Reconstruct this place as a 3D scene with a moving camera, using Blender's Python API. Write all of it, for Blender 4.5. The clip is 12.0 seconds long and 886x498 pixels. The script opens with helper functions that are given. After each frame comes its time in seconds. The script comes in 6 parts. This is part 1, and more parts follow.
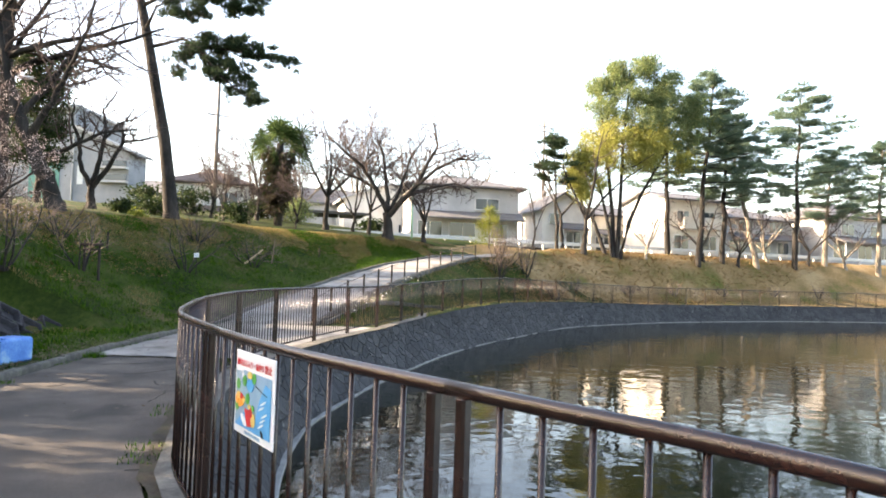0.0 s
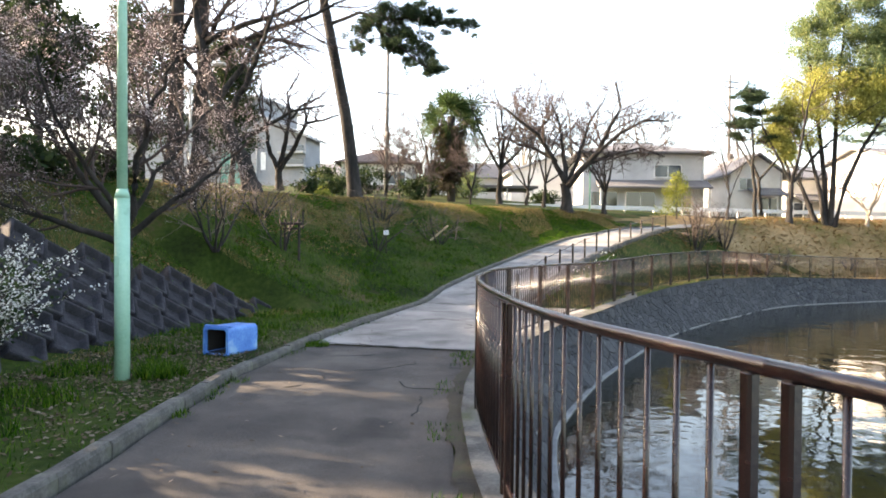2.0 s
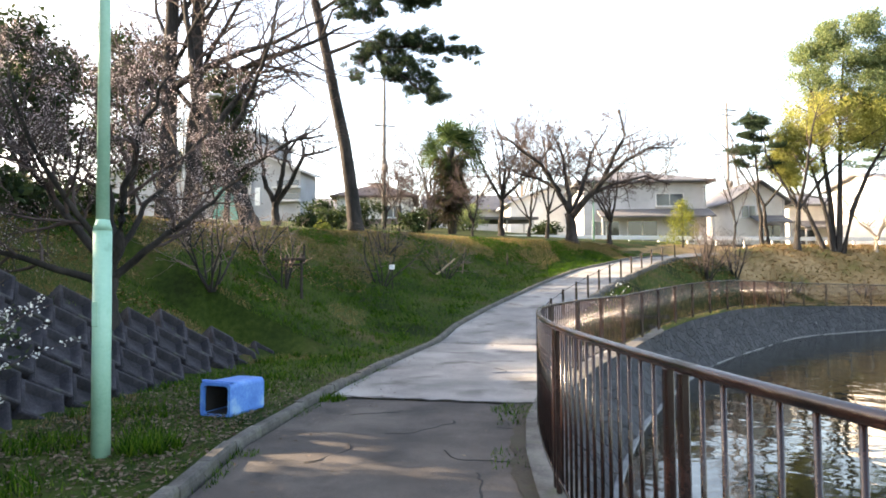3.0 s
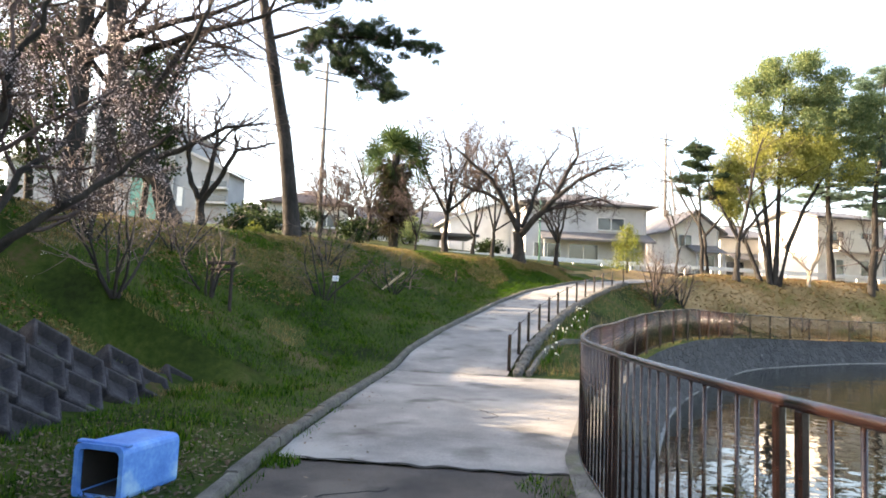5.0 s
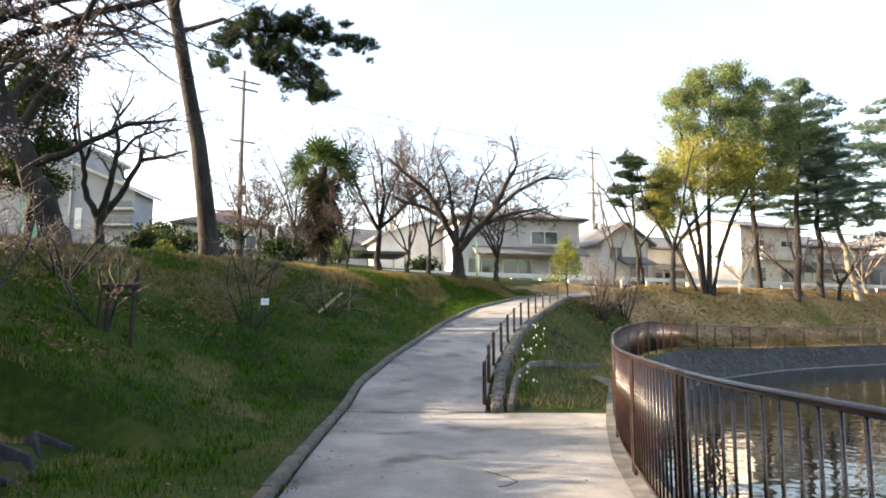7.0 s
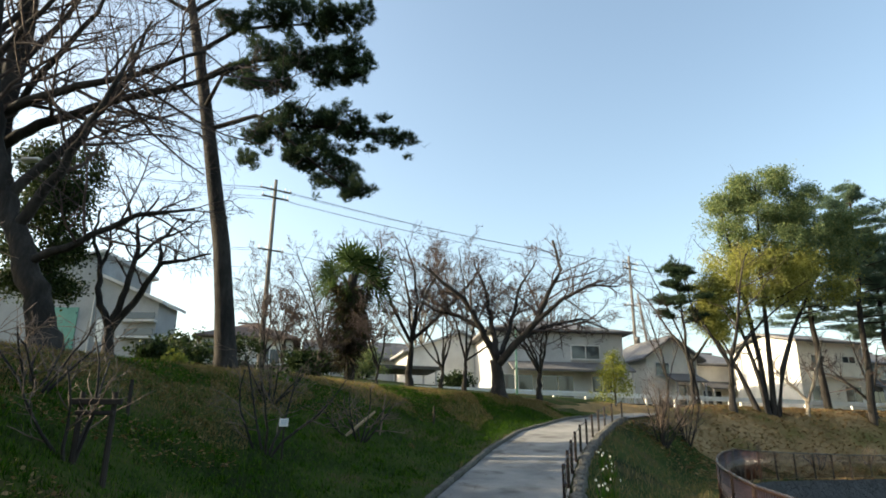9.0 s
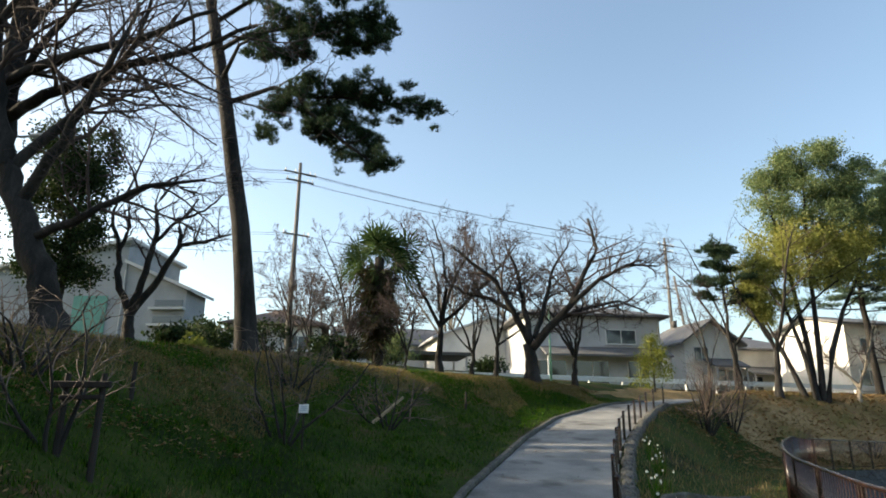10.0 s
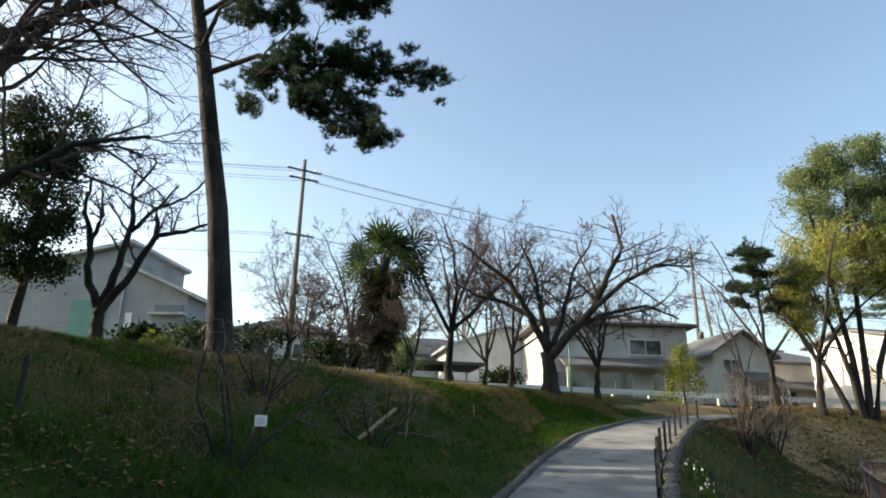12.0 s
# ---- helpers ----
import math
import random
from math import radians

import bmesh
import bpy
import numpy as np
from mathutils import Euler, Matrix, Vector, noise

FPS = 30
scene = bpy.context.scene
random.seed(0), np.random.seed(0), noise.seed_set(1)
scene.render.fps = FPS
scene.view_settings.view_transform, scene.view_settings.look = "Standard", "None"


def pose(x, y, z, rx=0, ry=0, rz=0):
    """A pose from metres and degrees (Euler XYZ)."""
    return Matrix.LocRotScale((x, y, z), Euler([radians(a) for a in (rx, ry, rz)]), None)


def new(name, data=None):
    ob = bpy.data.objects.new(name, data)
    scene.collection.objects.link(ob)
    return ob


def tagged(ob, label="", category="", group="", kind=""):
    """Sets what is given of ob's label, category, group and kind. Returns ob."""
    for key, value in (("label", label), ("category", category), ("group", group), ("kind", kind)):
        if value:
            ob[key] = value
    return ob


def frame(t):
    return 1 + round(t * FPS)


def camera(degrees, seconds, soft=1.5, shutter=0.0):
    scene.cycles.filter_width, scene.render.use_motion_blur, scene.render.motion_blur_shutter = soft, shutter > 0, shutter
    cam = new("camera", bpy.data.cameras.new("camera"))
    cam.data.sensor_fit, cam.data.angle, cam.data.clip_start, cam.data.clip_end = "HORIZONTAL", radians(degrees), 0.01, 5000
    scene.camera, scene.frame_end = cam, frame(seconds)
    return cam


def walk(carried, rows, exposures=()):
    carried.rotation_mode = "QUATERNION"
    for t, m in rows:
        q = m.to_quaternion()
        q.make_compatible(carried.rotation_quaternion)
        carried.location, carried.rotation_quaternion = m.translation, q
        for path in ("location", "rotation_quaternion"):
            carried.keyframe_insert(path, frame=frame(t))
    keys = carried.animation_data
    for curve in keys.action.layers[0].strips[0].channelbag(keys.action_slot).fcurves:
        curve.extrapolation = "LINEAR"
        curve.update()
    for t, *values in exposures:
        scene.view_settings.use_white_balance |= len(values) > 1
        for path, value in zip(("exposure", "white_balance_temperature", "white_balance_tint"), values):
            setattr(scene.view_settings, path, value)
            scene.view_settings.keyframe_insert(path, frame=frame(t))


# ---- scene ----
cam = camera(68.9, 12.0, soft=1.8)
METRES, EYE, TILT, LEAN, TURN = 14.5, 1.45, -1.0, -3.1, 0.0
ROWS = [
    (0.0, 0.0, 0.0, 0.0, 0.08, 3.5, 1.26),
    (0.5, -0.0288, 0.0261, 0.0012, 7.0, 3.3, 1.56),
    (1.0, -0.0557, 0.058, 0.0017, 13.04, 0.58, 1.7),
    (1.5, -0.0827, 0.0886, 0.0038, 11.29, 2.41, 3.06),
    (2.0, -0.1107, 0.1228, 0.0052, 13.66, 1.73, 1.93),
    (2.5, -0.1376, 0.1562, 0.0096, 13.57, 4.58, 3.26),
    (3.0, -0.1626, 0.1934, 0.0114, 13.11, 4.67, 2.98),
    (5.0, -0.2434, 0.3346, 0.0182, 6.42, 5.94, 0.66),
    (5.5, -0.2594, 0.3711, 0.0198, 3.72, 6.54, 2.68),
    (6.0, -0.2732, 0.4113, 0.0215, 2.68, 6.94, 1.68),
    (6.5, -0.289, 0.4486, 0.0233, -0.0, 6.88, 3.13),
    (8.5, -0.3362, 0.6034, 0.0339, -0.57, 15.05, 3.02),
    (9.0, -0.3417, 0.6427, 0.038, 1.88, 17.88, 2.57),
    (9.5, -0.3465, 0.682, 0.0397, 2.05, 17.05, 1.28),
    (10.0, -0.3492, 0.7259, 0.0408, 4.48, 16.94, 2.54),
    (10.5, -0.3526, 0.7665, 0.0449, 6.75, 17.24, 2.3),
    (11.0, -0.3487, 0.8094, 0.0457, 8.27, 18.81, 2.0),
    (11.5, -0.347, 0.8552, 0.049, 4.86, 19.39, 3.59),
    (12.0, -0.3426, 0.8978, 0.0499, 5.83, 18.11, 1.81),
]
walk(cam, [(t, pose(0, 0, EYE, TILT, LEAN, TURN) @ pose(METRES * x, METRES * y, METRES * z, 90 + pitch, roll, yaw)) for t, x, y, z, yaw, pitch, roll in ROWS],
     exposures=[(0.0, 2.7, 7700, 16), (5.5, 2.68, 7700, 16), (6.5, 2.45, 7700, 15), (8.3, 1.7, 7700, 10), (9.0, 1.35, 7250, 4), (9.5, 1.2, 6900, 5), (12.0, 1.15, 6850, 5)])

# ---- world and sun ----
SUN_EL, SUN_AZ = 20.5, -88.0   # degrees above the horizon; degrees from +y towards +x (negative: to the west of the path)
world = bpy.data.worlds.new("sky")
scene.world = world
world.use_nodes = True
wn = world.node_tree
sky = wn.nodes.new("ShaderNodeTexSky")
sky.sky_type = "NISHITA"
sky.sun_disc = False
sky.sun_elevation = radians(SUN_EL)
sky.sun_rotation = radians(SUN_AZ)
sky.air_density, sky.dust_density, sky.ozone_density = 1.0, 2.2, 1.0
wn.links.new(sky.outputs[0], wn.nodes["Background"].inputs[0])
wn.nodes["Background"].inputs[1].default_value = 0.15
sun_lamp = bpy.data.lights.new("sun", "SUN")
sun_lamp.energy, sun_lamp.angle, sun_lamp.color = 5.0, radians(0.6), (1.0, 0.86, 0.68)
sun = new("sun", sun_lamp)
sun_dir = Vector((math.sin(radians(SUN_AZ)) * math.cos(radians(SUN_EL)), math.cos(radians(SUN_AZ)) * math.cos(radians(SUN_EL)), math.sin(radians(SUN_EL))))
sun.matrix_world = Matrix.Translation(sun_dir * 100) @ sun_dir.to_track_quat("Z", "Y").to_matrix().to_4x4()


# ---- materials ----
def material(name, colors, scale=4.0, fine=40.0, rough=0.8, bump=0.3, metal=0.0, dist=0.02, vary=0.0, spec=0.4, detail=6.0, stretch=(1, 1, 1), stain=None, translucent=0.0):
    """Colours blended by a coarse noise, broken up by a fine one; bump from both. vary: brightness spread between pieces."""
    m = bpy.data.materials.new(name)
    m.use_nodes = True
    t = m.node_tree
    b = t.nodes["Principled BSDF"]
    tc = t.nodes.new("ShaderNodeTexCoord")
    mp = t.nodes.new("ShaderNodeMapping")
    mp.inputs["Scale"].default_value = stretch
    t.links.new(tc.outputs["Object"], mp.inputs[0])
    n1, n2 = t.nodes.new("ShaderNodeTexNoise"), t.nodes.new("ShaderNodeTexNoise")
    for n, s in ((n1, scale), (n2, fine)):
        n.inputs["Scale"].default_value = s
        n.inputs["Detail"].default_value = detail
        n.inputs["Roughness"].default_value = 0.6
        t.links.new(mp.outputs[0], n.inputs["Vector"])
    add = t.nodes.new("ShaderNodeMath")
    add.operation = "MULTIPLY_ADD"
    add.inputs[1].default_value = 0.45
    t.links.new(n2.outputs[0], add.inputs[0])
    sub = t.nodes.new("ShaderNodeMath")
    sub.operation = "SUBTRACT"
    t.links.new(n1.outputs[0], sub.inputs[0])
    sub.inputs[1].default_value = 0.225
    t.links.new(sub.outputs[0], add.inputs[2])
    ramp = t.nodes.new("ShaderNodeValToRGB")
    k = len(colors)
    while len(ramp.color_ramp.elements) < k:
        ramp.color_ramp.elements.new(0.5)
    for i, c in enumerate(colors):
        ramp.color_ramp.elements[i].position = 0.32 + 0.36 * i / max(1, k - 1)
        ramp.color_ramp.elements[i].color = (*c, 1)
    t.links.new(add.outputs[0], ramp.inputs[0])
    out = ramp.outputs[0]
    if stain:
        n3 = t.nodes.new("ShaderNodeTexNoise")
        n3.inputs["Scale"].default_value = stain[1]
        n3.inputs["Detail"].default_value = 5
        t.links.new(tc.outputs["Object"], n3.inputs["Vector"])
        r3 = t.nodes.new("ShaderNodeValToRGB")
        r3.color_ramp.elements[0].position, r3.color_ramp.elements[1].position = stain[2], stain[2] + 0.14
        r3.color_ramp.elements[0].color, r3.color_ramp.elements[1].color = (0, 0, 0, 1), (1, 1, 1, 1)
        t.links.new(n3.outputs[0], r3.inputs[0])
        mx = t.nodes.new("ShaderNodeMixRGB")
        mx.inputs[2].default_value = (*stain[0], 1)
        t.links.new(r3.outputs[0], mx.inputs[0])
        t.links.new(out, mx.inputs[1])
        out = mx.outputs[0]
    if vary:
        oi = t.nodes.new("ShaderNodeObjectInfo")
        hsv = t.nodes.new("ShaderNodeHueSaturation")
        mr = t.nodes.new("ShaderNodeMapRange")
        mr.inputs[3].default_value, mr.inputs[4].default_value = 1 - vary, 1 + vary
        t.links.new(oi.outputs["Random"], mr.inputs[0])
        t.links.new(mr.outputs[0], hsv.inputs["Value"])
        t.links.new(out, hsv.inputs["Color"])
        out = hsv.outputs[0]
    t.links.new(out, b.inputs["Base Color"])
    b.inputs["Roughness"].default_value = rough
    b.inputs["Metallic"].default_value = metal
    b.inputs["Specular IOR Level"].default_value = spec
    if bump:
        bp = t.nodes.new("ShaderNodeBump")
        bp.inputs["Strength"].default_value = bump
        bp.inputs["Distance"].default_value = dist
        t.links.new(add.outputs[0], bp.inputs["Height"])
        t.links.new(bp.outputs[0], b.inputs["Normal"])
    if translucent:
        tr = t.nodes.new("ShaderNodeBsdfTranslucent")
        t.links.new(out, tr.inputs[0])
        ms = t.nodes.new("ShaderNodeMixShader")
        ms.inputs[0].default_value = translucent
        t.links.new(b.outputs[0], ms.inputs[1])
        t.links.new(tr.outputs[0], ms.inputs[2])
        t.links.new(ms.outputs[0], t.nodes["Material Output"].inputs[0])
    return m


def leafy(name, colors, translucent=0.35, rough=0.6):
    """A leaf or blade whose colour differs from island to island."""
    m = bpy.data.materials.new(name)
    m.use_nodes = True
    t = m.node_tree
    b = t.nodes["Principled BSDF"]
    g = t.nodes.new("ShaderNodeNewGeometry")
    ramp = t.nodes.new("ShaderNodeValToRGB")
    while len(ramp.color_ramp.elements) < len(colors):
        ramp.color_ramp.elements.new(0.5)
    for i, c in enumerate(colors):
        ramp.color_ramp.elements[i].position = i / max(1, len(colors) - 1)
        ramp.color_ramp.elements[i].color = (*c, 1)
    t.links.new(g.outputs["Random Per Island"], ramp.inputs[0])
    t.links.new(ramp.outputs[0], b.inputs["Base Color"])
    b.inputs["Roughness"].default_value = rough
    b.inputs["Specular IOR Level"].default_value = 0.08
    tr = t.nodes.new("ShaderNodeBsdfTranslucent")
    t.links.new(ramp.outputs[0], tr.inputs[0])
    ms = t.nodes.new("ShaderNodeMixShader")
    ms.inputs[0].default_value = translucent
    t.links.new(b.outputs[0], ms.inputs[1])
    t.links.new(tr.outputs[0], ms.inputs[2])
    t.links.new(ms.outputs[0], t.nodes["Material Output"].inputs[0])
    return m


def glassy(name, color, rough=0.08):
    m = bpy.data.materials.new(name)
    m.use_nodes = True
    b = m.node_tree.nodes["Principled BSDF"]
    b.inputs["Base Color"].default_value = (*color, 1)
    b.inputs["Roughness"].default_value = rough
    b.inputs["Specular IOR Level"].default_value = 0.8
    return m


def water_material():
    m = bpy.data.materials.new("pond_water")
    m.use_nodes = True
    t = m.node_tree
    b = t.nodes["Principled BSDF"]
    b.inputs["Base Color"].default_value = (0.009, 0.0105, 0.0065, 1)
    b.inputs["Roughness"].default_value = 0.03
    b.inputs["IOR"].default_value = 1.33
    b.inputs["Specular IOR Level"].default_value = 0.7
    tc = t.nodes.new("ShaderNodeTexCoord")
    mp = t.nodes.new("ShaderNodeMapping")
    mp.inputs["Scale"].default_value = (1.0, 1.0, 1.0)
    t.links.new(tc.outputs["Object"], mp.inputs[0])
    n1, n2 = t.nodes.new("ShaderNodeTexNoise"), t.nodes.new("ShaderNodeTexNoise")
    n1.inputs["Scale"].default_value, n2.inputs["Scale"].default_value = 1.3, 5.0
    n1.inputs["Detail"].default_value, n2.inputs["Detail"].default_value = 2.0, 2.0
    for n in (n1, n2):
        t.links.new(mp.outputs[0], n.inputs["Vector"])
    a = t.nodes.new("ShaderNodeMath")
    a.operation = "MULTIPLY_ADD"
    a.inputs[1].default_value = 0.22
    t.links.new(n2.outputs[0], a.inputs[0])
    t.links.new(n1.outputs[0], a.inputs[2])
    bp = t.nodes.new("ShaderNodeBump")
    bp.inputs["Strength"].default_value = 0.42
    bp.inputs["Distance"].default_value = 0.035
    t.links.new(a.outputs[0], bp.inputs["Height"])
    t.links.new(bp.outputs[0], b.inputs["Normal"])
    return m


def stone_material():
    """Dark pitched stones of a retaining wall: cells with recessed joints, each a little different, and pale lichen."""
    m = bpy.data.materials.new("dark_pond_wall_stone")
    m.use_nodes = True
    t = m.node_tree
    b = t.nodes["Principled BSDF"]
    tc = t.nodes.new("ShaderNodeTexCoord")
    mp = t.nodes.new("ShaderNodeMapping")
    mp.inputs["Scale"].default_value = (1.0, 1.0, 1.5)
    t.links.new(tc.outputs["Object"], mp.inputs[0])
    cell, edge, grain, spots = (t.nodes.new(k) for k in ("ShaderNodeTexVoronoi", "ShaderNodeTexVoronoi", "ShaderNodeTexNoise", "ShaderNodeTexNoise"))
    edge.feature = "DISTANCE_TO_EDGE"
    for n, k in ((cell, 2.6), (edge, 2.6), (grain, 16.0), (spots, 5.0)):
        n.inputs["Scale"].default_value = k
        t.links.new(mp.outputs[0], n.inputs["Vector"])
    grain.inputs["Detail"].default_value = spots.inputs["Detail"].default_value = 6
    bw = t.nodes.new("ShaderNodeRGBToBW")
    t.links.new(cell.outputs["Color"], bw.inputs[0])
    mix = t.nodes.new("ShaderNodeMath")
    mix.operation = "MULTIPLY_ADD"
    mix.inputs[1].default_value = 0.7
    t.links.new(grain.outputs[0], mix.inputs[0])
    half = t.nodes.new("ShaderNodeMath")
    half.operation = "MULTIPLY"
    half.inputs[1].default_value = 0.35
    t.links.new(bw.outputs[0], half.inputs[0])
    t.links.new(half.outputs[0], mix.inputs[2])
    ramp = t.nodes.new("ShaderNodeValToRGB")
    ramp.color_ramp.elements.new(0.5)
    for e, (p, c) in zip(ramp.color_ramp.elements, ((0.32, (0.007, 0.008, 0.01)), (0.54, (0.02, 0.022, 0.026)), (0.78, (0.06, 0.06, 0.06)))):
        e.position, e.color = p, (*c, 1)
    t.links.new(mix.outputs[0], ramp.inputs[0])
    pale = t.nodes.new("ShaderNodeValToRGB")
    pale.color_ramp.elements[0].position, pale.color_ramp.elements[1].position = 0.66, 0.72
    t.links.new(spots.outputs[0], pale.inputs[0])
    lichen = t.nodes.new("ShaderNodeMixRGB")
    lichen.inputs[2].default_value = (0.15, 0.155, 0.14, 1)
    t.links.new(pale.outputs[0], lichen.inputs[0])
    t.links.new(ramp.outputs[0], lichen.inputs[1])
    t.links.new(lichen.outputs[0], b.inputs["Base Color"])
    b.inputs["Roughness"].default_value = 0.8
    joint = t.nodes.new("ShaderNodeMapRange")
    joint.inputs[2].default_value = 0.09
    t.links.new(edge.outputs["Distance"], joint.inputs[0])
    h = t.nodes.new("ShaderNodeMath")
    h.operation = "MULTIPLY_ADD"
    h.inputs[1].default_value = 0.35
    t.links.new(grain.outputs[0], h.inputs[0])
    t.links.new(joint.outputs[0], h.inputs[2])
    bp = t.nodes.new("ShaderNodeBump")
    bp.inputs["Strength"].default_value, bp.inputs["Distance"].default_value = 1.0, 0.07
    t.links.new(h.outputs[0], bp.inputs["Height"])
    t.links.new(bp.outputs[0], b.inputs["Normal"])
    return m


M = {}
M["soil"] = material("grassy_soil", [(0.009, 0.016, 0.003), (0.019, 0.034, 0.005), (0.035, 0.052, 0.009), (0.07, 0.05, 0.024)], 0.5, 9, 0.95, 0.8, dist=0.06, stain=((0.1, 0.066, 0.036), 0.22, 0.6), spec=0.1)
M["drylawn"] = material("dry_winter_lawn", [(0.09, 0.1, 0.022), (0.17, 0.12, 0.055), (0.25, 0.17, 0.085), (0.32, 0.23, 0.125)], 0.3, 6, 0.95, 0.8, dist=0.06, stain=((0.075, 0.095, 0.02), 0.16, 0.56), spec=0.1)
M["asphalt"] = material("worn_asphalt", [(0.032, 0.027, 0.023), (0.06, 0.051, 0.043), (0.1, 0.085, 0.07)], 0.9, 70, 0.9, 0.7, dist=0.02, stain=((0.028, 0.024, 0.021), 1.3, 0.56))
M["dirt"] = material("trodden_earth", [(0.022, 0.018, 0.012), (0.045, 0.035, 0.022), (0.03, 0.04, 0.012)], 2, 30, 0.95, 0.8, dist=0.02)
M["concrete"] = material("pale_concrete", [(0.12, 0.118, 0.114), (0.19, 0.186, 0.176), (0.27, 0.262, 0.244)], 0.8, 45, 0.9, 0.5, dist=0.012, stain=((0.085, 0.08, 0.072), 1.1, 0.55))
M["kerb"] = material("kerb_concrete", [(0.038, 0.036, 0.032), (0.08, 0.076, 0.067), (0.14, 0.131, 0.115)], 3, 50, 0.92, 0.6, dist=0.02, vary=0.15, stain=((0.06, 0.07, 0.035), 2.5, 0.58))
M["stonewall"] = stone_material()
M["ledge"] = material("pale_ledge", [(0.12, 0.12, 0.115), (0.24, 0.24, 0.23)], 3, 40, 0.9, 0.3)
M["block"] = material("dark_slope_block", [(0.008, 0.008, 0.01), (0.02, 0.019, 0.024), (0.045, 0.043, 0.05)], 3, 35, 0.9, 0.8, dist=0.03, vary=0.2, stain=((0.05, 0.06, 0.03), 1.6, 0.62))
M["fence"] = material("brown_fence_paint", [(0.009, 0.005, 0.004), (0.018, 0.008, 0.006), (0.032, 0.014, 0.011)], 5, 60, 0.27, 0.15, spec=0.5, stain=((0.05, 0.026, 0.02), 7, 0.62))
M["mint"] = material("mint_green_paint", [(0.2, 0.4, 0.29), (0.25, 0.46, 0.34), (0.29, 0.5, 0.38)], 3, 40, 0.45, 0.1, stain=((0.14, 0.27, 0.19), 5, 0.66))
M["blue"] = material("sun_bleached_blue_plastic", [(0.035, 0.14, 0.42), (0.06, 0.2, 0.52), (0.12, 0.3, 0.58)], 3, 30, 0.5, 0.1, stain=((0.3, 0.45, 0.55), 3, 0.57))
M["dark"] = material("dark_void", [(0.012, 0.012, 0.012), (0.02, 0.018, 0.016)], 5, 30, 0.9, 0.1)
M["bark"] = material("grey_brown_bark", [(0.008, 0.007, 0.006), (0.02, 0.017, 0.015), (0.04, 0.035, 0.031)], 3, 18, 0.95, 1.0, dist=0.05, stretch=(1, 1, 0.3))
M["twig"] = material("twig_bark", [(0.035, 0.024, 0.022), (0.08, 0.056, 0.05)], 2, 15, 0.9, 0.0)
M["shrubtwig"] = material("pale_shrub_twigs", [(0.09, 0.065, 0.052), (0.19, 0.145, 0.12)], 2, 15, 0.9, 0.0)
M["palebark"] = material("pale_bark", [(0.1, 0.085, 0.068), (0.18, 0.155, 0.125), (0.26, 0.225, 0.18)], 3, 18, 0.95, 0.6, dist=0.03, stretch=(1, 1, 0.3))
M["needle"] = leafy("pine_needles", [(0.018, 0.032, 0.018), (0.036, 0.06, 0.032), (0.06, 0.09, 0.045)], 0.3)
M["needle_blue"] = leafy("blue_green_needles", [(0.075, 0.13, 0.1), (0.13, 0.2, 0.145), (0.2, 0.25, 0.16)], 0.5)
M["gold"] = leafy("yellow_green_leaves", [(0.17, 0.19, 0.045), (0.27, 0.28, 0.075), (0.37, 0.36, 0.12)], 0.5)
M["green"] = leafy("mid_green_leaves", [(0.09, 0.135, 0.06), (0.155, 0.205, 0.095), (0.25, 0.28, 0.115)], 0.5)
M["darkleaf"] = leafy("dark_evergreen_leaves", [(0.012, 0.022, 0.01), (0.026, 0.045, 0.016), (0.05, 0.07, 0.025)], 0.25)
M["palm"] = leafy("palm_fronds", [(0.022, 0.042, 0.014), (0.045, 0.08, 0.026), (0.08, 0.11, 0.04)], 0.3)
M["deadpalm"] = leafy("dead_palm_fronds", [(0.026, 0.022, 0.014), (0.05, 0.038, 0.024), (0.03, 0.045, 0.016)], 0.2)
M["blossom"] = leafy("pale_pink_blossom", [(0.2, 0.15, 0.15), (0.38, 0.32, 0.32), (0.62, 0.57, 0.56)], 0.4)
M["white_flower"] = leafy("white_spray_blossom", [(0.55, 0.56, 0.5), (0.75, 0.75, 0.7), (0.82, 0.82, 0.78)], 0.4)
M["grass"] = leafy("grass_blades", [(0.006, 0.022, 0.002), (0.016, 0.056, 0.002), (0.04, 0.112, 0.005), (0.11, 0.16, 0.018)], 0.4)
M["drygrass"] = leafy("dry_grass_blades", [(0.13, 0.085, 0.036), (0.26, 0.175, 0.08), (0.1, 0.12, 0.026), (0.34, 0.25, 0.13)], 0.4)
M["litter"] = leafy("fallen_leaves", [(0.045, 0.03, 0.018), (0.1, 0.07, 0.045), (0.2, 0.16, 0.12)], 0.1)
M["brownleaf"] = leafy("brown_fallen_leaves", [(0.13, 0.07, 0.03), (0.24, 0.14, 0.06), (0.34, 0.22, 0.11), (0.16, 0.14, 0.05)], 0.2)
M["conifer"] = leafy("yellow_green_scale_leaves", [(0.1, 0.13, 0.025), (0.19, 0.21, 0.04), (0.32, 0.31, 0.08)], 0.4)
M["white"] = material("off_white_render", [(0.6, 0.58, 0.54), (0.7, 0.68, 0.64), (0.76, 0.74, 0.7)], 0.6, 20, 0.85, 0.1, stain=((0.5, 0.48, 0.44), 0.5, 0.62))
M["cream"] = material("cream_render", [(0.5, 0.48, 0.44), (0.6, 0.58, 0.53), (0.66, 0.63, 0.58)], 0.6, 20, 0.85, 0.1, stain=((0.42, 0.38, 0.3), 0.5, 0.62))
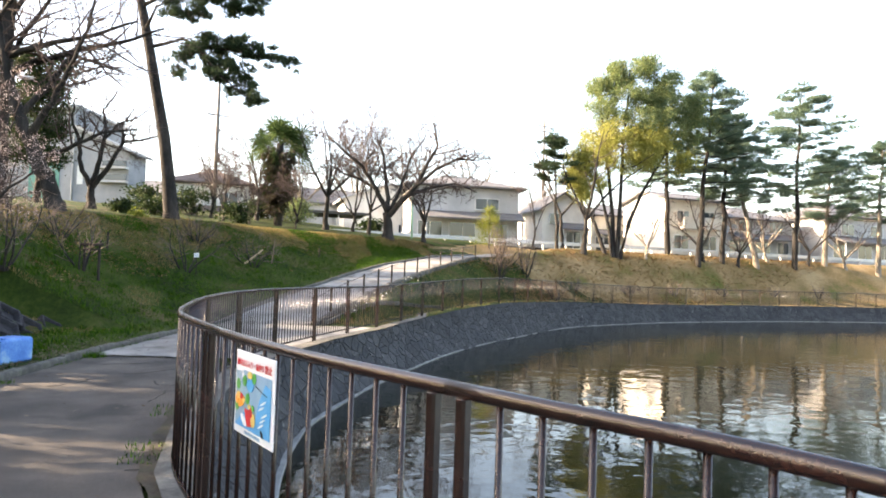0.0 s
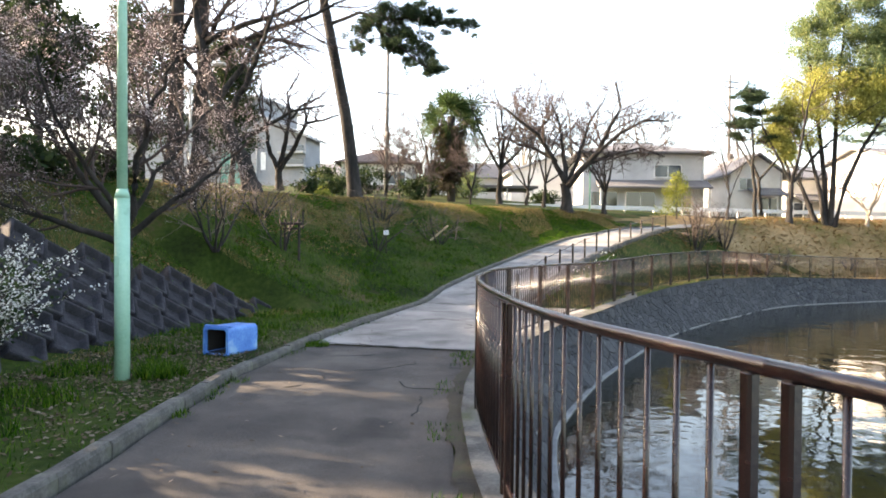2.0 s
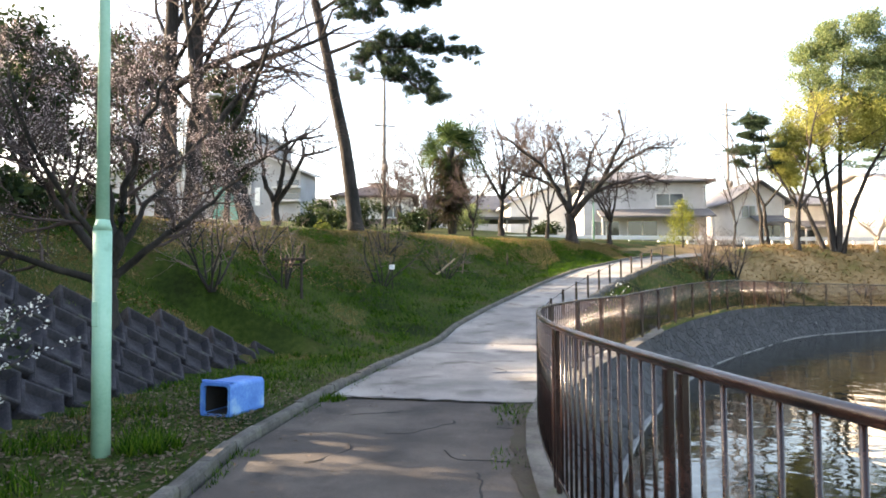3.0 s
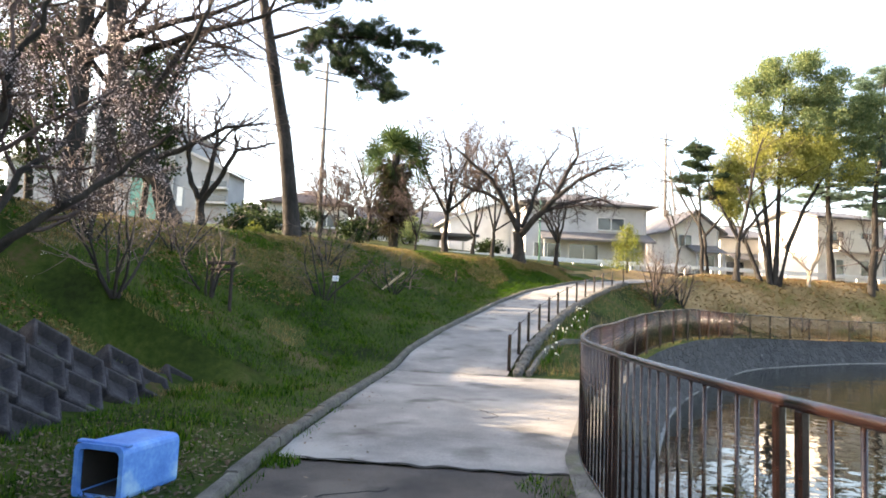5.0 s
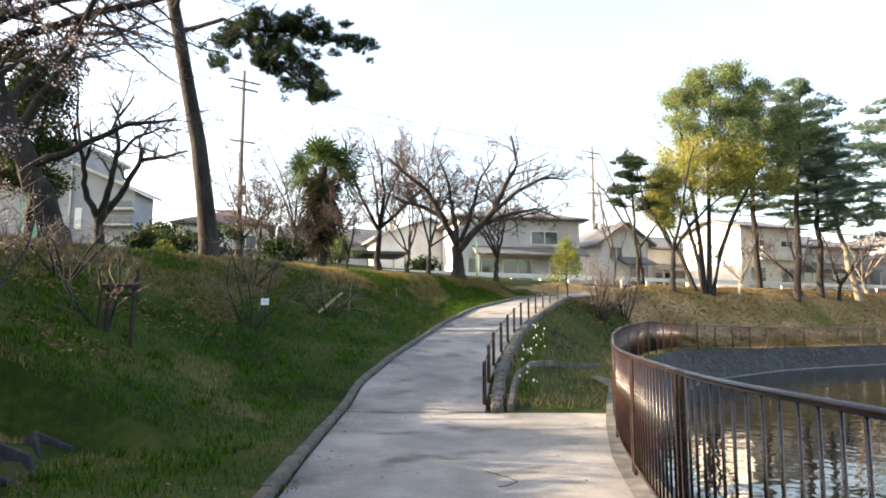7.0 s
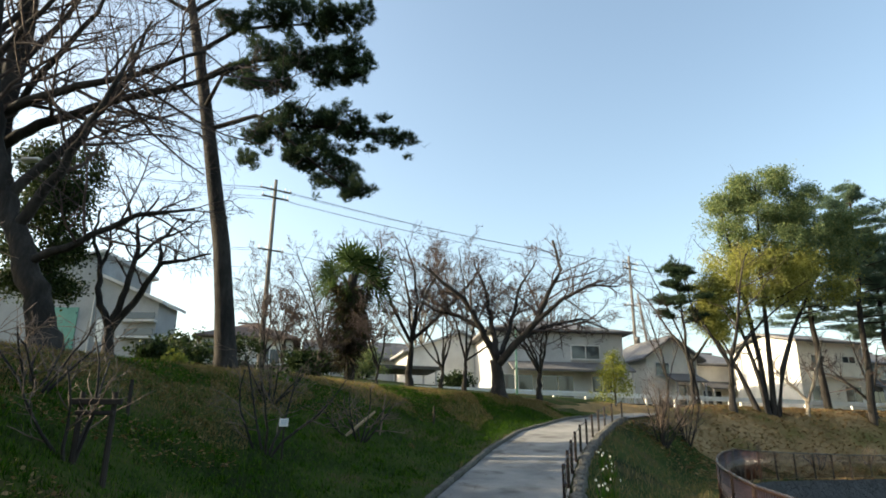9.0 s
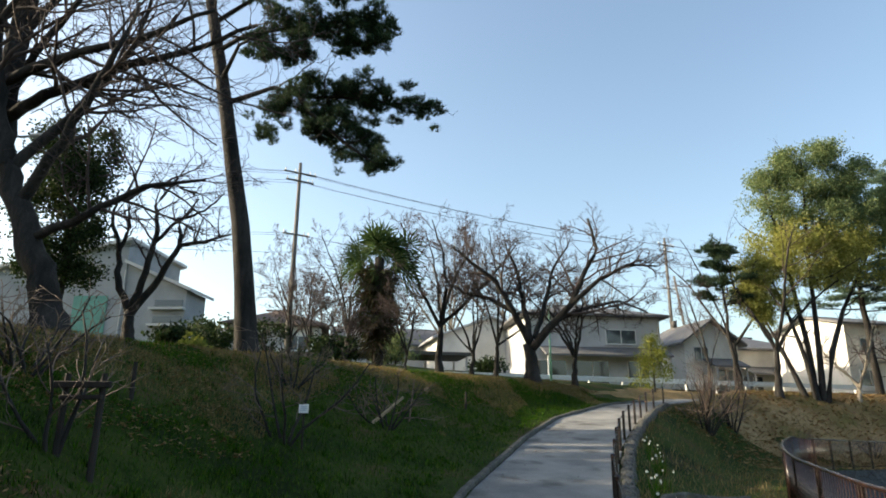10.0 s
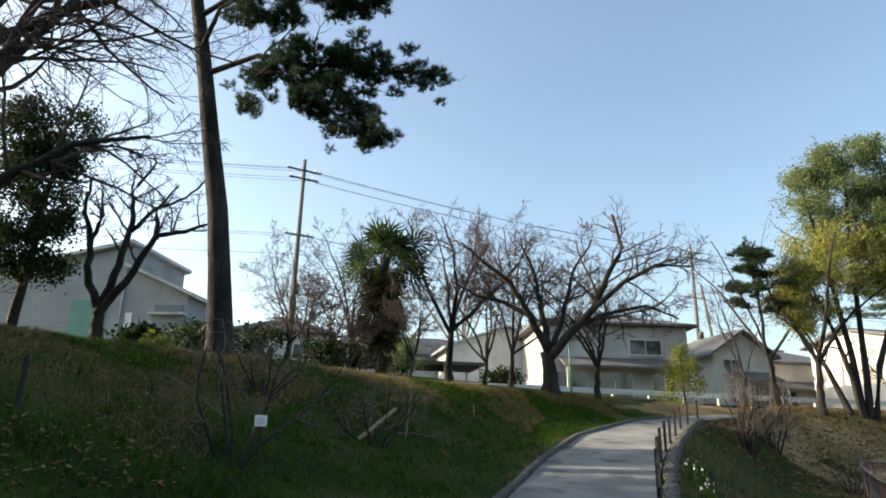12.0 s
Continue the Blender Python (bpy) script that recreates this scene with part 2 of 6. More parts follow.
# white hall walls with their shade put into the grey-blue colour
M["hallwall"] = material("shaded_hall_wall", [(0.2, 0.215, 0.235), (0.25, 0.265, 0.285), (0.29, 0.305, 0.325)], 0.5, 15, 0.8, 0.1, stain=((0.18, 0.19, 0.2), 0.4, 0.6))
M["greywall"] = material("grey_siding", [(0.34, 0.345, 0.35), (0.43, 0.435, 0.44), (0.5, 0.505, 0.51)], 0.6, 20, 0.8, 0.1)
M["brownwall"] = material("brown_siding", [(0.17, 0.115, 0.085), (0.24, 0.17, 0.13)], 0.6, 20, 0.8, 0.1)
M["roof"] = material("dark_tile_roof", [(0.08, 0.08, 0.085), (0.13, 0.127, 0.13), (0.19, 0.183, 0.18)], 1, 14, 0.7, 0.5, dist=0.03, stretch=(1, 6, 1))
M["brownroof"] = material("brown_tile_roof", [(0.09, 0.06, 0.045), (0.14, 0.095, 0.075)], 1, 14, 0.75, 0.5, dist=0.03, stretch=(1, 6, 1))
M["sheetroof"] = material("dark_sheet_roof", [(0.045, 0.042, 0.036), (0.075, 0.068, 0.06)], 1, 10, 0.5, 0.2)
M["teal"] = material("teal_panel", [(0.06, 0.2, 0.17), (0.09, 0.27, 0.23)], 1, 10, 0.5, 0.1)
M["glass"] = glassy("window_glass", (0.03, 0.04, 0.05))
M["metal"] = material("white_painted_rail", [(0.6, 0.6, 0.58), (0.72, 0.72, 0.7)], 3, 30, 0.5, 0.1, stain=((0.4, 0.36, 0.3), 3, 0.66))
M["polegrey"] = material("weathered_pole", [(0.09, 0.085, 0.08), (0.15, 0.14, 0.13)], 2, 30, 0.85, 0.2, stretch=(1, 1, 0.2))
M["wire"] = material("cable_black", [(0.015, 0.015, 0.016), (0.025, 0.025, 0.026)], 2, 20, 0.6, 0.0)
M["wood"] = material("weathered_stake_wood", [(0.015, 0.012, 0.01), (0.035, 0.027, 0.022)], 4, 40, 0.9, 0.4, stretch=(1, 1, 0.2))
M["palewood"] = material("pale_cut_wood", [(0.35, 0.27, 0.18), (0.48, 0.38, 0.26)], 4, 40, 0.85, 0.3, stretch=(1, 1, 0.2))
M["road"] = material("road_asphalt", [(0.045, 0.045, 0.046), (0.07, 0.07, 0.07)], 0.8, 60, 0.9, 0.3, dist=0.01)
M["signwhite"] = material("white_sign_board", [(0.72, 0.72, 0.72), (0.8, 0.8, 0.8)], 3, 40, 0.4, 0.03, stain=((0.62, 0.62, 0.6), 3, 0.64))
M["signblue"] = material("sign_blue", [(0.05, 0.3, 0.58), (0.1, 0.4, 0.68)], 6, 40, 0.4, 0.0)
M["signgrey"] = material("sign_grey", [(0.2, 0.33, 0.46), (0.28, 0.42, 0.54)], 6, 40, 0.4, 0.0)
M["signred"] = material("sign_red", [(0.55, 0.02, 0.03), (0.65, 0.04, 0.04)], 6, 40, 0.4, 0.0)
M["signgreen"] = material("sign_green", [(0.06, 0.32, 0.05), (0.1, 0.4, 0.08)], 6, 40, 0.4, 0.0)
M["signorange"] = material("sign_orange", [(0.75, 0.28, 0.03), (0.8, 0.35, 0.05)], 6, 40, 0.4, 0.0)
M["signskin"] = material("sign_yellow", [(0.7, 0.5, 0.12), (0.78, 0.58, 0.2)], 6, 40, 0.4, 0.0)
M["petal"] = leafy("narcissus_petals", [(0.7, 0.66, 0.5), (0.78, 0.76, 0.68)], 0.3)
M["water"] = water_material()


# ---- mesh helpers ----
def link(name, verts, faces, mat, parent=None, label="", smooth=False):
    me = bpy.data.meshes.new(name)
    me.from_pydata([tuple(v) for v in verts], [], [tuple(f) for f in faces])
    me.materials.append(mat)
    if smooth:
        me.polygons.foreach_set("use_smooth", [True] * len(me.polygons))
    me.update()
    ob = new(name, me)
    if parent is not None:
        ob.parent = parent
    if label:
        ob["label"] = label
    return ob


def part(name, bm, mat, parent=None, label="", smooth=False):
    me = bpy.data.meshes.new(name)
    bm.to_mesh(me)
    bm.free()
    me.materials.append(mat)
    if smooth:
        me.polygons.foreach_set("use_smooth", [True] * len(me.polygons))
    ob = new(name, me)
    if parent is not None:
        ob.parent = parent
    if label:
        ob["label"] = label
    return ob


def share(name, me, m, parent=None, label=""):
    ob = new(name, me)
    ob.matrix_basis = m
    if parent is not None:
        ob.parent = parent
    if label:
        ob["label"] = label
    return ob


def thing(name, m, label, category, group="", kind=""):
    ob = new(name)
    ob.matrix_basis = m
    return tagged(ob, label, category, group, kind)


def box(sx, sy, sz, bevel=0.0, at=(0, 0, 0), rot=(0, 0, 0)):
    """A bevelled box, its base at the given place."""
    bm = bmesh.new()
    bmesh.ops.create_cube(bm, size=1, matrix=Matrix.Diagonal((sx, sy, sz, 1)))
    if bevel:
        bmesh.ops.bevel(bm, geom=bm.edges[:], offset=bevel, segments=1, affect="EDGES")
    bmesh.ops.transform(bm, matrix=pose(*at, *rot) @ Matrix.Translation((0, 0, sz / 2)), verts=bm.verts)
    return bm


def merge(*bms):
    out = bms[0]
    for b in bms[1:]:
        me = bpy.data.meshes.new("tmp")
        b.to_mesh(me)
        b.free()
        out.from_mesh(me)
        bpy.data.meshes.remove(me)
    return out


def rod(r0, r1, h, seg=10, at=(0, 0, 0), rot=(0, 0, 0)):
    bm = bmesh.new()
    bmesh.ops.create_cone(bm, cap_ends=True, segments=seg, radius1=r0, radius2=r1, depth=h)
    bmesh.ops.transform(bm, matrix=pose(*at, *rot) @ Matrix.Translation((0, 0, h / 2)), verts=bm.verts)
    return bm


def tubes(lines, sides=6):
    """Tapered tubes along lines of (point, radius); returns verts and faces."""
    V, F = [], []
    for line in lines:
        base = len(V)
        n = len(line)
        k = sides if line[0][1] > 0.02 else 3
        for i, (p, r) in enumerate(line):
            a = line[max(0, i - 1)][0]
            b = line[min(n - 1, i + 1)][0]
            d = (b - a)
            d = d.normalized() if d.length > 1e-6 else Vector((0, 0, 1))
            u = d.orthogonal().normalized() if abs(d.z) > 0.95 else d.cross(Vector((0, 0, 1))).normalized()
            w = d.cross(u)
            for j in range(k):
                c = 2 * math.pi * j / k
                V.append(p + (u * math.cos(c) + w * math.sin(c)) * r)
        for i in range(n - 1):
            for j in range(k):
                q = base + i * k
                F.append((q + j, q + (j + 1) % k, q + k + (j + 1) % k, q + k + j))
        F.append(tuple(base + (n - 1) * k + j for j in range(k)))
    return V, F


def sweep(points, half_w, half_h, z0=0.0, closed=False, bevel=0.3):
    """A flat bar with softened edges along ground points (x, y, z); returns verts and faces."""
    V, F = [], []
    n = len(points)
    c = bevel
    prof = [(-1, -1), (1, -1), (1, 1 - c), (1 - c, 1), (-1 + c, 1), (-1, 1 - c)]
    for i, p in enumerate(points):
        a, b = points[max(0, i - 1)], points[min(n - 1, i + 1)]
        d = Vector((b[0] - a[0], b[1] - a[1], 0)).normalized()
        s = Vector((d.y, -d.x, 0))
        for (pa, pb) in prof:
            V.append(Vector(p) + s * (pa * half_w) + Vector((0, 0, z0 + half_h + pb * half_h)))
    k = len(prof)
    for i in range(n - 1):
        for j in range(k):
            q = i * k
            F.append((q + j, q + (j + 1) % k, q + k + (j + 1) % k, q + k + j))
    F.append(tuple(range(k - 1, -1, -1)))
    F.append(tuple((n - 1) * k + j for j in range(k)))
    return V, F


# ---- the plan ----
def curve_of(rows):
    ys, xs = [r[0] for r in rows], [r[1] for r in rows]
    return lambda y: float(np.interp(y, ys, xs))


left_edge = curve_of([(-20, -2.6), (0, -4.05), (4.4, -4.5), (6.2, -4.98), (8, -5.42), (11, -5.75), (14, -5.9), (17.6, -6.0), (19.7, -5.98), (22.5, -5.55), (25, -5.02), (28.5, -4.28), (33.1, -3.02), (37.9, -0.57), (42, 2.2), (60, 14)])
ramp_right = curve_of([(17, -3.72), (18.2, -3.62), (19.8, -3.43), (21.7, -3.16), (23.2, -2.86), (25.1, -2.47), (27.2, -2.0), (28.9, -1.55), (32.3, -0.53), (35.2, 0.46), (37.9, 1.53), (42, 4.2), (60, 16)])
ramp_z = curve_of([(17.6, 0.0), (18.2, 0.04), (38, 2.62), (42, 2.95), (47, 3.7), (60, 3.9)])
EDGE = [(1.85, -0.5), (0.87, 1.1), (0.32, 1.72), (-0.3, 2.4), (-0.74, 2.97), (-1.18, 3.65), (-1.65, 4.5), (-2.08, 5.8), (-2.42, 7.1), (-2.63, 8.3), (-2.75, 9.6), (-2.75, 11.0), (-2.3, 14.0), (-1.8, 16.2), (-1.2, 18.5), (-0.55, 20.8), (0.4, 23.5), (1.7, 26.5), (3.1, 29.3),
        (4.8, 32.8), (6.9, 36.1), (11.1, 40.2), (15.2, 43.5), (20.4, 46.5), (26.2, 49.4), (38.0, 53.0), (54.0, 54.0), (70.0, 48.0), (80.0, 36.0), (82.0, 18.0), (72.0, 0.0), (50.0, -12.0), (25.0, -14.0), (10.0, -8.0), (4.5, -3.2)]


def smooth_loop(pts, step):
    """A closed Catmull-Rom curve through the points, with about one point for each step(x, y) metres."""
    out = []
    n = len(pts)
    for i in range(n):
        p0, p1, p2, p3 = (Vector(pts[(i + k) % n]) for k in (-1, 0, 1, 2))
        m = max(1, round((p2 - p1).length / step(p1)))
        for j in range(m):
            t = j / m
            out.append(0.5 * (2 * p1 + (p2 - p0) * t + (2 * p0 - 5 * p1 + 4 * p2 - p3) * t * t + (3 * p1 - p0 - 3 * p2 + p3) * t ** 3))
    return out


LOOP = smooth_loop(EDGE, lambda p: 0.3 if -6 < p.x < 4 and -1 < p.y < 30 else 1.0)
NL = len(LOOP)
LOOP_A = np.array([(p.x, p.y) for p in LOOP])
edge_right = curve_of([(p[1], p[0]) for p in EDGE[:24] if p[1] >= 11.0])
edge_top = curve_of([(-20, 0.0), (17, 0.0), (21, 0.1), (25, 0.25), (29, 0.36), (36, 0.25), (43, 0.05), (60, 0.05)])


def smooth01(t):
    t = min(1.0, max(0.0, t))
    return t * t * (3 - 2 * t)


def inside_path(x, y):
    if y < 17.6:
        return left_edge(y) - 0.05 < x < 3
    return left_edge(y) - 0.05 < x < ramp_right(y) + 0.1 and y < 43


def rail_line(x):
    """The road's guard rail north of the park."""
    return 46.0 + 0.38 * x


crest_out = curve_of([(-20, 7.5), (8, 7.6), (18, 6.4), (27, 6.4), (34, 4.8), (39, 3.0), (46, 2.0)])
crest_z = curve_of([(-20, 2.7), (10, 2.9), (18, 3.0), (25, 3.3), (28, 3.5), (40, 3.6), (48, 3.95), (60, 4.0)])
block_top = curve_of([(-20, 1.5), (8.9, 1.46), (10.7, 0.95), (12.75, 0.47), (14.3, 0.06)])


def land(x, y, rough=True):
    """Height of the land."""
    L = left_edge(y)
    zk = ramp_z(y) if y > 17.6 else 0.0
    bump = 0.0
    if rough:
        bump = 0.05 * noise.noise((x * 0.7, y * 0.7, 0)) + 0.03 * noise.noise((x * 2.1, y * 2.1, 3))
    if x < L:
        d = L - x
        zc = crest_z(y)
        if y < 14.3:
            foot = 2.35
            zt = block_top(y)
            run = max(0.06, (zt - 0.07) / 1.11)
            if d < foot:
                z = 0.04 + 0.03 * min(d, 1)
                bump *= 0.5
            elif d < foot + run:
                z = 0.07 + (zt - 0.07) * (d - foot) / run - 0.1 * min(1.0, run / 0.4)
            else:
                z = zt + (zc - zt) * smooth01((d - foot - run) / (crest_out(y) - foot - run + 1.2)) 
        else:
            u = min(1.0, max(0.0, d - 0.3) / crest_out(y))
            z = zk + 0.05 + (zc - zk - 0.05) * (0.45 * u ** 1.5 + 0.55 * smooth01(u))
        if d > crest_out(y):
            z += min(1.9, 0.085 * (d - crest_out(y)))
        return z + bump * min(1.0, d * 1.5)
    if y < 17.6:
        return min(0.0, 0.0) - 0.02
    R = ramp_right(y)
    if x < R:
        return zk - 0.06
    # east of the ramp: a bed and lawn falling to the pond, and the bank north of the pond
    D = math.sqrt(float(np.min((LOOP_A[:, 0] - x) ** 2 + (LOOP_A[:, 1] - y) ** 2)))
    zE = edge_top(min(y, 60))
    to_road = (rail_line(x) - y) * 0.935
    far = zE + (3.85 - zE) * smooth01(1.12 * D / (D + max(0.0, to_road) + 0.01))
    w = (x - R) / max(0.8, edge_right(y) - R) if y < 43 else 1.0
    near = zE + max(0.0, zk - 0.02 - zE) * smooth01(1 - w / 0.62)
    k = smooth01((y - 30) / 12)
    z = near * (1 - k) + max(near, far) * k if y < 43 else far
    return z + bump * min(1.0, (x - R) * 2) * (0.4 if y < 24 else 1.0)


# ---- ground: one sheet from the pond's edge to the horizon ----
def build_ground():
    rings = [0.0]
    d = 0.0
    while d < 400:
        d += 0.33 if d < 14 else (0.8 if d < 45 else d * 0.25)
        rings.append(d)
    V, F = [], []
    for i in range(NL):
        a, b = LOOP[(i - 2) % NL], LOOP[(i + 2) % NL]
        t = (b - a).normalized()
        nrm = Vector((-t.y, t.x))
        for r in rings:
            p = LOOP[i] + nrm * r
            V.append((p.x, p.y, land(p.x, p.y)))
    k = len(rings)
    for i in range(NL):
        j = (i + 1) % NL
        for r in range(k - 1):
            F.append((i * k + r, j * k + r, j * k + r + 1, i * k + r + 1))
    ob = link("ground", V, F, M["soil"], smooth=True)
    ob.data.materials.append(M["drylawn"])
    for p in ob.data.polygons:
        c = p.center
        if c.y + 4.0 * noise.noise((c.x * 0.35, c.y * 0.35, 11)) + 0.12 * c.x > 40.5 and c.x > ramp_right(min(59.0, c.y)) - 4.0 and c.y < rail_line(c.x) + 1.0:
            p.material_index = 1
    return tagged(ob, "grassy earth bank and lawn around the pond", "ground", kind="structure")


ground = build_ground()


def build_pond():
    V, F = [], []
    prof = [(0.0, 0.0), (-0.06, -0.25), (-0.2, -0.55), (-0.36, -0.85), (-0.5, -1.1), (-0.75, -1.7)]
    rows = len(prof)
    for i in range(NL):
        a, b = LOOP[(i - 2) % NL], LOOP[(i + 2) % NL]
        t = (b - a).normalized()
        nrm = Vector((-t.y, t.x))
        zt = land(LOOP[i].x, LOOP[i].y, False) if LOOP[i].y < 60 else 0.1
        for j, (o, z) in enumerate(prof):
            q = noise.noise((LOOP[i].x * 1.7, LOOP[i].y * 1.7, z * 2.2)) * 0.06 * (1 if 0 < j else 0)
            s = 1 if j == 0 else 1.35
            p = LOOP[i] + nrm * (o * s + q)
            V.append((p.x, p.y, zt + 0.05 if j == 0 else (zt + 0.02) * (1 - j / (rows - 1)) + z))
    for i in range(NL):
        j = (i + 1) % NL
        for r in range(rows - 1):
            F.append((i * rows + r, i * rows + r + 1, j * rows + r + 1, j * rows + r))
    wall = tagged(link("wall_pond", V, F, M["stonewall"], smooth=True), "dark weathered stone retaining wall of the pond", "wall", kind="structure")
    # pale ledge at the waterline
    pts = []
    for i in range(NL):
        a, b = LOOP[(i - 2) % NL], LOOP[(i + 2) % NL]
        t = (b - a).normalized()
        p = LOOP[i] + Vector((t.y, -t.x)) * 0.64
        if p.y > -2 and p.x < 60:
            pts.append((p.x, p.y, -1.09))
    V, F = sweep(pts, 0.05, 0.035)
    part_l = link("trim_ledge", V, F, M["ledge"], smooth=False)
    tagged(part_l, "pale concrete ledge at the pond's waterline", "trim", kind="structure")
    V = [(p.x, p.y, -1.05) for p in LOOP]
    w = link("water", V, [tuple(range(len(V)))[::-1]], M["water"])
    tagged(w, "dark rippled pond water reflecting the trees", "water", kind="structure")


build_pond()


# ---- path ----
def strip(name, y0, y1, step, lo, hi, zf, mat, label, cols=10, amp=0.012):
    V, F = [], []
    n = max(2, int((y1 - y0) / step))
    for i in range(n + 1):
        y = y0 + (y1 - y0) * i / n
        a, b = lo(y), hi(y)
        for j in range(cols + 1):
            x = a + (b - a) * j / cols
            V.append((x, y, zf(y) + amp * (noise.noise((x * 0.9, y * 0.9, 7)) + 0.5 * noise.noise((x * 3.1, y * 3.1, 2)))))
    for i in range(n):
        for j in range(cols):
            q = i * (cols + 1) + j
            F.append((q, q + 1, q + cols + 2, q + cols + 1))
    k = len(V)
    return tagged(link(name, V, F, mat, smooth=True), label, "path", kind="structure")


def edge_x(y):
    """The pond edge beside the lower path."""
    best = [p for p in EDGE[:16]]
    return float(np.interp(y, [p[1] for p in best], [p[0] for p in best]))


strip("path_asphalt", -14, 10.445, 0.3, lambda y: left_edge(y) + 0.1, lambda y: edge_x(y) - 0.4 if y > -0.3 else edge_x(-0.3) + 8, lambda y: 0.02, M["asphalt"], "worn grey asphalt footpath with cracks and stains", cols=16, amp=0.022)
strip("path_concrete", 10.46, 17.55, 0.3, lambda y: left_edge(y) + 0.1, lambda y: edge_x(y) - 0.25, lambda y: 0.03, M["concrete"], "pale concrete footpath slab beside the pond")
strip("path_ramp", 17.6, 43, 0.4, lambda y: left_edge(y) + 0.1, lambda y: ramp_right(y), lambda y: ramp_z(y) + 0.025, M["concrete"], "pale concrete ramp climbing to the road")
strip("path_edging", -0.3, 22.5, 0.3, lambda y: edge_x(y) - 0.3, lambda y: edge_x(y) + 0.02, lambda y: edge_top(y) + 0.05, M["kerb"], "narrow concrete edging under the pond fence", cols=3, amp=0.006)
strip("path_verge", -0.3, 10.4, 0.12, lambda y: edge_x(y) - 0.42 - 0.12 * noise.noise((y * 1.1, 0, 0)) - 0.07 * noise.noise((y * 4, 2, 0)), lambda y: edge_x(y) - 0.28, lambda y: 0.034, M["dirt"], "thin earth verge between path and fence edging", cols=3, amp=0.02)


def seam(name, pts, half, mat, label):
    """A ragged dirt line lying on the path, along (x, y, z) points."""
    V, F = [], []
    for i, (x, y, z) in enumerate(pts):
        a, b = pts[max(0, i - 1)], pts[min(len(pts) - 1, i + 1)]
        d = Vector((b[0] - a[0], b[1] - a[1], 0)).normalized()
        s = Vector((-d.y, d.x, 0))
        w1, w2 = (half * (0.9 + 1.3 * noise.noise((x * 5, y * 5, k))) for k in (3, 8))
        V += [Vector((x, y, z)) - s * max(0.003, w1), Vector((x, y, z + 0.004)), Vector((x, y, z)) + s * max(0.003, w2)]
    for i in range(len(pts) - 1):
        F += [(3 * i, 3 * i + 3, 3 * i + 4, 3 * i + 1), (3 * i + 1, 3 * i + 4, 3 * i + 5, 3 * i + 2)]
    return tagged(link(name, V, F, M[mat]), label, "path", kind="structure")


def build_seams():
    for y0, x1, z in ((10.45, edge_x(10.45) - 0.3, 0.034), (17.58, -3.6, 0.042)):
        x0 = left_edge(y0) + 0.12
        seam("path_joint", [(x0 + (x1 - x0) * i / 70, y0 + 0.035 * noise.noise((i * 0.3, y0, 0)), z + 0.012 * noise.noise((i * 0.2, y0, 4))) for i in range(71)], 0.03, "dark", "dirt-filled ragged joint across the footpath")
    rng = random.Random(77)
    for x, y, a, n in ((-4.3, 8.7, 0.3, 16), (-3.6, 8.2, -0.4, 14), (-4.6, 7.6, 0.1, 12), (-3.3, 9.2, 0.2, 14), (-4.9, 9.4, 0.9, 10), (-3.1, 6.9, 1.2, 12), (-2.2, 4.6, 0.5, 14), (-3.9, 12.9, 0.2, 12)):
        pts = []
        for i in range(n):
            base, amp = (0.03, 0.012) if y > 10.45 else (0.02, 0.022)
            pts.append((x, y, base + 0.002 + amp * (noise.noise((x * 0.9, y * 0.9, 7)) + 0.5 * noise.noise((x * 3.1, y * 3.1, 2)))))
            a += rng.gauss(0, 0.35)
            x, y = x + 0.07 * math.cos(a), y + 0.07 * math.sin(a)
        seam("path_crack", pts, 0.012, "dark", "crack in the worn footpath")


build_seams()


def build_kerb():
    root = tagged(new("kerb"), "low concrete kerb along the grass bank", "kerb", kind="structure")
    V, F = sweep([(0, -0.298, 0), (0, 0.298, 0)], 0.058, 0.11, 0, bevel=0.25)
    me = bpy.data.meshes.new("kerb_stone")
    me.from_pydata([tuple(v) for v in V], [], F)
    me.materials.append(M["kerb"])
    y = -12.0
    k = 0
    while y < 41:
        x, x2 = left_edge(y), left_edge(y + 0.6)
        z, z2 = (ramp_z(v) if v > 17.6 else 0.0 for v in (y, y + 0.6))
        L = math.hypot(x2 - x, 0.6)
        m = pose((x + x2) / 2, y + 0.3, (z + z2) / 2 - 0.115 + random.uniform(-0.012, 0.012), math.degrees(math.atan2(z2 - z, 0.6)), random.uniform(-2, 2), math.degrees(math.atan2(-(x2 - x), 0.6)) + random.uniform(-1, 1)) @ Matrix.Diagonal((1, L / 0.6, 1, 1))
        share("kerb_stone", me, m, root)
        y += 0.6
        k += 1


build_kerb()


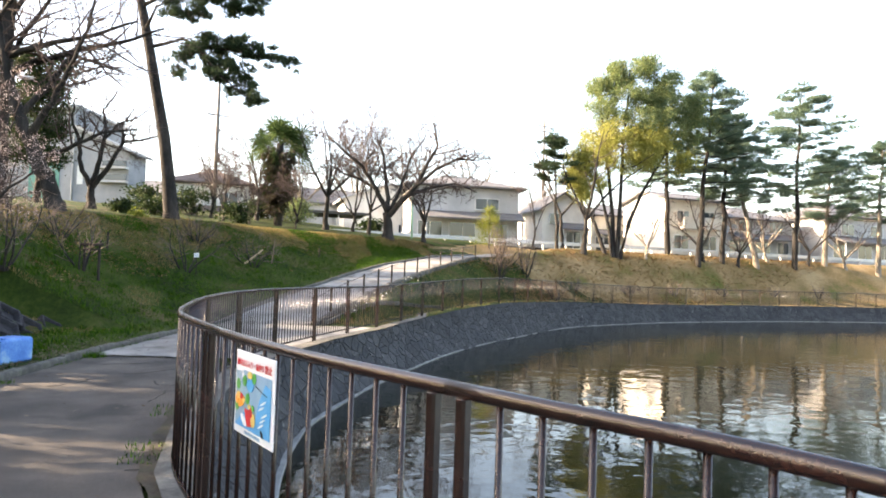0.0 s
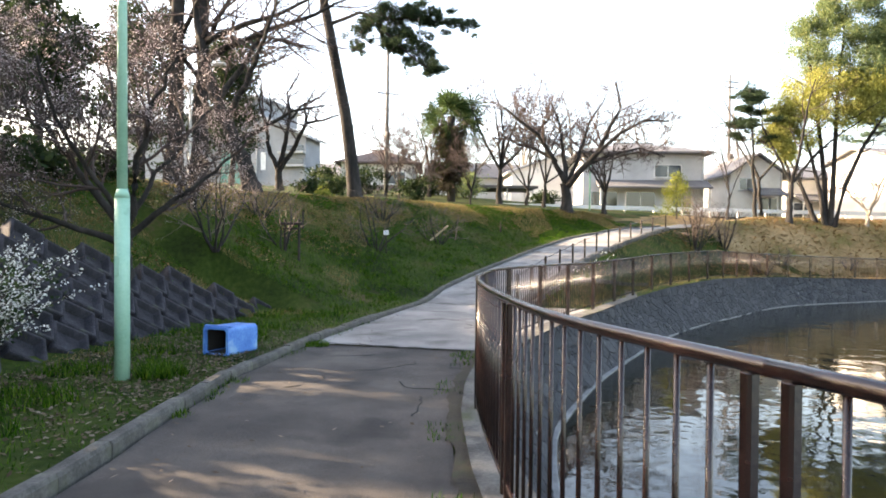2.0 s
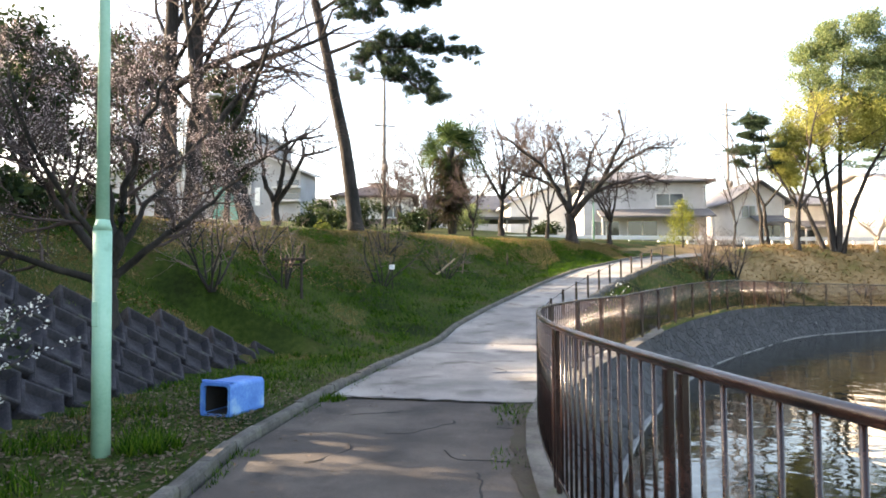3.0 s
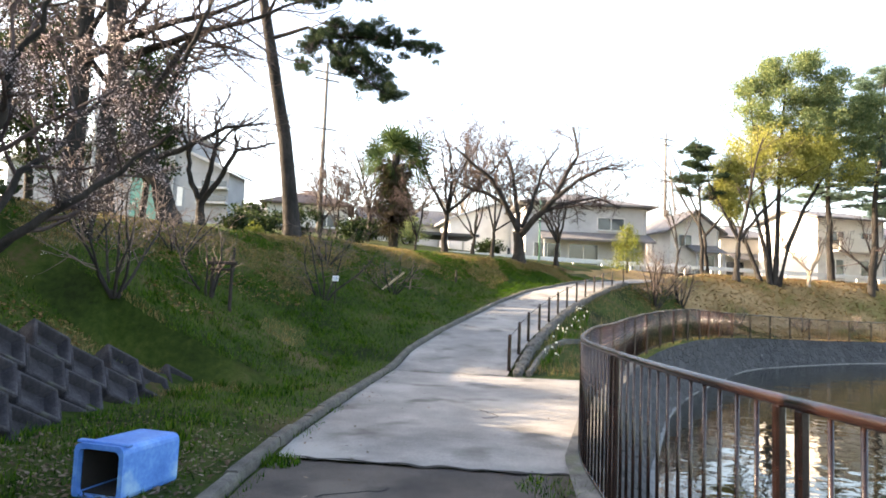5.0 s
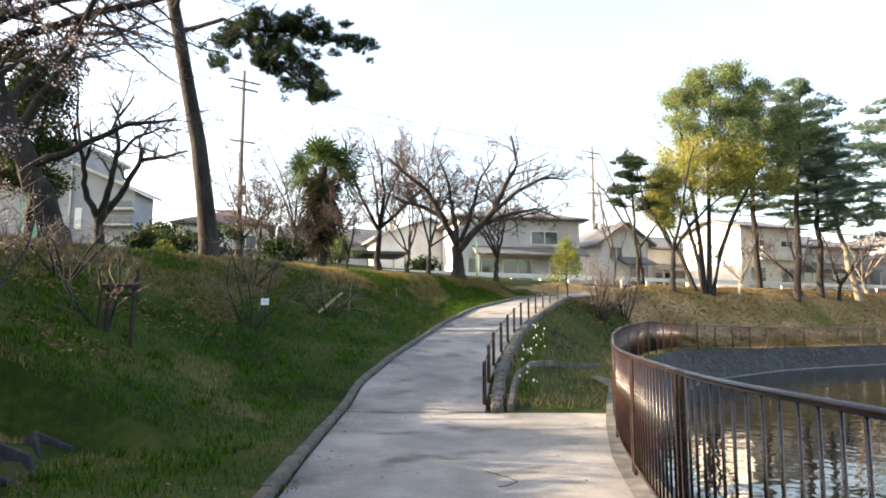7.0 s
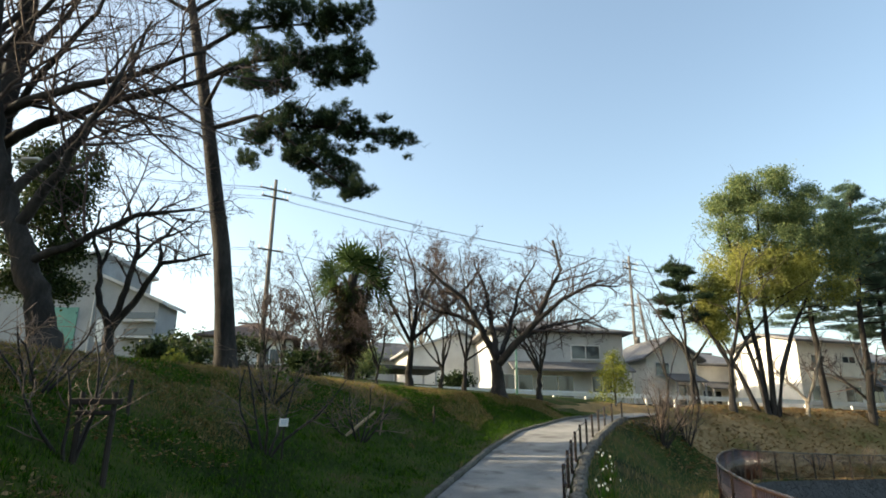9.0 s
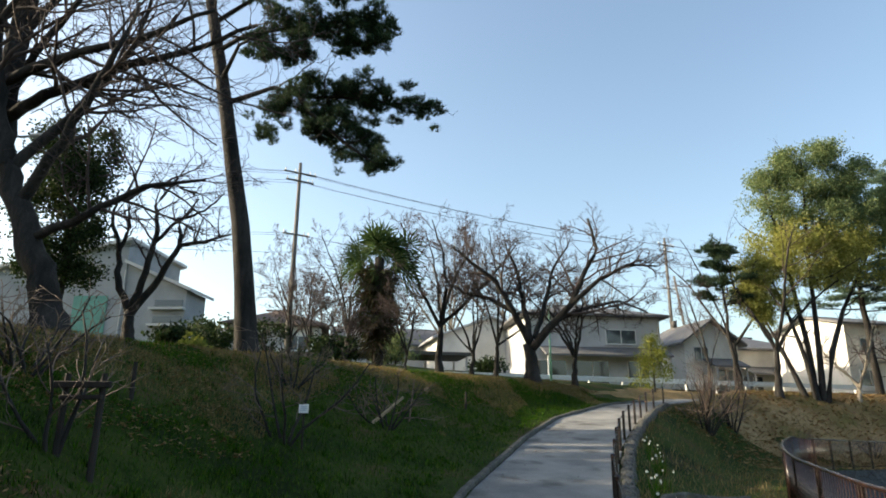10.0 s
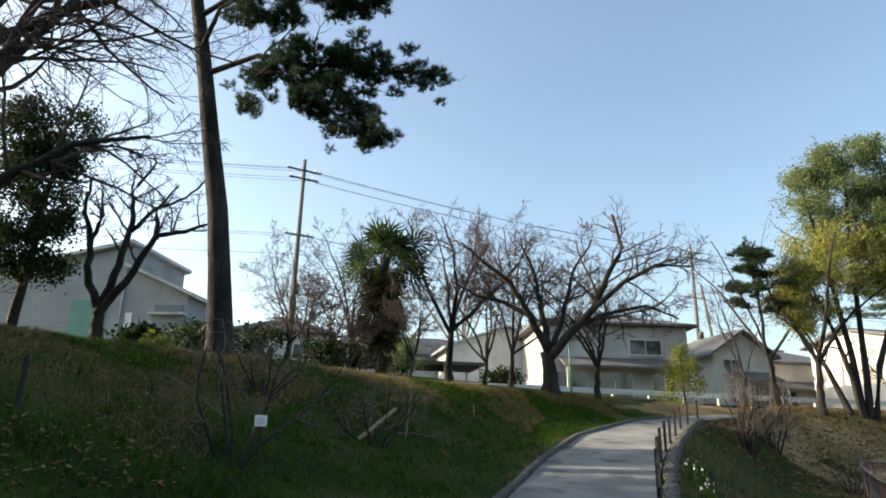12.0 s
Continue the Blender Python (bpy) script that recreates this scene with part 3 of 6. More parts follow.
# ---- road, guard rail ----
def build_road():
    V, F = [], []
    n = 60
    for i in range(n + 1):
        x = -90 + 200 * i / n
        for o in (1.0, 4.0, 7.5):
            V.append((x - 0.35 * o, rail_line(x) + 0.935 * o, 3.95 + 0.02 * (o == 4.0)))
    for i in range(n):
        for j in range(2):
            q = i * 3 + j
            F.append((q, q + 3, q + 4, q + 1))
    tagged(link("road", V, F, M["road"]), "grey asphalt street beyond the park", "road", kind="structure")
    x = -14.0
    ang = math.degrees(math.atan(0.38))
    post = box(0.12, 0.12, 0.62, 0.02)
    pm = bpy.data.meshes.new("post")
    post.to_mesh(pm)
    post.free()
    pm.materials.append(M["metal"])
    V, F = sweep([(-2.0, 0, 0), (-1, 0, 0), (0, 0, 0), (1, 0, 0), (2.0, 0, 0)], 0.05, 0.13, 0, bevel=0.5)
    rm = bpy.data.meshes.new("rail_beam")
    rm.from_pydata([tuple(v) for v in V], [], F)
    rm.materials.append(M["metal"])
    while x < 52:
        t = thing("guard_rail", pose(x, rail_line(x), 3.82, 0, 0, ang), "white painted steel guard rail beside the street", "guard rail", "street guard rails")
        share("rail_beam", rm, pose(0, 0, 0.36), t)
        share("post", pm, pose(-1.0, 0.09, -0.1), t)
        share("post", pm, pose(1.0, 0.09, -0.1), t)
        x += 4.0 * math.cos(radians(ang))


build_road()


# ---- pond fence ----
def along(points):
    acc = [0.0]
    for a, b in zip(points, points[1:]):
        acc.append(acc[-1] + (b - a).length)
    return acc


FENCE = [p for p in smooth_loop(EDGE, lambda p: 0.15)]
start = min(range(len(FENCE)), key=lambda i: (FENCE[i] - Vector((7.5, -5.6))).length)
FENCE = FENCE[start:] + FENCE[:start]
FENCE = FENCE[:min(range(len(FENCE)), key=lambda i: (FENCE[i] - Vector((45.0, 54.0))).length)]
FLEN = along(FENCE)


def fence_at(s, inset=0.16):
    """Place and heading of the fence at s metres along it."""
    x = float(np.interp(s, FLEN, [p.x for p in FENCE]))
    y = float(np.interp(s, FLEN, [p.y for p in FENCE]))
    x2 = float(np.interp(s + 0.1, FLEN, [p.x for p in FENCE]))
    y2 = float(np.interp(s + 0.1, FLEN, [p.y for p in FENCE]))
    x1 = float(np.interp(s - 0.1, FLEN, [p.x for p in FENCE]))
    y1 = float(np.interp(s - 0.1, FLEN, [p.y for p in FENCE]))
    t = Vector((x2 - x1, y2 - y1)).normalized()
    n = Vector((-t.y, t.x))
    return x + n.x * inset, y + n.y * inset, math.atan2(t.y, t.x)


def build_fence():
    rod_m = bpy.data.meshes.new("baluster")
    b = rod(0.0095, 0.0095, 0.96, 8)
    b.to_mesh(rod_m)
    b.free()
    rod_m.polygons.foreach_set("use_smooth", [True] * len(rod_m.polygons))
    post_m = bpy.data.meshes.new("post")
    b = box(0.038, 0.038, 1.06, 0.008)
    b.to_mesh(post_m)
    b.free()
    for me in (rod_m, post_m):
        me.materials.append(M["fence"])
    panel = 1.98
    s = float(min(np.arange(0, 20, 0.02), key=lambda q: (Vector(fence_at(q)[:2]) - Vector((-1.24, 3.4))).length)) % 2.0
    while s + panel < FLEN[-1]:
        x0, y0, _ = fence_at(s)
        z0 = edge_top(y0) + 0.07
        far = y0 > 27
        t = thing("fence_panel", pose(x0, y0, z0), "brown painted steel railing panel with upright bars", "fence", "pond fence panels")

        def local(q):
            x, y, a = fence_at(q)
            return (x - x0, y - y0, edge_top(y) - edge_top(y0)), a
        pts = [local(s - 0.011 + (panel + 0.022) * i / 10)[0] for i in range(11)]
        V, F = tubes([[(Vector(p) + Vector((0, 0, 1.075)), 0.0225) for p in pts]], 12)
        link("top_rail", V, F, M["fence"], t, "rounded handrail worn bright on top", True)
        V, F = sweep(pts, 0.014, 0.012, 0.085)
        link("bottom_rail", V, F, M["fence"], t)
        for e in (0.05, panel - 0.05):
            p, a = local(s + e)
            share("post", post_m, pose(p[0], p[1], p[2], 0, 0, math.degrees(a)), t)
        k = 14
        for i in range(1, k):
            p, a = local(s + 0.05 + (panel - 0.1) * i / k)
            share("baluster", rod_m, pose(p[0], p[1], p[2] + 0.1), t)
        s += panel + 0.02


build_fence()


# ---- warning sign on the fence ----
def flat(name, pts, mat, parent, y=-0.008, t=0.002):
    """A thin plate cut to an outline in the sign's plane (x, z)."""
    n = len(pts)
    V = [(x, y, z) for x, z in pts] + [(x, y + t, z) for x, z in pts]
    F = [tuple(range(n)), tuple(range(2 * n - 1, n - 1, -1))] + [(i, i + n, (i + 1) % n + n, (i + 1) % n) for i in range(n)]
    return link(name, V, F, mat, parent)


def oval(cx, cz, rx, rz, n=18, rot=0.0):
    c, s = math.cos(rot), math.sin(rot)
    return [(cx + c * rx * math.cos(2 * math.pi * i / n) - s * rz * math.sin(2 * math.pi * i / n), cz + s * rx * math.cos(2 * math.pi * i / n) + c * rz * math.sin(2 * math.pi * i / n)) for i in range(n)]


def letters(text, size, at, mat, parent, name="lettering"):
    cu = bpy.data.curves.new(name, "FONT")
    cu.body, cu.size, cu.align_x = text, size, "LEFT"
    cu.extrude = 0.0006
    cu.offset = size * 0.012
    tmp = new("tmp_text", cu)
    bpy.context.view_layer.update()
    me = bpy.data.meshes.new_from_object(tmp.evaluated_get(bpy.context.evaluated_depsgraph_get()))
    bpy.data.objects.remove(tmp)
    me.materials.clear()
    me.materials.append(mat)
    ob = new(name, me)
    ob.matrix_basis = pose(*at, 90, 0, 0)
    ob.parent = parent
    return ob


def build_sign():
    s = min(np.arange(0, 20, 0.02), key=lambda q: (Vector(fence_at(q)[:2]) - Vector((-0.75, 2.68))).length)
    x, y, a = fence_at(s - 0.022, 0.2)
    t = thing("warning_sign", pose(x, y, 0.765, 0, 0, math.degrees(a) + 180), "white warning board with picture and red lettering on the fence", "sign")
    W, H = 0.43, 0.345
    k = H / 0.5
    part("board", box(W, 0.006, H, 0.002), M["signwhite"], t)
    w, h = 0.27, 0.5
    def flat_s(name, pts, mat, parent, y=-0.008):
        return flat(name, [(px * W / 0.54, pz * k) for px, pz in pts], mat, parent, y)
    flat_s("picture_ground", [(-w + 0.03, 0.05), (w - 0.03, 0.05), (w - 0.03, h - 0.11), (-w + 0.13, h - 0.11), (-w + 0.03, h - 0.2)], M["signgrey"], t, -0.0065)
    flat_s("picture_water", [(0.03, 0.05), (w - 0.03, 0.05), (w - 0.03, h - 0.17), (0.17, h - 0.15), (0.1, h - 0.25)], M["signblue"], t, -0.0085)
    for cx, cz in ((-0.11, 0.33), (0.02, 0.36), (-0.2, 0.3), (-0.06, 0.23), (-0.21, 0.17)):
        flat_s("picture_bush", oval(cx, cz, 0.026, 0.033), M["signgreen"], t, -0.0105)
    flat_s("picture_shape", oval(-0.04, 0.37, 0.032, 0.024), M["signskin"], t, -0.0105)
    flat_s("picture_shape", oval(-0.03, 0.315, 0.05, 0.04), M["signblue"], t, -0.0105)
    flat_s("picture_shape", oval(-0.15, 0.2, 0.055, 0.03, rot=0.5), M["signorange"], t, -0.0105)
    flat_s("picture_shape", [(-0.09, 0.17), (0.0, 0.17), (0.01, 0.08), (-0.05, 0.07)], M["signred"], t, -0.0125)
    flat_s("picture_shape", oval(0.03, 0.12, 0.03, 0.04), M["signskin"], t, -0.0125)
    flat_s("picture_shape", oval(-0.1, 0.1, 0.05, 0.022, rot=-0.6), M["signwhite"], t, -0.0125)
    for i in range(5):
        flat_s("picture_splash", oval(0.13 + 0.021 * (i % 3), 0.11 + 0.033 * i, 0.04 - 0.005 * (i % 2), 0.006, rot=0.45), M["signwhite"], t, -0.0105)
    flat_s("picture_path", [(-w + 0.03, 0.3), (-w + 0.03, 0.27), (-0.13, 0.36), (-0.16, 0.39)], M["signwhite"], t, -0.0085)
    flat_s("picture_bank", [(-w + 0.03, 0.05), (0.03, 0.05), (0.06, 0.13), (-0.12, 0.14)], M["signblue"], t, -0.0085)
    for cx, cz, rx, rz, q, mt in ((-0.18, 0.235, 0.03, 0.022, 0.2, "signskin"), (-0.2, 0.21, 0.02, 0.03, 0, "signorange"), (-0.14, 0.235, 0.02, 0.018, 0, "signred"), (-0.1, 0.215, 0.018, 0.014, 0.4, "signskin"), (0.0, 0.16, 0.022, 0.03, 0, "signred"), (-0.02, 0.19, 0.02, 0.013, 0, "signskin"), (0.03, 0.19, 0.014, 0.02, 0.2, "signgreen"), (0.16, 0.07, 0.01, 0.022, 0.6, "dark")):
        flat_s("picture_shape", oval(cx, cz, rx, rz, rot=q), M[mt], t, -0.0145)
    flat_s("picture_line", [(0.05, 0.325), (0.2, 0.29), (0.2, 0.287), (0.05, 0.322)], M["dark"], t, -0.0125)
    for i in range(5):
        flat_s("picture_bar", [(-w + 0.04 + 0.017 * i, h - 0.17), (-w + 0.044 + 0.017 * i, h - 0.17), (-w + 0.044 + 0.017 * i, h - 0.12), (-w + 0.04 + 0.017 * i, h - 0.12)], M["signgrey"], t, -0.0105)
    for txt, px in (("柵内立ち入り・魚釣り", -W / 2 + 0.02), ("禁止", W / 2 - 0.1)):
        ob = letters(txt, 0.03 if len(txt) > 3 else 0.036, (px, -0.006, H - 0.058), M["signred"], t)
        width = max(v.co.x for v in ob.data.vertices) - min(v.co.x for v in ob.data.vertices)
        want = 0.3 if len(txt) > 3 else 0.075
        ob.scale.x = want / max(0.01, width)
    for i in range(9):
        flat_s("small_print", [(-0.1 + 0.024 * i, 0.018), (-0.083 + 0.024 * i, 0.018), (-0.083 + 0.024 * i, 0.034), (-0.1 + 0.024 * i, 0.034)], M["signgrey"], t, -0.0065)


build_sign()


# ---- sloping block wall ----
def build_blocks():
    root = tagged(new("wall_blocks"), "dark sloping concrete lattice blocks holding the bank", "wall", kind="structure")
    def cast(depth):
        bm = bmesh.new()
        w = 0.245
        sq = [(-w, -w), (w, -w), (w, w), (-w, w)]
        rows = [(1.0, -0.34), (1.0, 0.04), (0.96, 0.056), (0.85, 0.06), (0.8, 0.05), (0.62, depth)]
        rings = [[bm.verts.new((x * k + (0.02 * (k < 0.6)), y * k - (0.03 * (k < 0.6)), z)) for x, y in sq] for k, z in rows]
        for p, q in zip(rings, rings[1:]):
            for i in range(4):
                bm.faces.new((p[i], p[(i + 1) % 4], q[(i + 1) % 4], q[i]))
        bm.faces.new(rings[-1])
        me = bpy.data.meshes.new("block")
        bm.to_mesh(me)
        bm.free()
        me.materials.append(M["block"])
        return me
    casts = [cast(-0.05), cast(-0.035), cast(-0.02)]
    rng = random.Random(4)
    tilt = math.degrees(math.atan(1.11))
    th = radians(40)
    for i in range(-60, 60):
        for j in range(-60, 60):
            u, v = i * 0.5, j * 0.5
            a = u * math.cos(th) - v * math.sin(th)     # along the bank
            b = u * math.sin(th) + v * math.cos(th)     # up the slope
            y = 2.0 + a
            if not (-1.5 < y < 15.0) or b < -0.1:
                continue
            z = 0.07 + b * math.sin(radians(tilt))
            if z > block_top(y) + 0.08:
                continue
            x = left_edge(y) - 2.35 - b * math.cos(radians(tilt))
            yaw = math.degrees(math.atan2(left_edge(y + 0.5) - left_edge(y - 0.5), 1.0))
            m = pose(x, y, z, 0, 0, 90 - yaw) @ pose(0, 0, 0, tilt, 0, 0) @ pose(0, 0, 0.012 + rng.uniform(-0.012, 0.012), rng.uniform(-1, 1), rng.uniform(-1, 1), -40 + rng.uniform(-1, 1))
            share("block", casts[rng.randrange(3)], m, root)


build_blocks()


# ---- lamp post, blue box ----
def build_lamp():
    t = thing("street_lamp", pose(-6.2, 7.28, 0.0, 0, -1.0, 0), "mint green painted steel lamp post in the grass strip", "lamp post")
    part("lower_pole", rod(0.072, 0.07, 1.88, 20), M["mint"], t, "", True)
    part("collar", rod(0.074, 0.05, 0.09, 20, (0, 0, 1.87)), M["mint"], t, "", True)
    part("upper_pole", rod(0.05, 0.04, 3.7, 18, (0, 0, 1.95)), M["mint"], t, "", True)
    part("base_collar", rod(0.1, 0.078, 0.06, 20, (0, 0, -0.02)), M["kerb"], t, "concrete footing", True)
    part("door_plate", box(0.06, 0.012, 0.2, 0.004, (0, -0.073, 1.1)), M["mint"], t)
    part("lamp_head", merge(rod(0.04, 0.14, 0.12, 16, (0, 0, 5.62)), rod(0.15, 0.02, 0.16, 16, (0, 0, 5.74))), M["metal"], t, "white lamp head", True)


def build_box():
    t = thing("blue_box", pose(-6.19, 9.22, 0.03, 0, 0, -9), "bleached blue plastic crate on its side with an open dark end", "box")
    W, L, H, k = 0.395, 0.58, 0.37, 0.035
    bm = bmesh.new()
    def ring(w, h, y, r):
        pts = []
        for cx, cz, a0 in ((w - r, h - r, 0), (-w + r, h - r, 90), (-w + r, -h + r, 180), (w - r, -h + r, 270)):
            for q in range(4):
                a = radians(a0 + q * 30)
                pts.append(bm.verts.new((cx + r * math.cos(a), y, H / 2 + cz + r * math.sin(a))))
        return pts
    rings = [ring(W / 2 - 0.02, H / 2 - 0.02, L / 2 - 0.05, 0.05), ring(W / 2 - 0.02, H / 2 - 0.02, L / 2, 0.06), ring(W / 2 - 0.005, H / 2 - 0.005, L / 2 - 0.02, 0.05), ring(W / 2, H / 2, -L / 2, 0.05), ring(W / 2 - k, H / 2 - k, -L / 2, 0.04), ring(W / 2 - k, H / 2 - k, L / 2 - 0.06, 0.04)]
    n = 16
    for a, b in zip(rings[1:], rings[2:]):
        for i in range(n):
            bm.faces.new((a[i], a[(i + 1) % n], b[(i + 1) % n], b[i]))
    bm.faces.new(rings[1])
    bm.faces.new(rings[-1][::-1])
    bmesh.ops.delete(bm, geom=rings[0], context="VERTS")
    bmesh.ops.recalc_face_normals(bm, faces=bm.faces)
    part("shell", bm, M["blue"], t)
    # near-black plates put the shade inside the open end into the colour
    part("shade_plates", merge(box(W - 2 * k - 0.004, 0.01, H - 2 * k - 0.004, 0, (0, L / 2 - 0.08, k + 0.002)), *[box(W - 2 * k - 0.003, L - 0.1, 0.006, 0, (0, -0.01, zz)) for zz in (k + 0.004, H - k - 0.01)], *[box(0.006, L - 0.1, H - 2 * k - 0.012, 0, (s * (W / 2 - k - 0.004), -0.01, k + 0.006)) for s in (-1, 1)]), M["dark"], t, "dark plates standing in for the shade inside")
    part("lid_rim", box(W + 0.02, 0.05, 0.02, 0.006, (0, -L / 2 + 0.05, H - 0.006)), M["blue"], t)


build_lamp()
build_box()


# ---- railing and stones beside the ramp ----
def build_ramp_rail():
    pm = bpy.data.meshes.new("post")
    b = merge(rod(0.038, 0.036, 0.74, 12), rod(0.042, 0.02, 0.03, 12, (0, 0, 0.735)))
    b.to_mesh(pm)
    b.free()
    pm.materials.append(M["fence"])
    y = 18.25
    stops = []
    while y < 39.5:
        stops.append((ramp_right(y) - 0.02, y, ramp_z(y)))
        y += 1.68
    for p, q in zip(stops, stops[1:] + [None]):
        t = thing("railing_post", pose(*p), "dark brown round post of the low ramp railing", "railing", "ramp railing posts")
        share("post", pm, pose(0, 0, 0), t)
        if q:
            d = [Vector(q) - Vector(p), Vector((0, 0, 0))]
            V, F = tubes([[(Vector((0, 0, 0.7)), 0.012), (Vector((0, 0, 0.69)) + d[0] * 0.5, 0.012), (Vector((0, 0, 0.7)) + d[0], 0.012)]], 6)
            link("handrail", V, F, M["fence"], t, "thin pipe rail", True)
    # rough edging stones
    root = tagged(new("kerb_stones"), "rough pale edging stones beside the ramp and bed", "kerb", kind="structure")
    rng = random.Random(9)
    bm = bmesh.new()
    bmesh.ops.create_icosphere(bm, subdivisions=2, radius=1)
    for v in bm.verts:
        f = 1 + 0.18 * noise.noise(v.co * 1.3)
        v.co = Vector((max(-0.72, min(0.72, v.co.x)) * f, max(-0.72, min(0.72, v.co.y)) * f, max(-0.7, min(0.7, v.co.z)) * f))
    me = bpy.data.meshes.new("stone")
    bm.to_mesh(me)
    bm.free()
    me.materials.append(M["kerb"])
    y = 17.75
    while y < 38:
        l = rng.uniform(0.3, 0.5)
        sl = math.degrees(math.atan(0.13))
        share("stone", me, pose(ramp_right(y + l / 2) + 0.2, y + l / 2, ramp_z(y + l / 2) - 0.02, sl + rng.uniform(-4, 4), rng.uniform(-6, 6), rng.uniform(-25, 5)) @ Matrix.Diagonal((0.17 * rng.uniform(0.8, 1.2), l * 0.68, 0.2 * rng.uniform(0.85, 1.15), 1)), root)
        y += l
    # low kerb round the flower bed
    pts = [(-3.25, 17.75), (-3.02, 19.4), (-2.72, 21.0), (-2.2, 22.6), (-1.5, 23.8), (-0.75, 24.5), (0.2, 24.9)]
    fine = []
    for i in range(len(pts) - 1):
        for k in range(5):
            f = k / 5
            x, yy = pts[i][0] * (1 - f) + pts[i + 1][0] * f, pts[i][1] * (1 - f) + pts[i + 1][1] * f
            fine.append((x, yy, land(x, yy, False) - 0.08))
    V, F = sweep(fine, 0.05, 0.1)
    tagged(link("kerb_bed", V, F, M["kerb"]), "low curved concrete kerb of the flower bed", "kerb", kind="structure")


build_ramp_rail()


# ---- trees ----
def limb(p, d, length, r0, r1, rng, steps=6, wander=0.18, up=0.0):
    """A wandering tapered line from p along d."""
    line = [(Vector(p), r0)]
    d = Vector(d).normalized()
    q = Vector(p)
    for i in range(steps):
        d = (d + Vector((rng.gauss(0, wander), rng.gauss(0, wander), rng.gauss(0, wander) + up))).normalized()
        q = q + d * (length / steps)
        line.append((q.copy(), r0 + (r1 - r0) * (i + 1) / steps))
    return line


def point_on(line, f):
    k = f * (len(line) - 1)
    i = min(int(k), len(line) - 2)
    a, b = line[i], line[i + 1]
    t = k - i
    return a[0].lerp(b[0], t), a[1] + (b[1] - a[1]) * t, (b[0] - a[0]).normalized()


def ramify(lines, rng, levels, per, ratio=0.55, spread=0.75, start=0.3, up=0.05, wander=0.16, tip=0.004):
    """Side branches on each line, level by level. Returns all new lines, and the last level's alone."""
    made, level = [], lines
    for lv in range(levels):
        nxt = []
        for ln in level:
            L = sum((b[0] - a[0]).length for a, b in zip(ln, ln[1:]))
            n = max(1, round(per[lv] * rng.uniform(0.7, 1.3)))
            for k in range(n):
                f = start + (1 - start) * (k + rng.random()) / n
                p, r, d = point_on(ln, min(0.999, f))
                side = Vector((rng.gauss(0, 1), rng.gauss(0, 1), rng.gauss(0, 0.7)))
                side = (side - d * side.dot(d)).normalized()
                nd = (d * (1 - spread * 0.5) + side * spread).normalized()
                nl = L * ratio * rng.uniform(0.6, 1.25) * (1.15 - 0.5 * f)
                nr = max(tip, min(r * 0.6, 0.35 * r + 0.01))
                nxt.append(limb(p, nd, nl, nr, max(tip * 0.6, nr * 0.35), rng, 5 if lv == 0 else 4, wander, up))
        made += nxt
        level = nxt
    return made, level


def tree_thing(name, base, label, category="tree", group=""):
    return thing(name, pose(*base), label, category, group)


def bare_tree(base, trunk, limbs, seed, label, r=0.2, levels=3, per=(5, 5, 4), ratio=0.5, spread=0.8, up=0.06, bark="bark", name="bare_tree", sides=7, group="", tip=0.006, start=0.28):
    """trunk: points relative to the base; limbs: lists of points that start on the trunk."""
    rng = random.Random(seed)
    t = tree_thing(name, base, label, "tree", group)
    def taper(pts, a, b):
        out = []
        pts = [Vector(p) for p in pts]
        for i in range(len(pts) - 1):
            for k in range(4):
                f = k / 4
                q = pts[i].lerp(pts[i + 1], f)
                g = (i + f) / (len(pts) - 1)
                out.append((q + Vector((rng.gauss(0, 0.03), rng.gauss(0, 0.03), 0)) * (1 if i + k else 0) * (0.6 + a * 2), a + (b - a) * g))
        out.append((pts[-1], b))
        return out
    tl = taper(trunk, r, r * 0.62)
    tl[0] = (tl[0][0] - Vector((0, 0, 0.25)), r * 1.45)
    if len(tl) > 2:
        tl[1] = (tl[1][0], r * 1.1)
    V, F = tubes([tl], 12)
    link("trunk", V, F, M[bark], t, "", True)
    mains = [taper(l[1:], l[0], max(0.012, l[0] * 0.25)) for l in limbs]
    for l in mains:
        V, F = tubes([l], sides)
        link("limb", V, F, M[bark], t, "", True)
    made, last = ramify(mains, rng, levels, per, ratio, spread, start, up, tip=tip)
    V, F = tubes(made, 4)
    tagged(link("twig_crown", V, F, M["twig"], t, "fine bare twigs", True), kind="stuff")
    return t, mains, made, last


def auto_limbs(top, n, length, r, rng, flat=0.5, turn=0.0, out=1.0):
    res = []
    for i in range(n):
        a = turn + 2 * math.pi * i / n + rng.uniform(-0.35, 0.35)
        el = rng.uniform(flat * 0.6, flat * 1.5)
        d = Vector((math.cos(a) * math.cos(el) * out, math.sin(a) * math.cos(el), math.sin(el)))
        p = Vector(top)
        pts = [p - Vector((0, 0, rng.uniform(0, 0.25)))]
        for k in range(3):
            d = (d + Vector((rng.gauss(0, 0.16), rng.gauss(0, 0.16), rng.gauss(0.05, 0.14)))).normalized()
            p = p + d * length / 3 * rng.uniform(0.85, 1.15)
            pts.append(p)
        res.append([r * rng.uniform(0.75, 1.0), *pts])
    return res


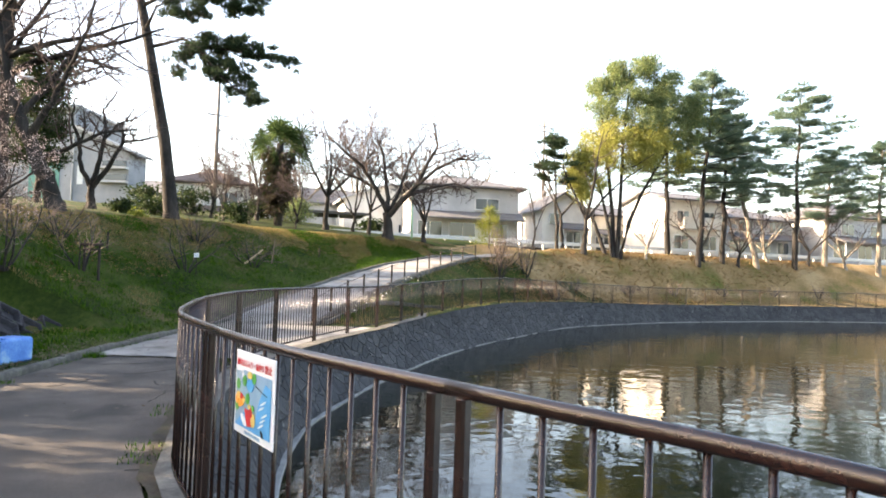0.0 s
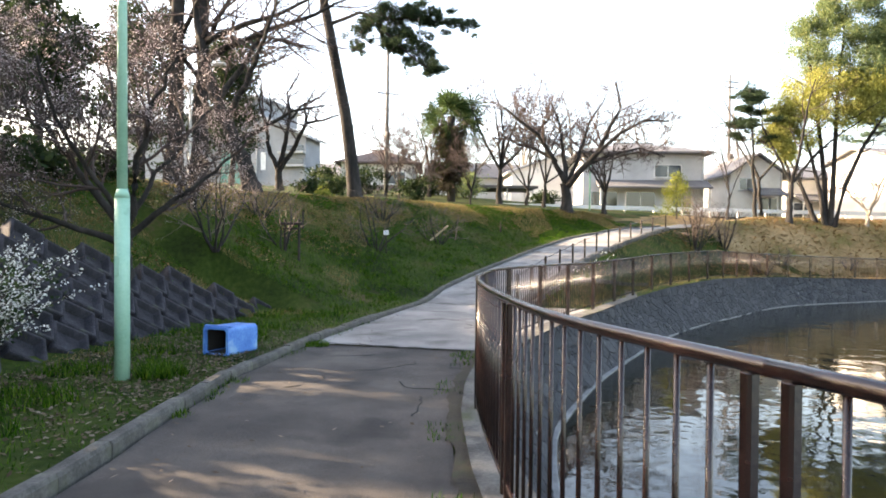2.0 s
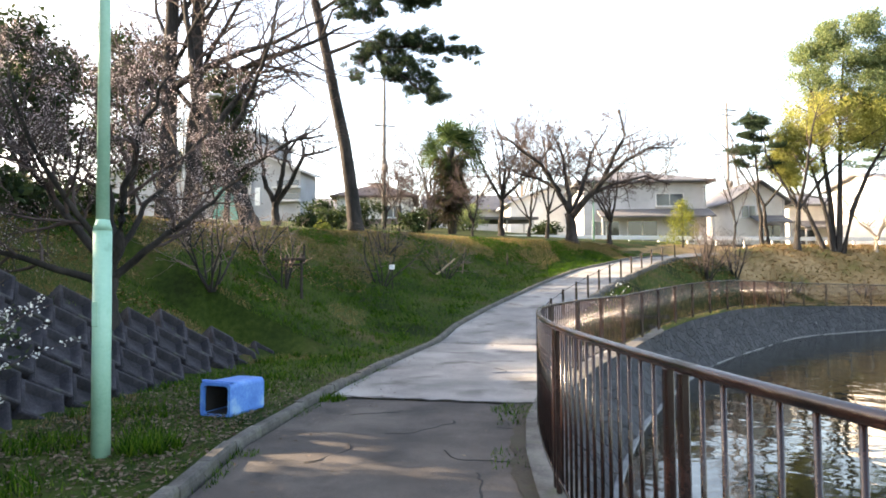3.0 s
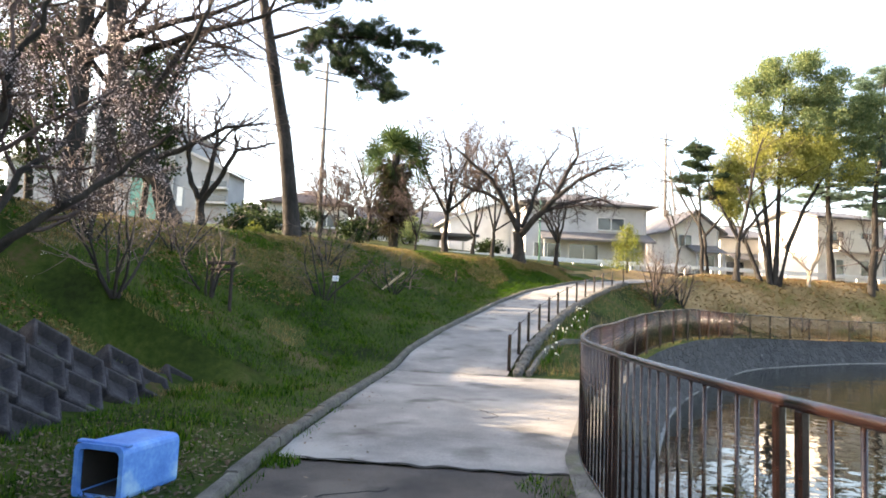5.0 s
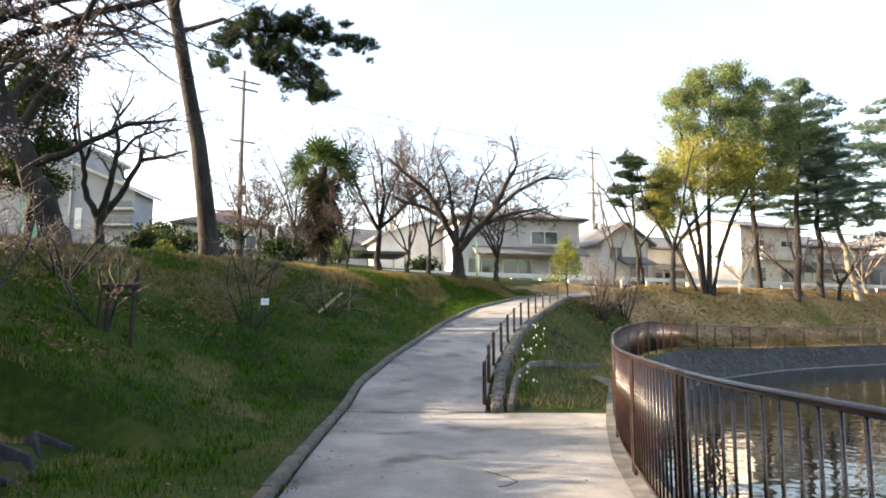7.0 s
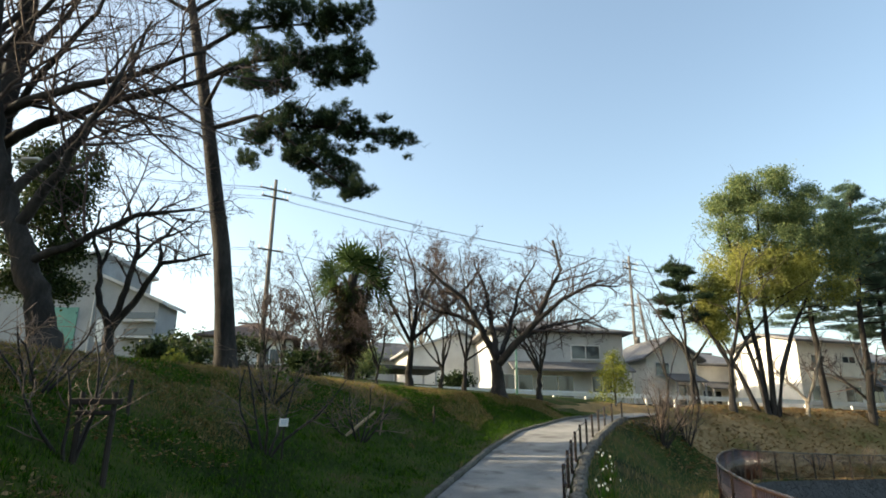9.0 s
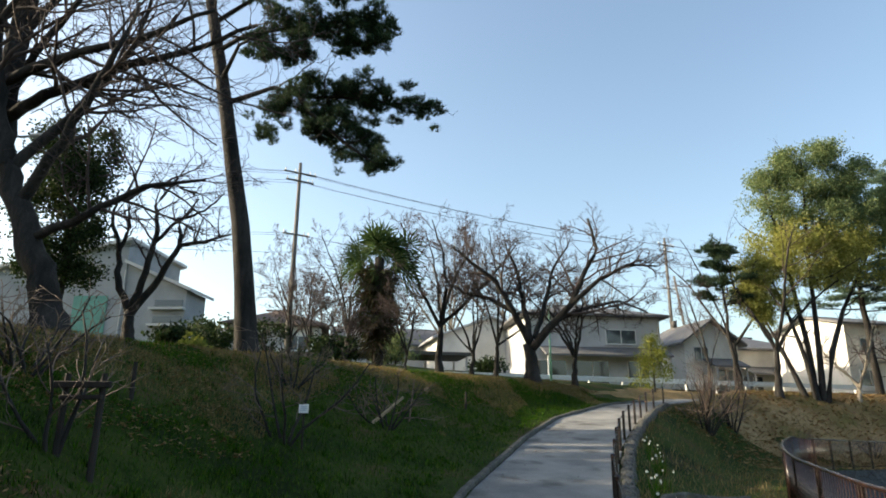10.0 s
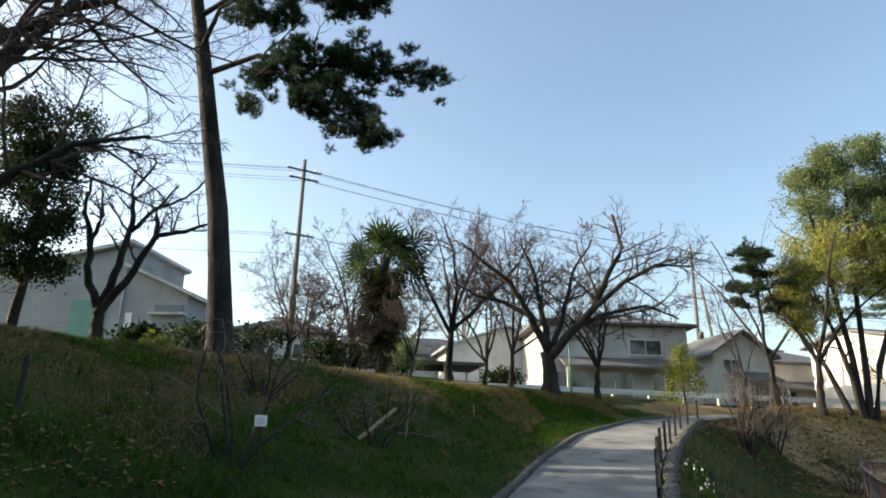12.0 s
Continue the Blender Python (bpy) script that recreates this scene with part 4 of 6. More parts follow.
def leaf_cloud(name, spots, mat, parent, rng, n, size, spread, label="", flat=1.0, aim=None):
    """Many small leaves round the spots."""
    V, F = [], []
    for p in spots:
        for k in range(n):
            c = p + Vector((rng.gauss(0, spread), rng.gauss(0, spread), rng.gauss(0, spread * flat)))
            a = Vector((rng.gauss(0, 1), rng.gauss(0, 1), rng.gauss(0, 0.8))).normalized()
            if aim:
                a = (a * 0.5 + Vector(aim)).normalized()
            b = a.orthogonal().normalized()
            b = (b * math.cos(k) + a.cross(b) * math.sin(k)) * size * 0.42
            a = a * size * rng.uniform(0.7, 1.3)
            q = len(V)
            V += [c, c + a * 0.5 + b, c + a, c + a * 0.5 - b]
            F.append((q, q + 1, q + 2, q + 3))
    return tagged(link(name, V, F, M[mat], parent, label), kind="stuff")


def needle_pads(name, pads, mat, parent, rng, per, length, label=""):
    """Pine foliage: tufts of needles gathered in flat pads (centre, half width, half height)."""
    V, F = [], []
    for c, w, h in pads:
        n = int(per * w * w * 4)
        for k in range(n):
            a = rng.uniform(0, 2 * math.pi)
            f = math.sqrt(rng.random())
            lump = 0.75 + 0.35 * math.sin(a * 3 + c[0] * 5)
            o = Vector(c) + Vector((math.cos(a) * w * f * lump, math.sin(a) * w * f * lump, rng.uniform(-0.6, 1) * h * (1.1 - f * f)))
            d = Vector((math.cos(a) * 0.6, math.sin(a) * 0.6, 0.7)).normalized()
            for j in range(13):
                e = (d + Vector((rng.gauss(0, 0.6), rng.gauss(0, 0.6), rng.gauss(0, 0.45)))).normalized() * length * rng.uniform(0.7, 1.2)
                s = e.cross(Vector((rng.gauss(0, 1), rng.gauss(0, 1), rng.gauss(0, 1)))).normalized() * length * 0.052
                q = len(V)
                V += [o - s, o + s, o + e]
                F.append((q, q + 1, q + 2))
    return tagged(link(name, V, F, M[mat], parent, label), kind="stuff")


def on_land(x, y, sink=0.05):
    return (x, y, land(x, y, False) - sink)


# tall black pine on the crest of the bank
def build_big_pine():
    rng = random.Random(21)
    base = on_land(-11.6, 27.3)
    t = tree_thing("pine_tree", base, "tall leaning black pine with dark needle pads on the bank", "pine tree")
    z0 = base[2]
    pts = [(-11.6, 27.3, z0 - 0.3), (-11.66, 27.3, z0 + 0.4), (-11.86, 27.3, 5.4), (-12.12, 27.3, 7.1), (-12.5, 27.3, 8.8), (-12.88, 27.3, 10.6), (-13.26, 27.3, 12.3), (-13.72, 27.3, 14.2), (-14.2, 27.3, 16.2), (-14.4, 27.2, 18.0)]
    rad = [0.62, 0.47, 0.4, 0.37, 0.34, 0.31, 0.28, 0.24, 0.18, 0.08]
    off = Vector(base)
    line = [(Vector(p) - off, r * 0.66) for p, r in zip(pts, rad)]
    V, F = tubes([line], 14)
    link("trunk", V, F, M["bark"], t, "", True)
    limbs = [
        [(-12.95, 27.3, 10.9), (-12.2, 27.1, 11.0), (-11.4, 27.0, 11.2), (-10.4, 26.9, 10.8), (-9.3, 26.9, 10.75), (-8.0, 26.8, 10.5), (-6.6, 26.8, 10.3)],
        [(-10.6, 26.9, 10.9), (-10.2, 26.6, 10.2), (-9.6, 26.5, 9.6), (-8.9, 26.5, 9.0), (-8.2, 26.5, 8.5)],
        [(-9.5, 26.9, 10.75), (-9.0, 27.3, 11.4), (-8.4, 27.4, 11.6)],
        [(-13.5, 27.3, 12.6), (-12.4, 27.0, 13.0), (-11.2, 26.9, 13.1), (-10.0, 26.8, 13.2), (-8.6, 26.8, 13.2)],
        [(-13.7, 27.3, 13.6), (-12.4, 27.3, 14.5), (-10.8, 27.2, 14.6), (-9.0, 27.1, 14.5)],
        [(-13.2, 27.3, 11.5), (-12.4, 26.6, 12.4), (-11.6, 26.4, 12.6)],
        [(-14.0, 27.3, 15.2), (-12.6, 27.3, 16.2), (-11.0, 27.3, 16.6)],
        [(-14.0, 27.3, 15.2), (-15.2, 27.5, 16.0), (-16.4, 27.6, 16.4)],
    ]
    ls = []
    for l in limbs:
        ls.append([(Vector(p) - off, 0.085 * (1 - 0.8 * i / (len(l) - 1))) for i, p in enumerate(l)])
    made, last = ramify(ls, rng, 2, (6, 4), 0.28, 0.8, 0.25, 0.05)
    V, F = tubes(ls + made, 6)
    link("branchwork", V, F, M["bark"], t, "", True)
    pads = []
    for x, z, w, h in ((-6.75, 10.35, 0.42, 0.22), (-7.5, 10.5, 0.5, 0.26), (-8.3, 10.65, 0.6, 0.35), (-9.2, 10.9, 0.75, 0.42), (-10.0, 10.9, 0.7, 0.45), (-10.8, 10.7, 0.6, 0.35), (-11.3, 10.3, 0.45, 0.35), (-11.6, 9.8, 0.4, 0.4), (-9.5, 10.1, 0.65, 0.42), (-10.2, 10.2, 0.5, 0.4), (-8.9, 9.5, 0.6, 0.4), (-9.7, 9.5, 0.5, 0.35), (-8.4, 8.9, 0.5, 0.32), (-8.0, 8.5, 0.45, 0.26), (-9.2, 9.0, 0.4, 0.3),
                       (-8.6, 13.2, 0.75, 0.42), (-9.5, 13.1, 0.8, 0.42), (-10.4, 12.9, 0.7, 0.4), (-9.2, 12.5, 0.6, 0.32), (-11.2, 13.2, 0.6, 0.4), (-11.9, 12.7, 0.5, 0.35), (-11.5, 12.1, 0.5, 0.3), (-10.6, 12.2, 0.55, 0.3), (-8.3, 12.4, 0.4, 0.25),
                       (-8.6, 14.5, 0.8, 0.4), (-9.8, 14.6, 0.8, 0.45), (-11.0, 14.7, 0.8, 0.4), (-12.2, 14.4, 0.6, 0.35), (-11.2, 16.6, 1.0, 0.5), (-12.6, 16.7, 0.9, 0.5), (-14.4, 18.0, 1.0, 0.6), (-16.2, 16.5, 0.9, 0.5), (-13.4, 17.4, 0.9, 0.5)):
        pads.append((Vector((x, 26.9 + rng.uniform(-0.35, 0.35), z)) - off, w * 0.95, h * 1.0))
        for _ in range(6):
            pads.append((Vector((x + rng.uniform(-1, 1) * w, 26.9 + rng.gauss(0, 0.4), z + rng.uniform(-1.1, 0.9) * h)) - off, w * rng.uniform(0.3, 0.5), h * 0.6))
    needle_pads("needle_crown", pads, "needle", t, rng, 190, 0.16, "dark green needle pads")


build_big_pine()


def pine(base, height, lean, seed, label, mat="needle_blue", first=0.35, width=2.2, r=0.16, tiers=9, per=55, name="pine_tree", bark="bark"):
    rng = random.Random(seed)
    t = tree_thing(name, base, label, "pine tree", "pines by the pond")
    line = [(Vector((lean[0] * f * height + rng.gauss(0, 0.06) * (f > 0), lean[1] * f * height, f * height - (0.3 if f == 0 else 0))), r * (1.25 - 1.05 * f)) for f in [i / 10 for i in range(11)]]
    V, F = tubes([line], 9)
    link("trunk", V, F, M[bark], t, "", True)
    ls, pads = [], []
    for i in range(tiers * 5):
        f = first + (0.97 - first) * ((i + rng.random()) / (tiers * 5)) ** 0.9
        g = (f - first) / (1 - first)
        w = width * (1.05 - 0.8 * g ** 1.3) * rng.choice((0.35, 0.6, 0.85, 1.0, 1.25)) * (0.75 + 0.5 * min(1.0, g * 4))
        a = i * 2.4 + rng.uniform(-0.7, 0.7)
        p, rr, _ = point_on(line, f)
        out = Vector((math.cos(a), math.sin(a), 0))
        rise = rng.uniform(-0.12, 0.28)
        br = [(p, 0.045 * (1.2 - g)), (p + out * w * 0.4 + Vector((0, 0, w * rise * 0.2)), 0.03), (p + out * w * 0.75 + Vector((0, 0, w * rise * 0.55)), 0.02), (p + out * w + Vector((0, 0, w * rise + 0.12)), 0.008)]
        ls.append(br)
        for q in (0.45, 0.62, 0.78, 0.9, 1.0):
            c = point_on(br, min(0.999, q))[0]
            side = out.cross(Vector((0, 0, 1))) * rng.gauss(0, 0.24 * w * q)
            pads.append((c + side + Vector((0, 0, 0.1 + rng.gauss(0, 0.08))), rng.uniform(0.34, 0.62) * (0.7 + 0.12 * width), rng.uniform(0.12, 0.24)))
    pads.append((line[-1][0], 0.4, 0.4))
    V, F = tubes(ls, 5)
    link("branchwork", V, F, M[bark], t, "", True)
    needle_pads("needle_crown", pads, mat, t, rng, per, 0.22, "dark blue-green needles")
    return t


# cherry trees and other bare trees on the plateau
def rel(base, pts):
    return [tuple(Vector(p) - Vector(base)) for p in pts]


def build_plateau_trees():
    rng = random.Random(5)
    b = on_land(-3.4, 38.9)
    y = 38.9
    bare_tree(b, rel(b, [(-3.4, y, b[2]), (-3.5, y, 4.6), (-3.5, y, 5.4)]), [
        [0.17, *rel(b, [(-3.5, y, 5.2), (-4.2, y - 0.6, 6.6), (-5.0, y - 1.0, 7.8), (-6.0, y - 1.2, 8.6), (-6.9, y - 1.3, 9.4)])],
        [0.12, *rel(b, [(-4.0, y - 0.5, 6.4), (-5.2, y - 0.2, 7.2), (-6.4, y + 0.3, 7.6), (-7.3, y + 0.5, 8.2)])],
        [0.16, *rel(b, [(-3.5, y, 5.4), (-3.7, y + 0.6, 7.0), (-3.9, y + 1.0, 8.6), (-4.5, y + 1.4, 10.2)])],
        [0.2, *rel(b, [(-3.45, y, 5.0), (-2.6, y - 0.5, 6.0), (-1.8, y - 0.8, 6.8), (-1.2, y - 0.9, 8.0), (-0.6, y - 1.0, 9.2), (-0.9, y - 1.0, 10.6)])],
        [0.12, *rel(b, [(-1.9, y - 0.8, 6.7), (-0.6, y - 1.2, 7.8), (0.6, y - 1.4, 8.4), (1.8, y - 1.5, 8.3)])],
        [0.11, *rel(b, [(-2.4, y - 0.5, 6.2), (-0.9, y + 0.4, 6.9), (0.6, y + 0.9, 7.3), (1.9, y + 1.2, 6.8)])],
        [0.13, *rel(b, [(-3.3, y, 5.5), (-2.7, y + 0.8, 7.2), (-2.3, y + 1.3, 8.8), (-1.4, y + 1.6, 10.4)])],
    ], 31, "spreading bare cherry tree with dark limbs on the lawn", r=0.34, levels=3, per=(13, 10, 7), ratio=0.38, up=0.035, name="cherry_tree", tip=0.007)
    for k, (x, yy, h, ln, n, rr, seed, el) in enumerate([(-7.7, 41.3, 2.3, 5.4, 5, 0.19, 41, 1.05), (-5.0, 42.0, 1.6, 5.6, 4, 0.13, 42, 1.1), (-1.4, 41.2, 1.3, 3.4, 5, 0.15, 43, 0.85), (-12.6, 43.0, 1.6, 5.4, 5, 0.14, 47, 1.0), (-14.6, 40.0, 1.2, 4.2, 5, 0.1, 48, 1.05), (-13.0, 37.6, 0.7, 3.0, 6, 0.08, 474, 0.95), (-11.7, 38.4, 0.6, 2.6, 6, 0.07, 475, 0.8), (-8.9, 38.2, 0.8, 2.6, 5, 0.07, 476, 0.9), (-6.2, 43.2, 1.2, 4.6, 5, 0.12, 477, 1.0)]):
        b = on_land(x, yy)
        r2 = random.Random(seed)
        bare_tree(b, [(0, 0, 0), (0.05, 0, h * 0.5), (0.1, 0, h)], auto_limbs((0.1, 0, h), n, ln, rr * 0.55, r2, el), seed, "bare winter tree with upright branches beside the street", r=rr, levels=3, per=(9, 8, 6), ratio=0.42, group="bare trees by the street", tip=0.008)
    for x, yy, h, ln, seed in [(-8.6, 60.5, 4.0, 9.0, 44), (-3.8, 63.0, 4.5, 8.0, 45), (-14.5, 64.0, 4.0, 7.0, 46), (2.5, 63.5, 4.0, 6.5, 49), (-20.0, 66.0, 4.0, 7.0, 50)]:
        b = (x, yy, 3.9)
        r2 = random.Random(seed)
        bare_tree(b, [(0, 0, 0), (0, 0, h)], auto_limbs((0, 0, h), 6, ln, 0.13, r2, 1.05), seed, "tall pale bare tree behind the street", r=0.25, levels=3, per=(8, 7, 5), ratio=0.42, group="tall bare trees", tip=0.011, bark="palebark")


build_plateau_trees()


def build_left_trees():
    # leaning thick trunk on the crest
    b = on_land(-13.1, 21.6)
    y = 21.6
    bare_tree(b, rel(b, [(-13.1, y, b[2]), (-13.5, y, 4.4), (-14.05, y, 5.4), (-14.6, y, 6.6)]), [
        [0.22, *rel(b, [(-14.6, y, 6.5), (-15.0, y, 7.8), (-15.4, y, 9.4), (-15.7, y, 11.6)])],
        [0.13, *rel(b, [(-14.2, y, 5.7), (-13.2, y - 0.4, 6.8), (-12.4, y - 0.6, 8.2), (-11.9, y - 0.7, 9.6)])],
        [0.1, *rel(b, [(-13.8, y, 5.0), (-12.6, y - 0.3, 5.35), (-11.5, y - 0.3, 5.9), (-10.4, y - 0.2, 6.05)])],
        [0.12, *rel(b, [(-14.5, y, 6.4), (-13.6, y + 0.5, 8.0), (-12.9, y + 0.9, 9.8), (-12.6, y + 1.0, 11.4)])],
    ], 51, "leaning bare tree with a thick trunk on the bank", r=0.3, levels=3, per=(11, 8, 6), ratio=0.48, up=0.03, tip=0.006)
    # twin tall trunks behind
    for x, yy, seed in ((-16.6, 22.2, 52), (-15.9, 22.7, 53)):
        b = on_land(x, yy)
        r2 = random.Random(seed)
        z = b[2]
        bare_tree(b, [(0, 0, 0), (0.0, 0, 3.5), (0.05, 0, 7.0), (0.1, 0, 10.5)], [
            [0.15, (0.05, 0, 4.6), (1.2, -0.3, 5.0), (2.9, -0.6, 5.4), (4.4, -0.7, 5.7), (6.0, -0.8, 6.2)],
            [0.1, (0, 0, 5.0), (1.2, -0.6, 6.2), (2.4, -0.9, 7.6), (3.2, -1.0, 9.2)],
            [0.1, (0, 0, 4.0), (-1.1, -0.6, 5.4), (-2.0, -0.9, 7.0)],
            [0.1, (0.05, 0, 6.6), (0.9, 0.3, 8.4), (1.6, 0.5, 10.6)],
            [0.09, (0.05, 0, 6.0), (-0.8, 0.4, 7.6), (-1.3, 0.6, 9.6)],
            [0.1, (0.1, 0, 8.5), (0.6, 0, 10.5), (0.8, 0, 13.0)],
        ], seed, "tall bare tree with a straight grey trunk on the bank", r=0.3, levels=3, per=(9, 7, 5), ratio=0.5, group="twin bare trees", tip=0.006)
    # crooked small tree before the white building
    b = on_land(-16.6, 30.0)
    y = 30.0
    o = (-16.6, y, b[2])
    bare_tree(b, [(0, 0, 0), (0.05, 0, 0.6), (0.0, 0, 1.1)], [
        [0.13, (0, 0, 1.0), (-0.55, 0, 2.1), (-0.8, 0.2, 3.3), (-1.2, 0.2, 4.3), (-1.1, 0.2, 5.3)],
        [0.08, (-0.75, 0.1, 3.0), (-0.4, 0, 3.9), (-0.5, -0.1, 4.8)],
        [0.13, (0, 0, 1.1), (0.3, 0.1, 2.4), (0.5, 0.1, 3.7), (0.3, 0.2, 4.7), (0.9, 0.2, 5.7)],
        [0.13, (0, 0, 0.9), (0.9, -0.1, 2.2), (1.5, -0.2, 3.2), (2.3, -0.2, 3.3), (3.2, -0.3, 3.5)],
        [0.08, (1.5, -0.2, 3.1), (1.4, -0.2, 4.0), (1.9, -0.1, 4.8)],
        [0.07, (0.45, 0.1, 3.4), (1.2, 0.2, 4.2), (2.0, 0.2, 4.5), (2.6, 0.2, 5.1)],
    ], 55, "crooked pruned bare tree on the grassy plateau", r=0.22, levels=3, per=(8, 6, 4), ratio=0.32, spread=0.9, tip=0.008)
    # dark evergreen
    for x, yy, h, w, seed in ((-18.9, 29.6, 6.9, 1.5, 56), (-20.6, 25.5, 7.2, 1.9, 58)):
        b = on_land(x, yy)
        rng = random.Random(seed)
        t = tree_thing("evergreen_tree", b, "dark broad-leaved evergreen tree on the plateau", "tree", "dark evergreens")
        line = limb((0, 0, -0.2), (0, 0, 1), h * 0.85, 0.16, 0.05, rng, 6, 0.05)
        V, F = tubes([line], 8)
        link("trunk", V, F, M["bark"], t, "", True)
        ls = [l for k, f in enumerate((0.25, 0.42, 0.58, 0.72, 0.86)) for l in auto_limbs((0, 0, h * f), 5, w * (1.15 - 0.5 * f) * rng.uniform(0.8, 1.15), 0.05, rng, 0.4, k * 0.6)]
        mains = [[(Vector(p), l[0] * (1 - 0.25 * i)) for i, p in enumerate(l[1:])] for l in ls]
        made, last = ramify(mains, rng, 2, (6, 4), 0.45, 0.8)
        V, F = tubes(mains + made, 4)
        link("branchwork", V, F, M["bark"], t, "", True)
        leaf_cloud("crown", [l[-1][0] for l in made], "darkleaf", t, rng, 34, 0.1, 0.2)
    # far tree mass at the west end; unseen ones below y 6 added as shade
    for x, yy, h, seed in ((-25, 16, 3.6, 61), (-27, 22, 6.0, 62), (-22, 11, 4.0, 63), (-16.5, 5.9, 7.5, 64), (-17.5, 0.6, 8.0, 65), (-21.5, 21.0, 5.8, 66), (-15.5, -4.5, 7.5, 67), (-13.6, 2.8, 4.6, 68), (-13.6, 9.2, 2.6, 70)):
        b = on_land(x, yy)
        rng = random.Random(seed)
        t = tree_thing("evergreen_tree", b, "dark evergreen tree behind the bank, some unseen and added for shade", "tree", "trees behind the bank")
        line = limb((0, 0, -0.2), (0, 0, 1), h * 0.9, 0.2, 0.05, rng, 6, 0.05)
        V, F = tubes([line], 8)
        link("trunk", V, F, M["bark"], t, "", True)
        ls = auto_limbs((0, 0, h * 0.3), 6, min(2.4, 0.42 * h), 0.07, rng, 0.5) + auto_limbs((0, 0, h * 0.55), 6, min(2.2, 0.38 * h), 0.06, rng, 0.6) + auto_limbs((0, 0, h * 0.75), 5, min(1.8, 0.32 * h), 0.05, rng, 0.8)
        mains = [[(Vector(p), l[0] * (1 - 0.25 * i)) for i, p in enumerate(l[1:])] for l in ls]
        made, last = ramify(mains, rng, 2, (5, 3), 0.45, 0.8)
        V, F = tubes(mains + made, 4)
        link("branchwork", V, F, M["bark"], t, "", True)
        leaf_cloud("crown", [l[-1][0] for l in made], "darkleaf", t, rng, 32, 0.17, 0.28)


build_left_trees()


def build_plum():
    """Blossoming plum above the block wall."""
    rng = random.Random(71)
    b = on_land(-8.85, 10.5)
    t, mains, made, last = bare_tree(b, [(0, 0, 0), (0.05, 0, 0.5), (0.0, 0, 0.95)], [
        [0.075, (0, 0, 0.8), (-0.5, -0.1, 1.4), (-1.2, -0.2, 2.2), (-1.9, -0.2, 3.1)],
        [0.07, (0, 0, 0.9), (-0.3, 0.3, 1.8), (-0.7, 0.5, 2.9), (-0.9, 0.5, 3.9)],
        [0.07, (0, 0, 0.9), (0.3, -0.2, 1.7), (0.7, -0.4, 2.6), (1.2, -0.5, 3.3)],
        [0.06, (0, 0, 0.7), (0.6, 0.1, 1.2), (1.2, 0.2, 1.6), (1.9, 0.3, 2.2)],
        [0.06, (0, 0, 0.6), (-0.8, -0.4, 0.9), (-1.7, -0.7, 1.2), (-2.4, -0.9, 1.9)],
        [0.05, (0, 0, 0.9), (0.1, 0.6, 1.8), (0.5, 1.1, 2.7), (0.7, 1.5, 3.3)],
        [0.05, (0, 0, 0.8), (0.1, -0.7, 1.5), (0.0, -1.4, 2.3), (0.2, -1.9, 3.0)],
    ], 72, "plum tree with dark twigs and sparse pale blossom", r=0.1, levels=3, per=(13, 10, 7), ratio=0.46, up=0.06, name="plum_tree", tip=0.0035)
    spots = [point_on(l, rng.uniform(0.3, 0.99))[0] for l in made for _ in range(2)]
    rng.shuffle(spots)
    leaf_cloud("blossom", spots[:9000], "blossom", t, rng, 2, 0.021, 0.022, "pale pink blossom")
    # a second plum west of it closes the view
    b = on_land(-11.3, 8.6)
    t, mains, made, last = bare_tree(b, [(0, 0, 0), (0.05, 0, 0.6), (0.0, 0, 1.1)], auto_limbs((0, 0, 1.1), 6, 2.6, 0.06, random.Random(74), 0.7), 73, "plum tree with pale blossom higher on the bank", r=0.1, levels=3, per=(11, 8, 5), ratio=0.46, up=0.06, name="plum_tree", tip=0.004)
    spots = [point_on(l, rng.uniform(0.3, 0.99))[0] for l in made for _ in range(2)]
    rng.shuffle(spots)
    leaf_cloud("blossom", spots[:7000], "blossom", t, rng, 2, 0.022, 0.022, "pale pink blossom")


build_plum()


def shrub(base, h, w, seed, label, n=7, r=0.028, levels=2, per=(5, 4), name="bare_shrub", leaf=None, count=400, size=0.03, group="", el=1.1):
    rng = random.Random(seed)
    t = tree_thing(name, base, label, "shrub", group)
    ls = []
    for i in range(n):
        a = 2 * math.pi * i / n + rng.uniform(-0.4, 0.4)
        d = Vector((math.cos(a) * w, math.sin(a) * w, h * rng.uniform(0.7, 1.0)))
        ls.append(limb((math.cos(a) * 0.05, math.sin(a) * 0.05, -0.08), d, d.length, r, r * 0.35, rng, 5, 0.13, 0.05))
    made, last = ramify(ls, rng, levels, per, 0.5, 0.75, 0.25, 0.05, tip=0.005)
    V, F = tubes(ls, 5)
    link("stem_clump", V, F, M["bark"], t, "", True)
    V, F = tubes(made, 3)
    tagged(link("twig_crown", V, F, M["shrubtwig"], t, "", True), kind="stuff")
    if leaf:
        spots = [point_on(l, rng.uniform(0.2, 0.99))[0] for l in made for _ in range(3)]
        rng.shuffle(spots)
        leaf_cloud("foliage" if "flower" not in leaf and leaf != "blossom" else "blossom", spots[:count], leaf, t, rng, 3, size, 0.04)
    return t


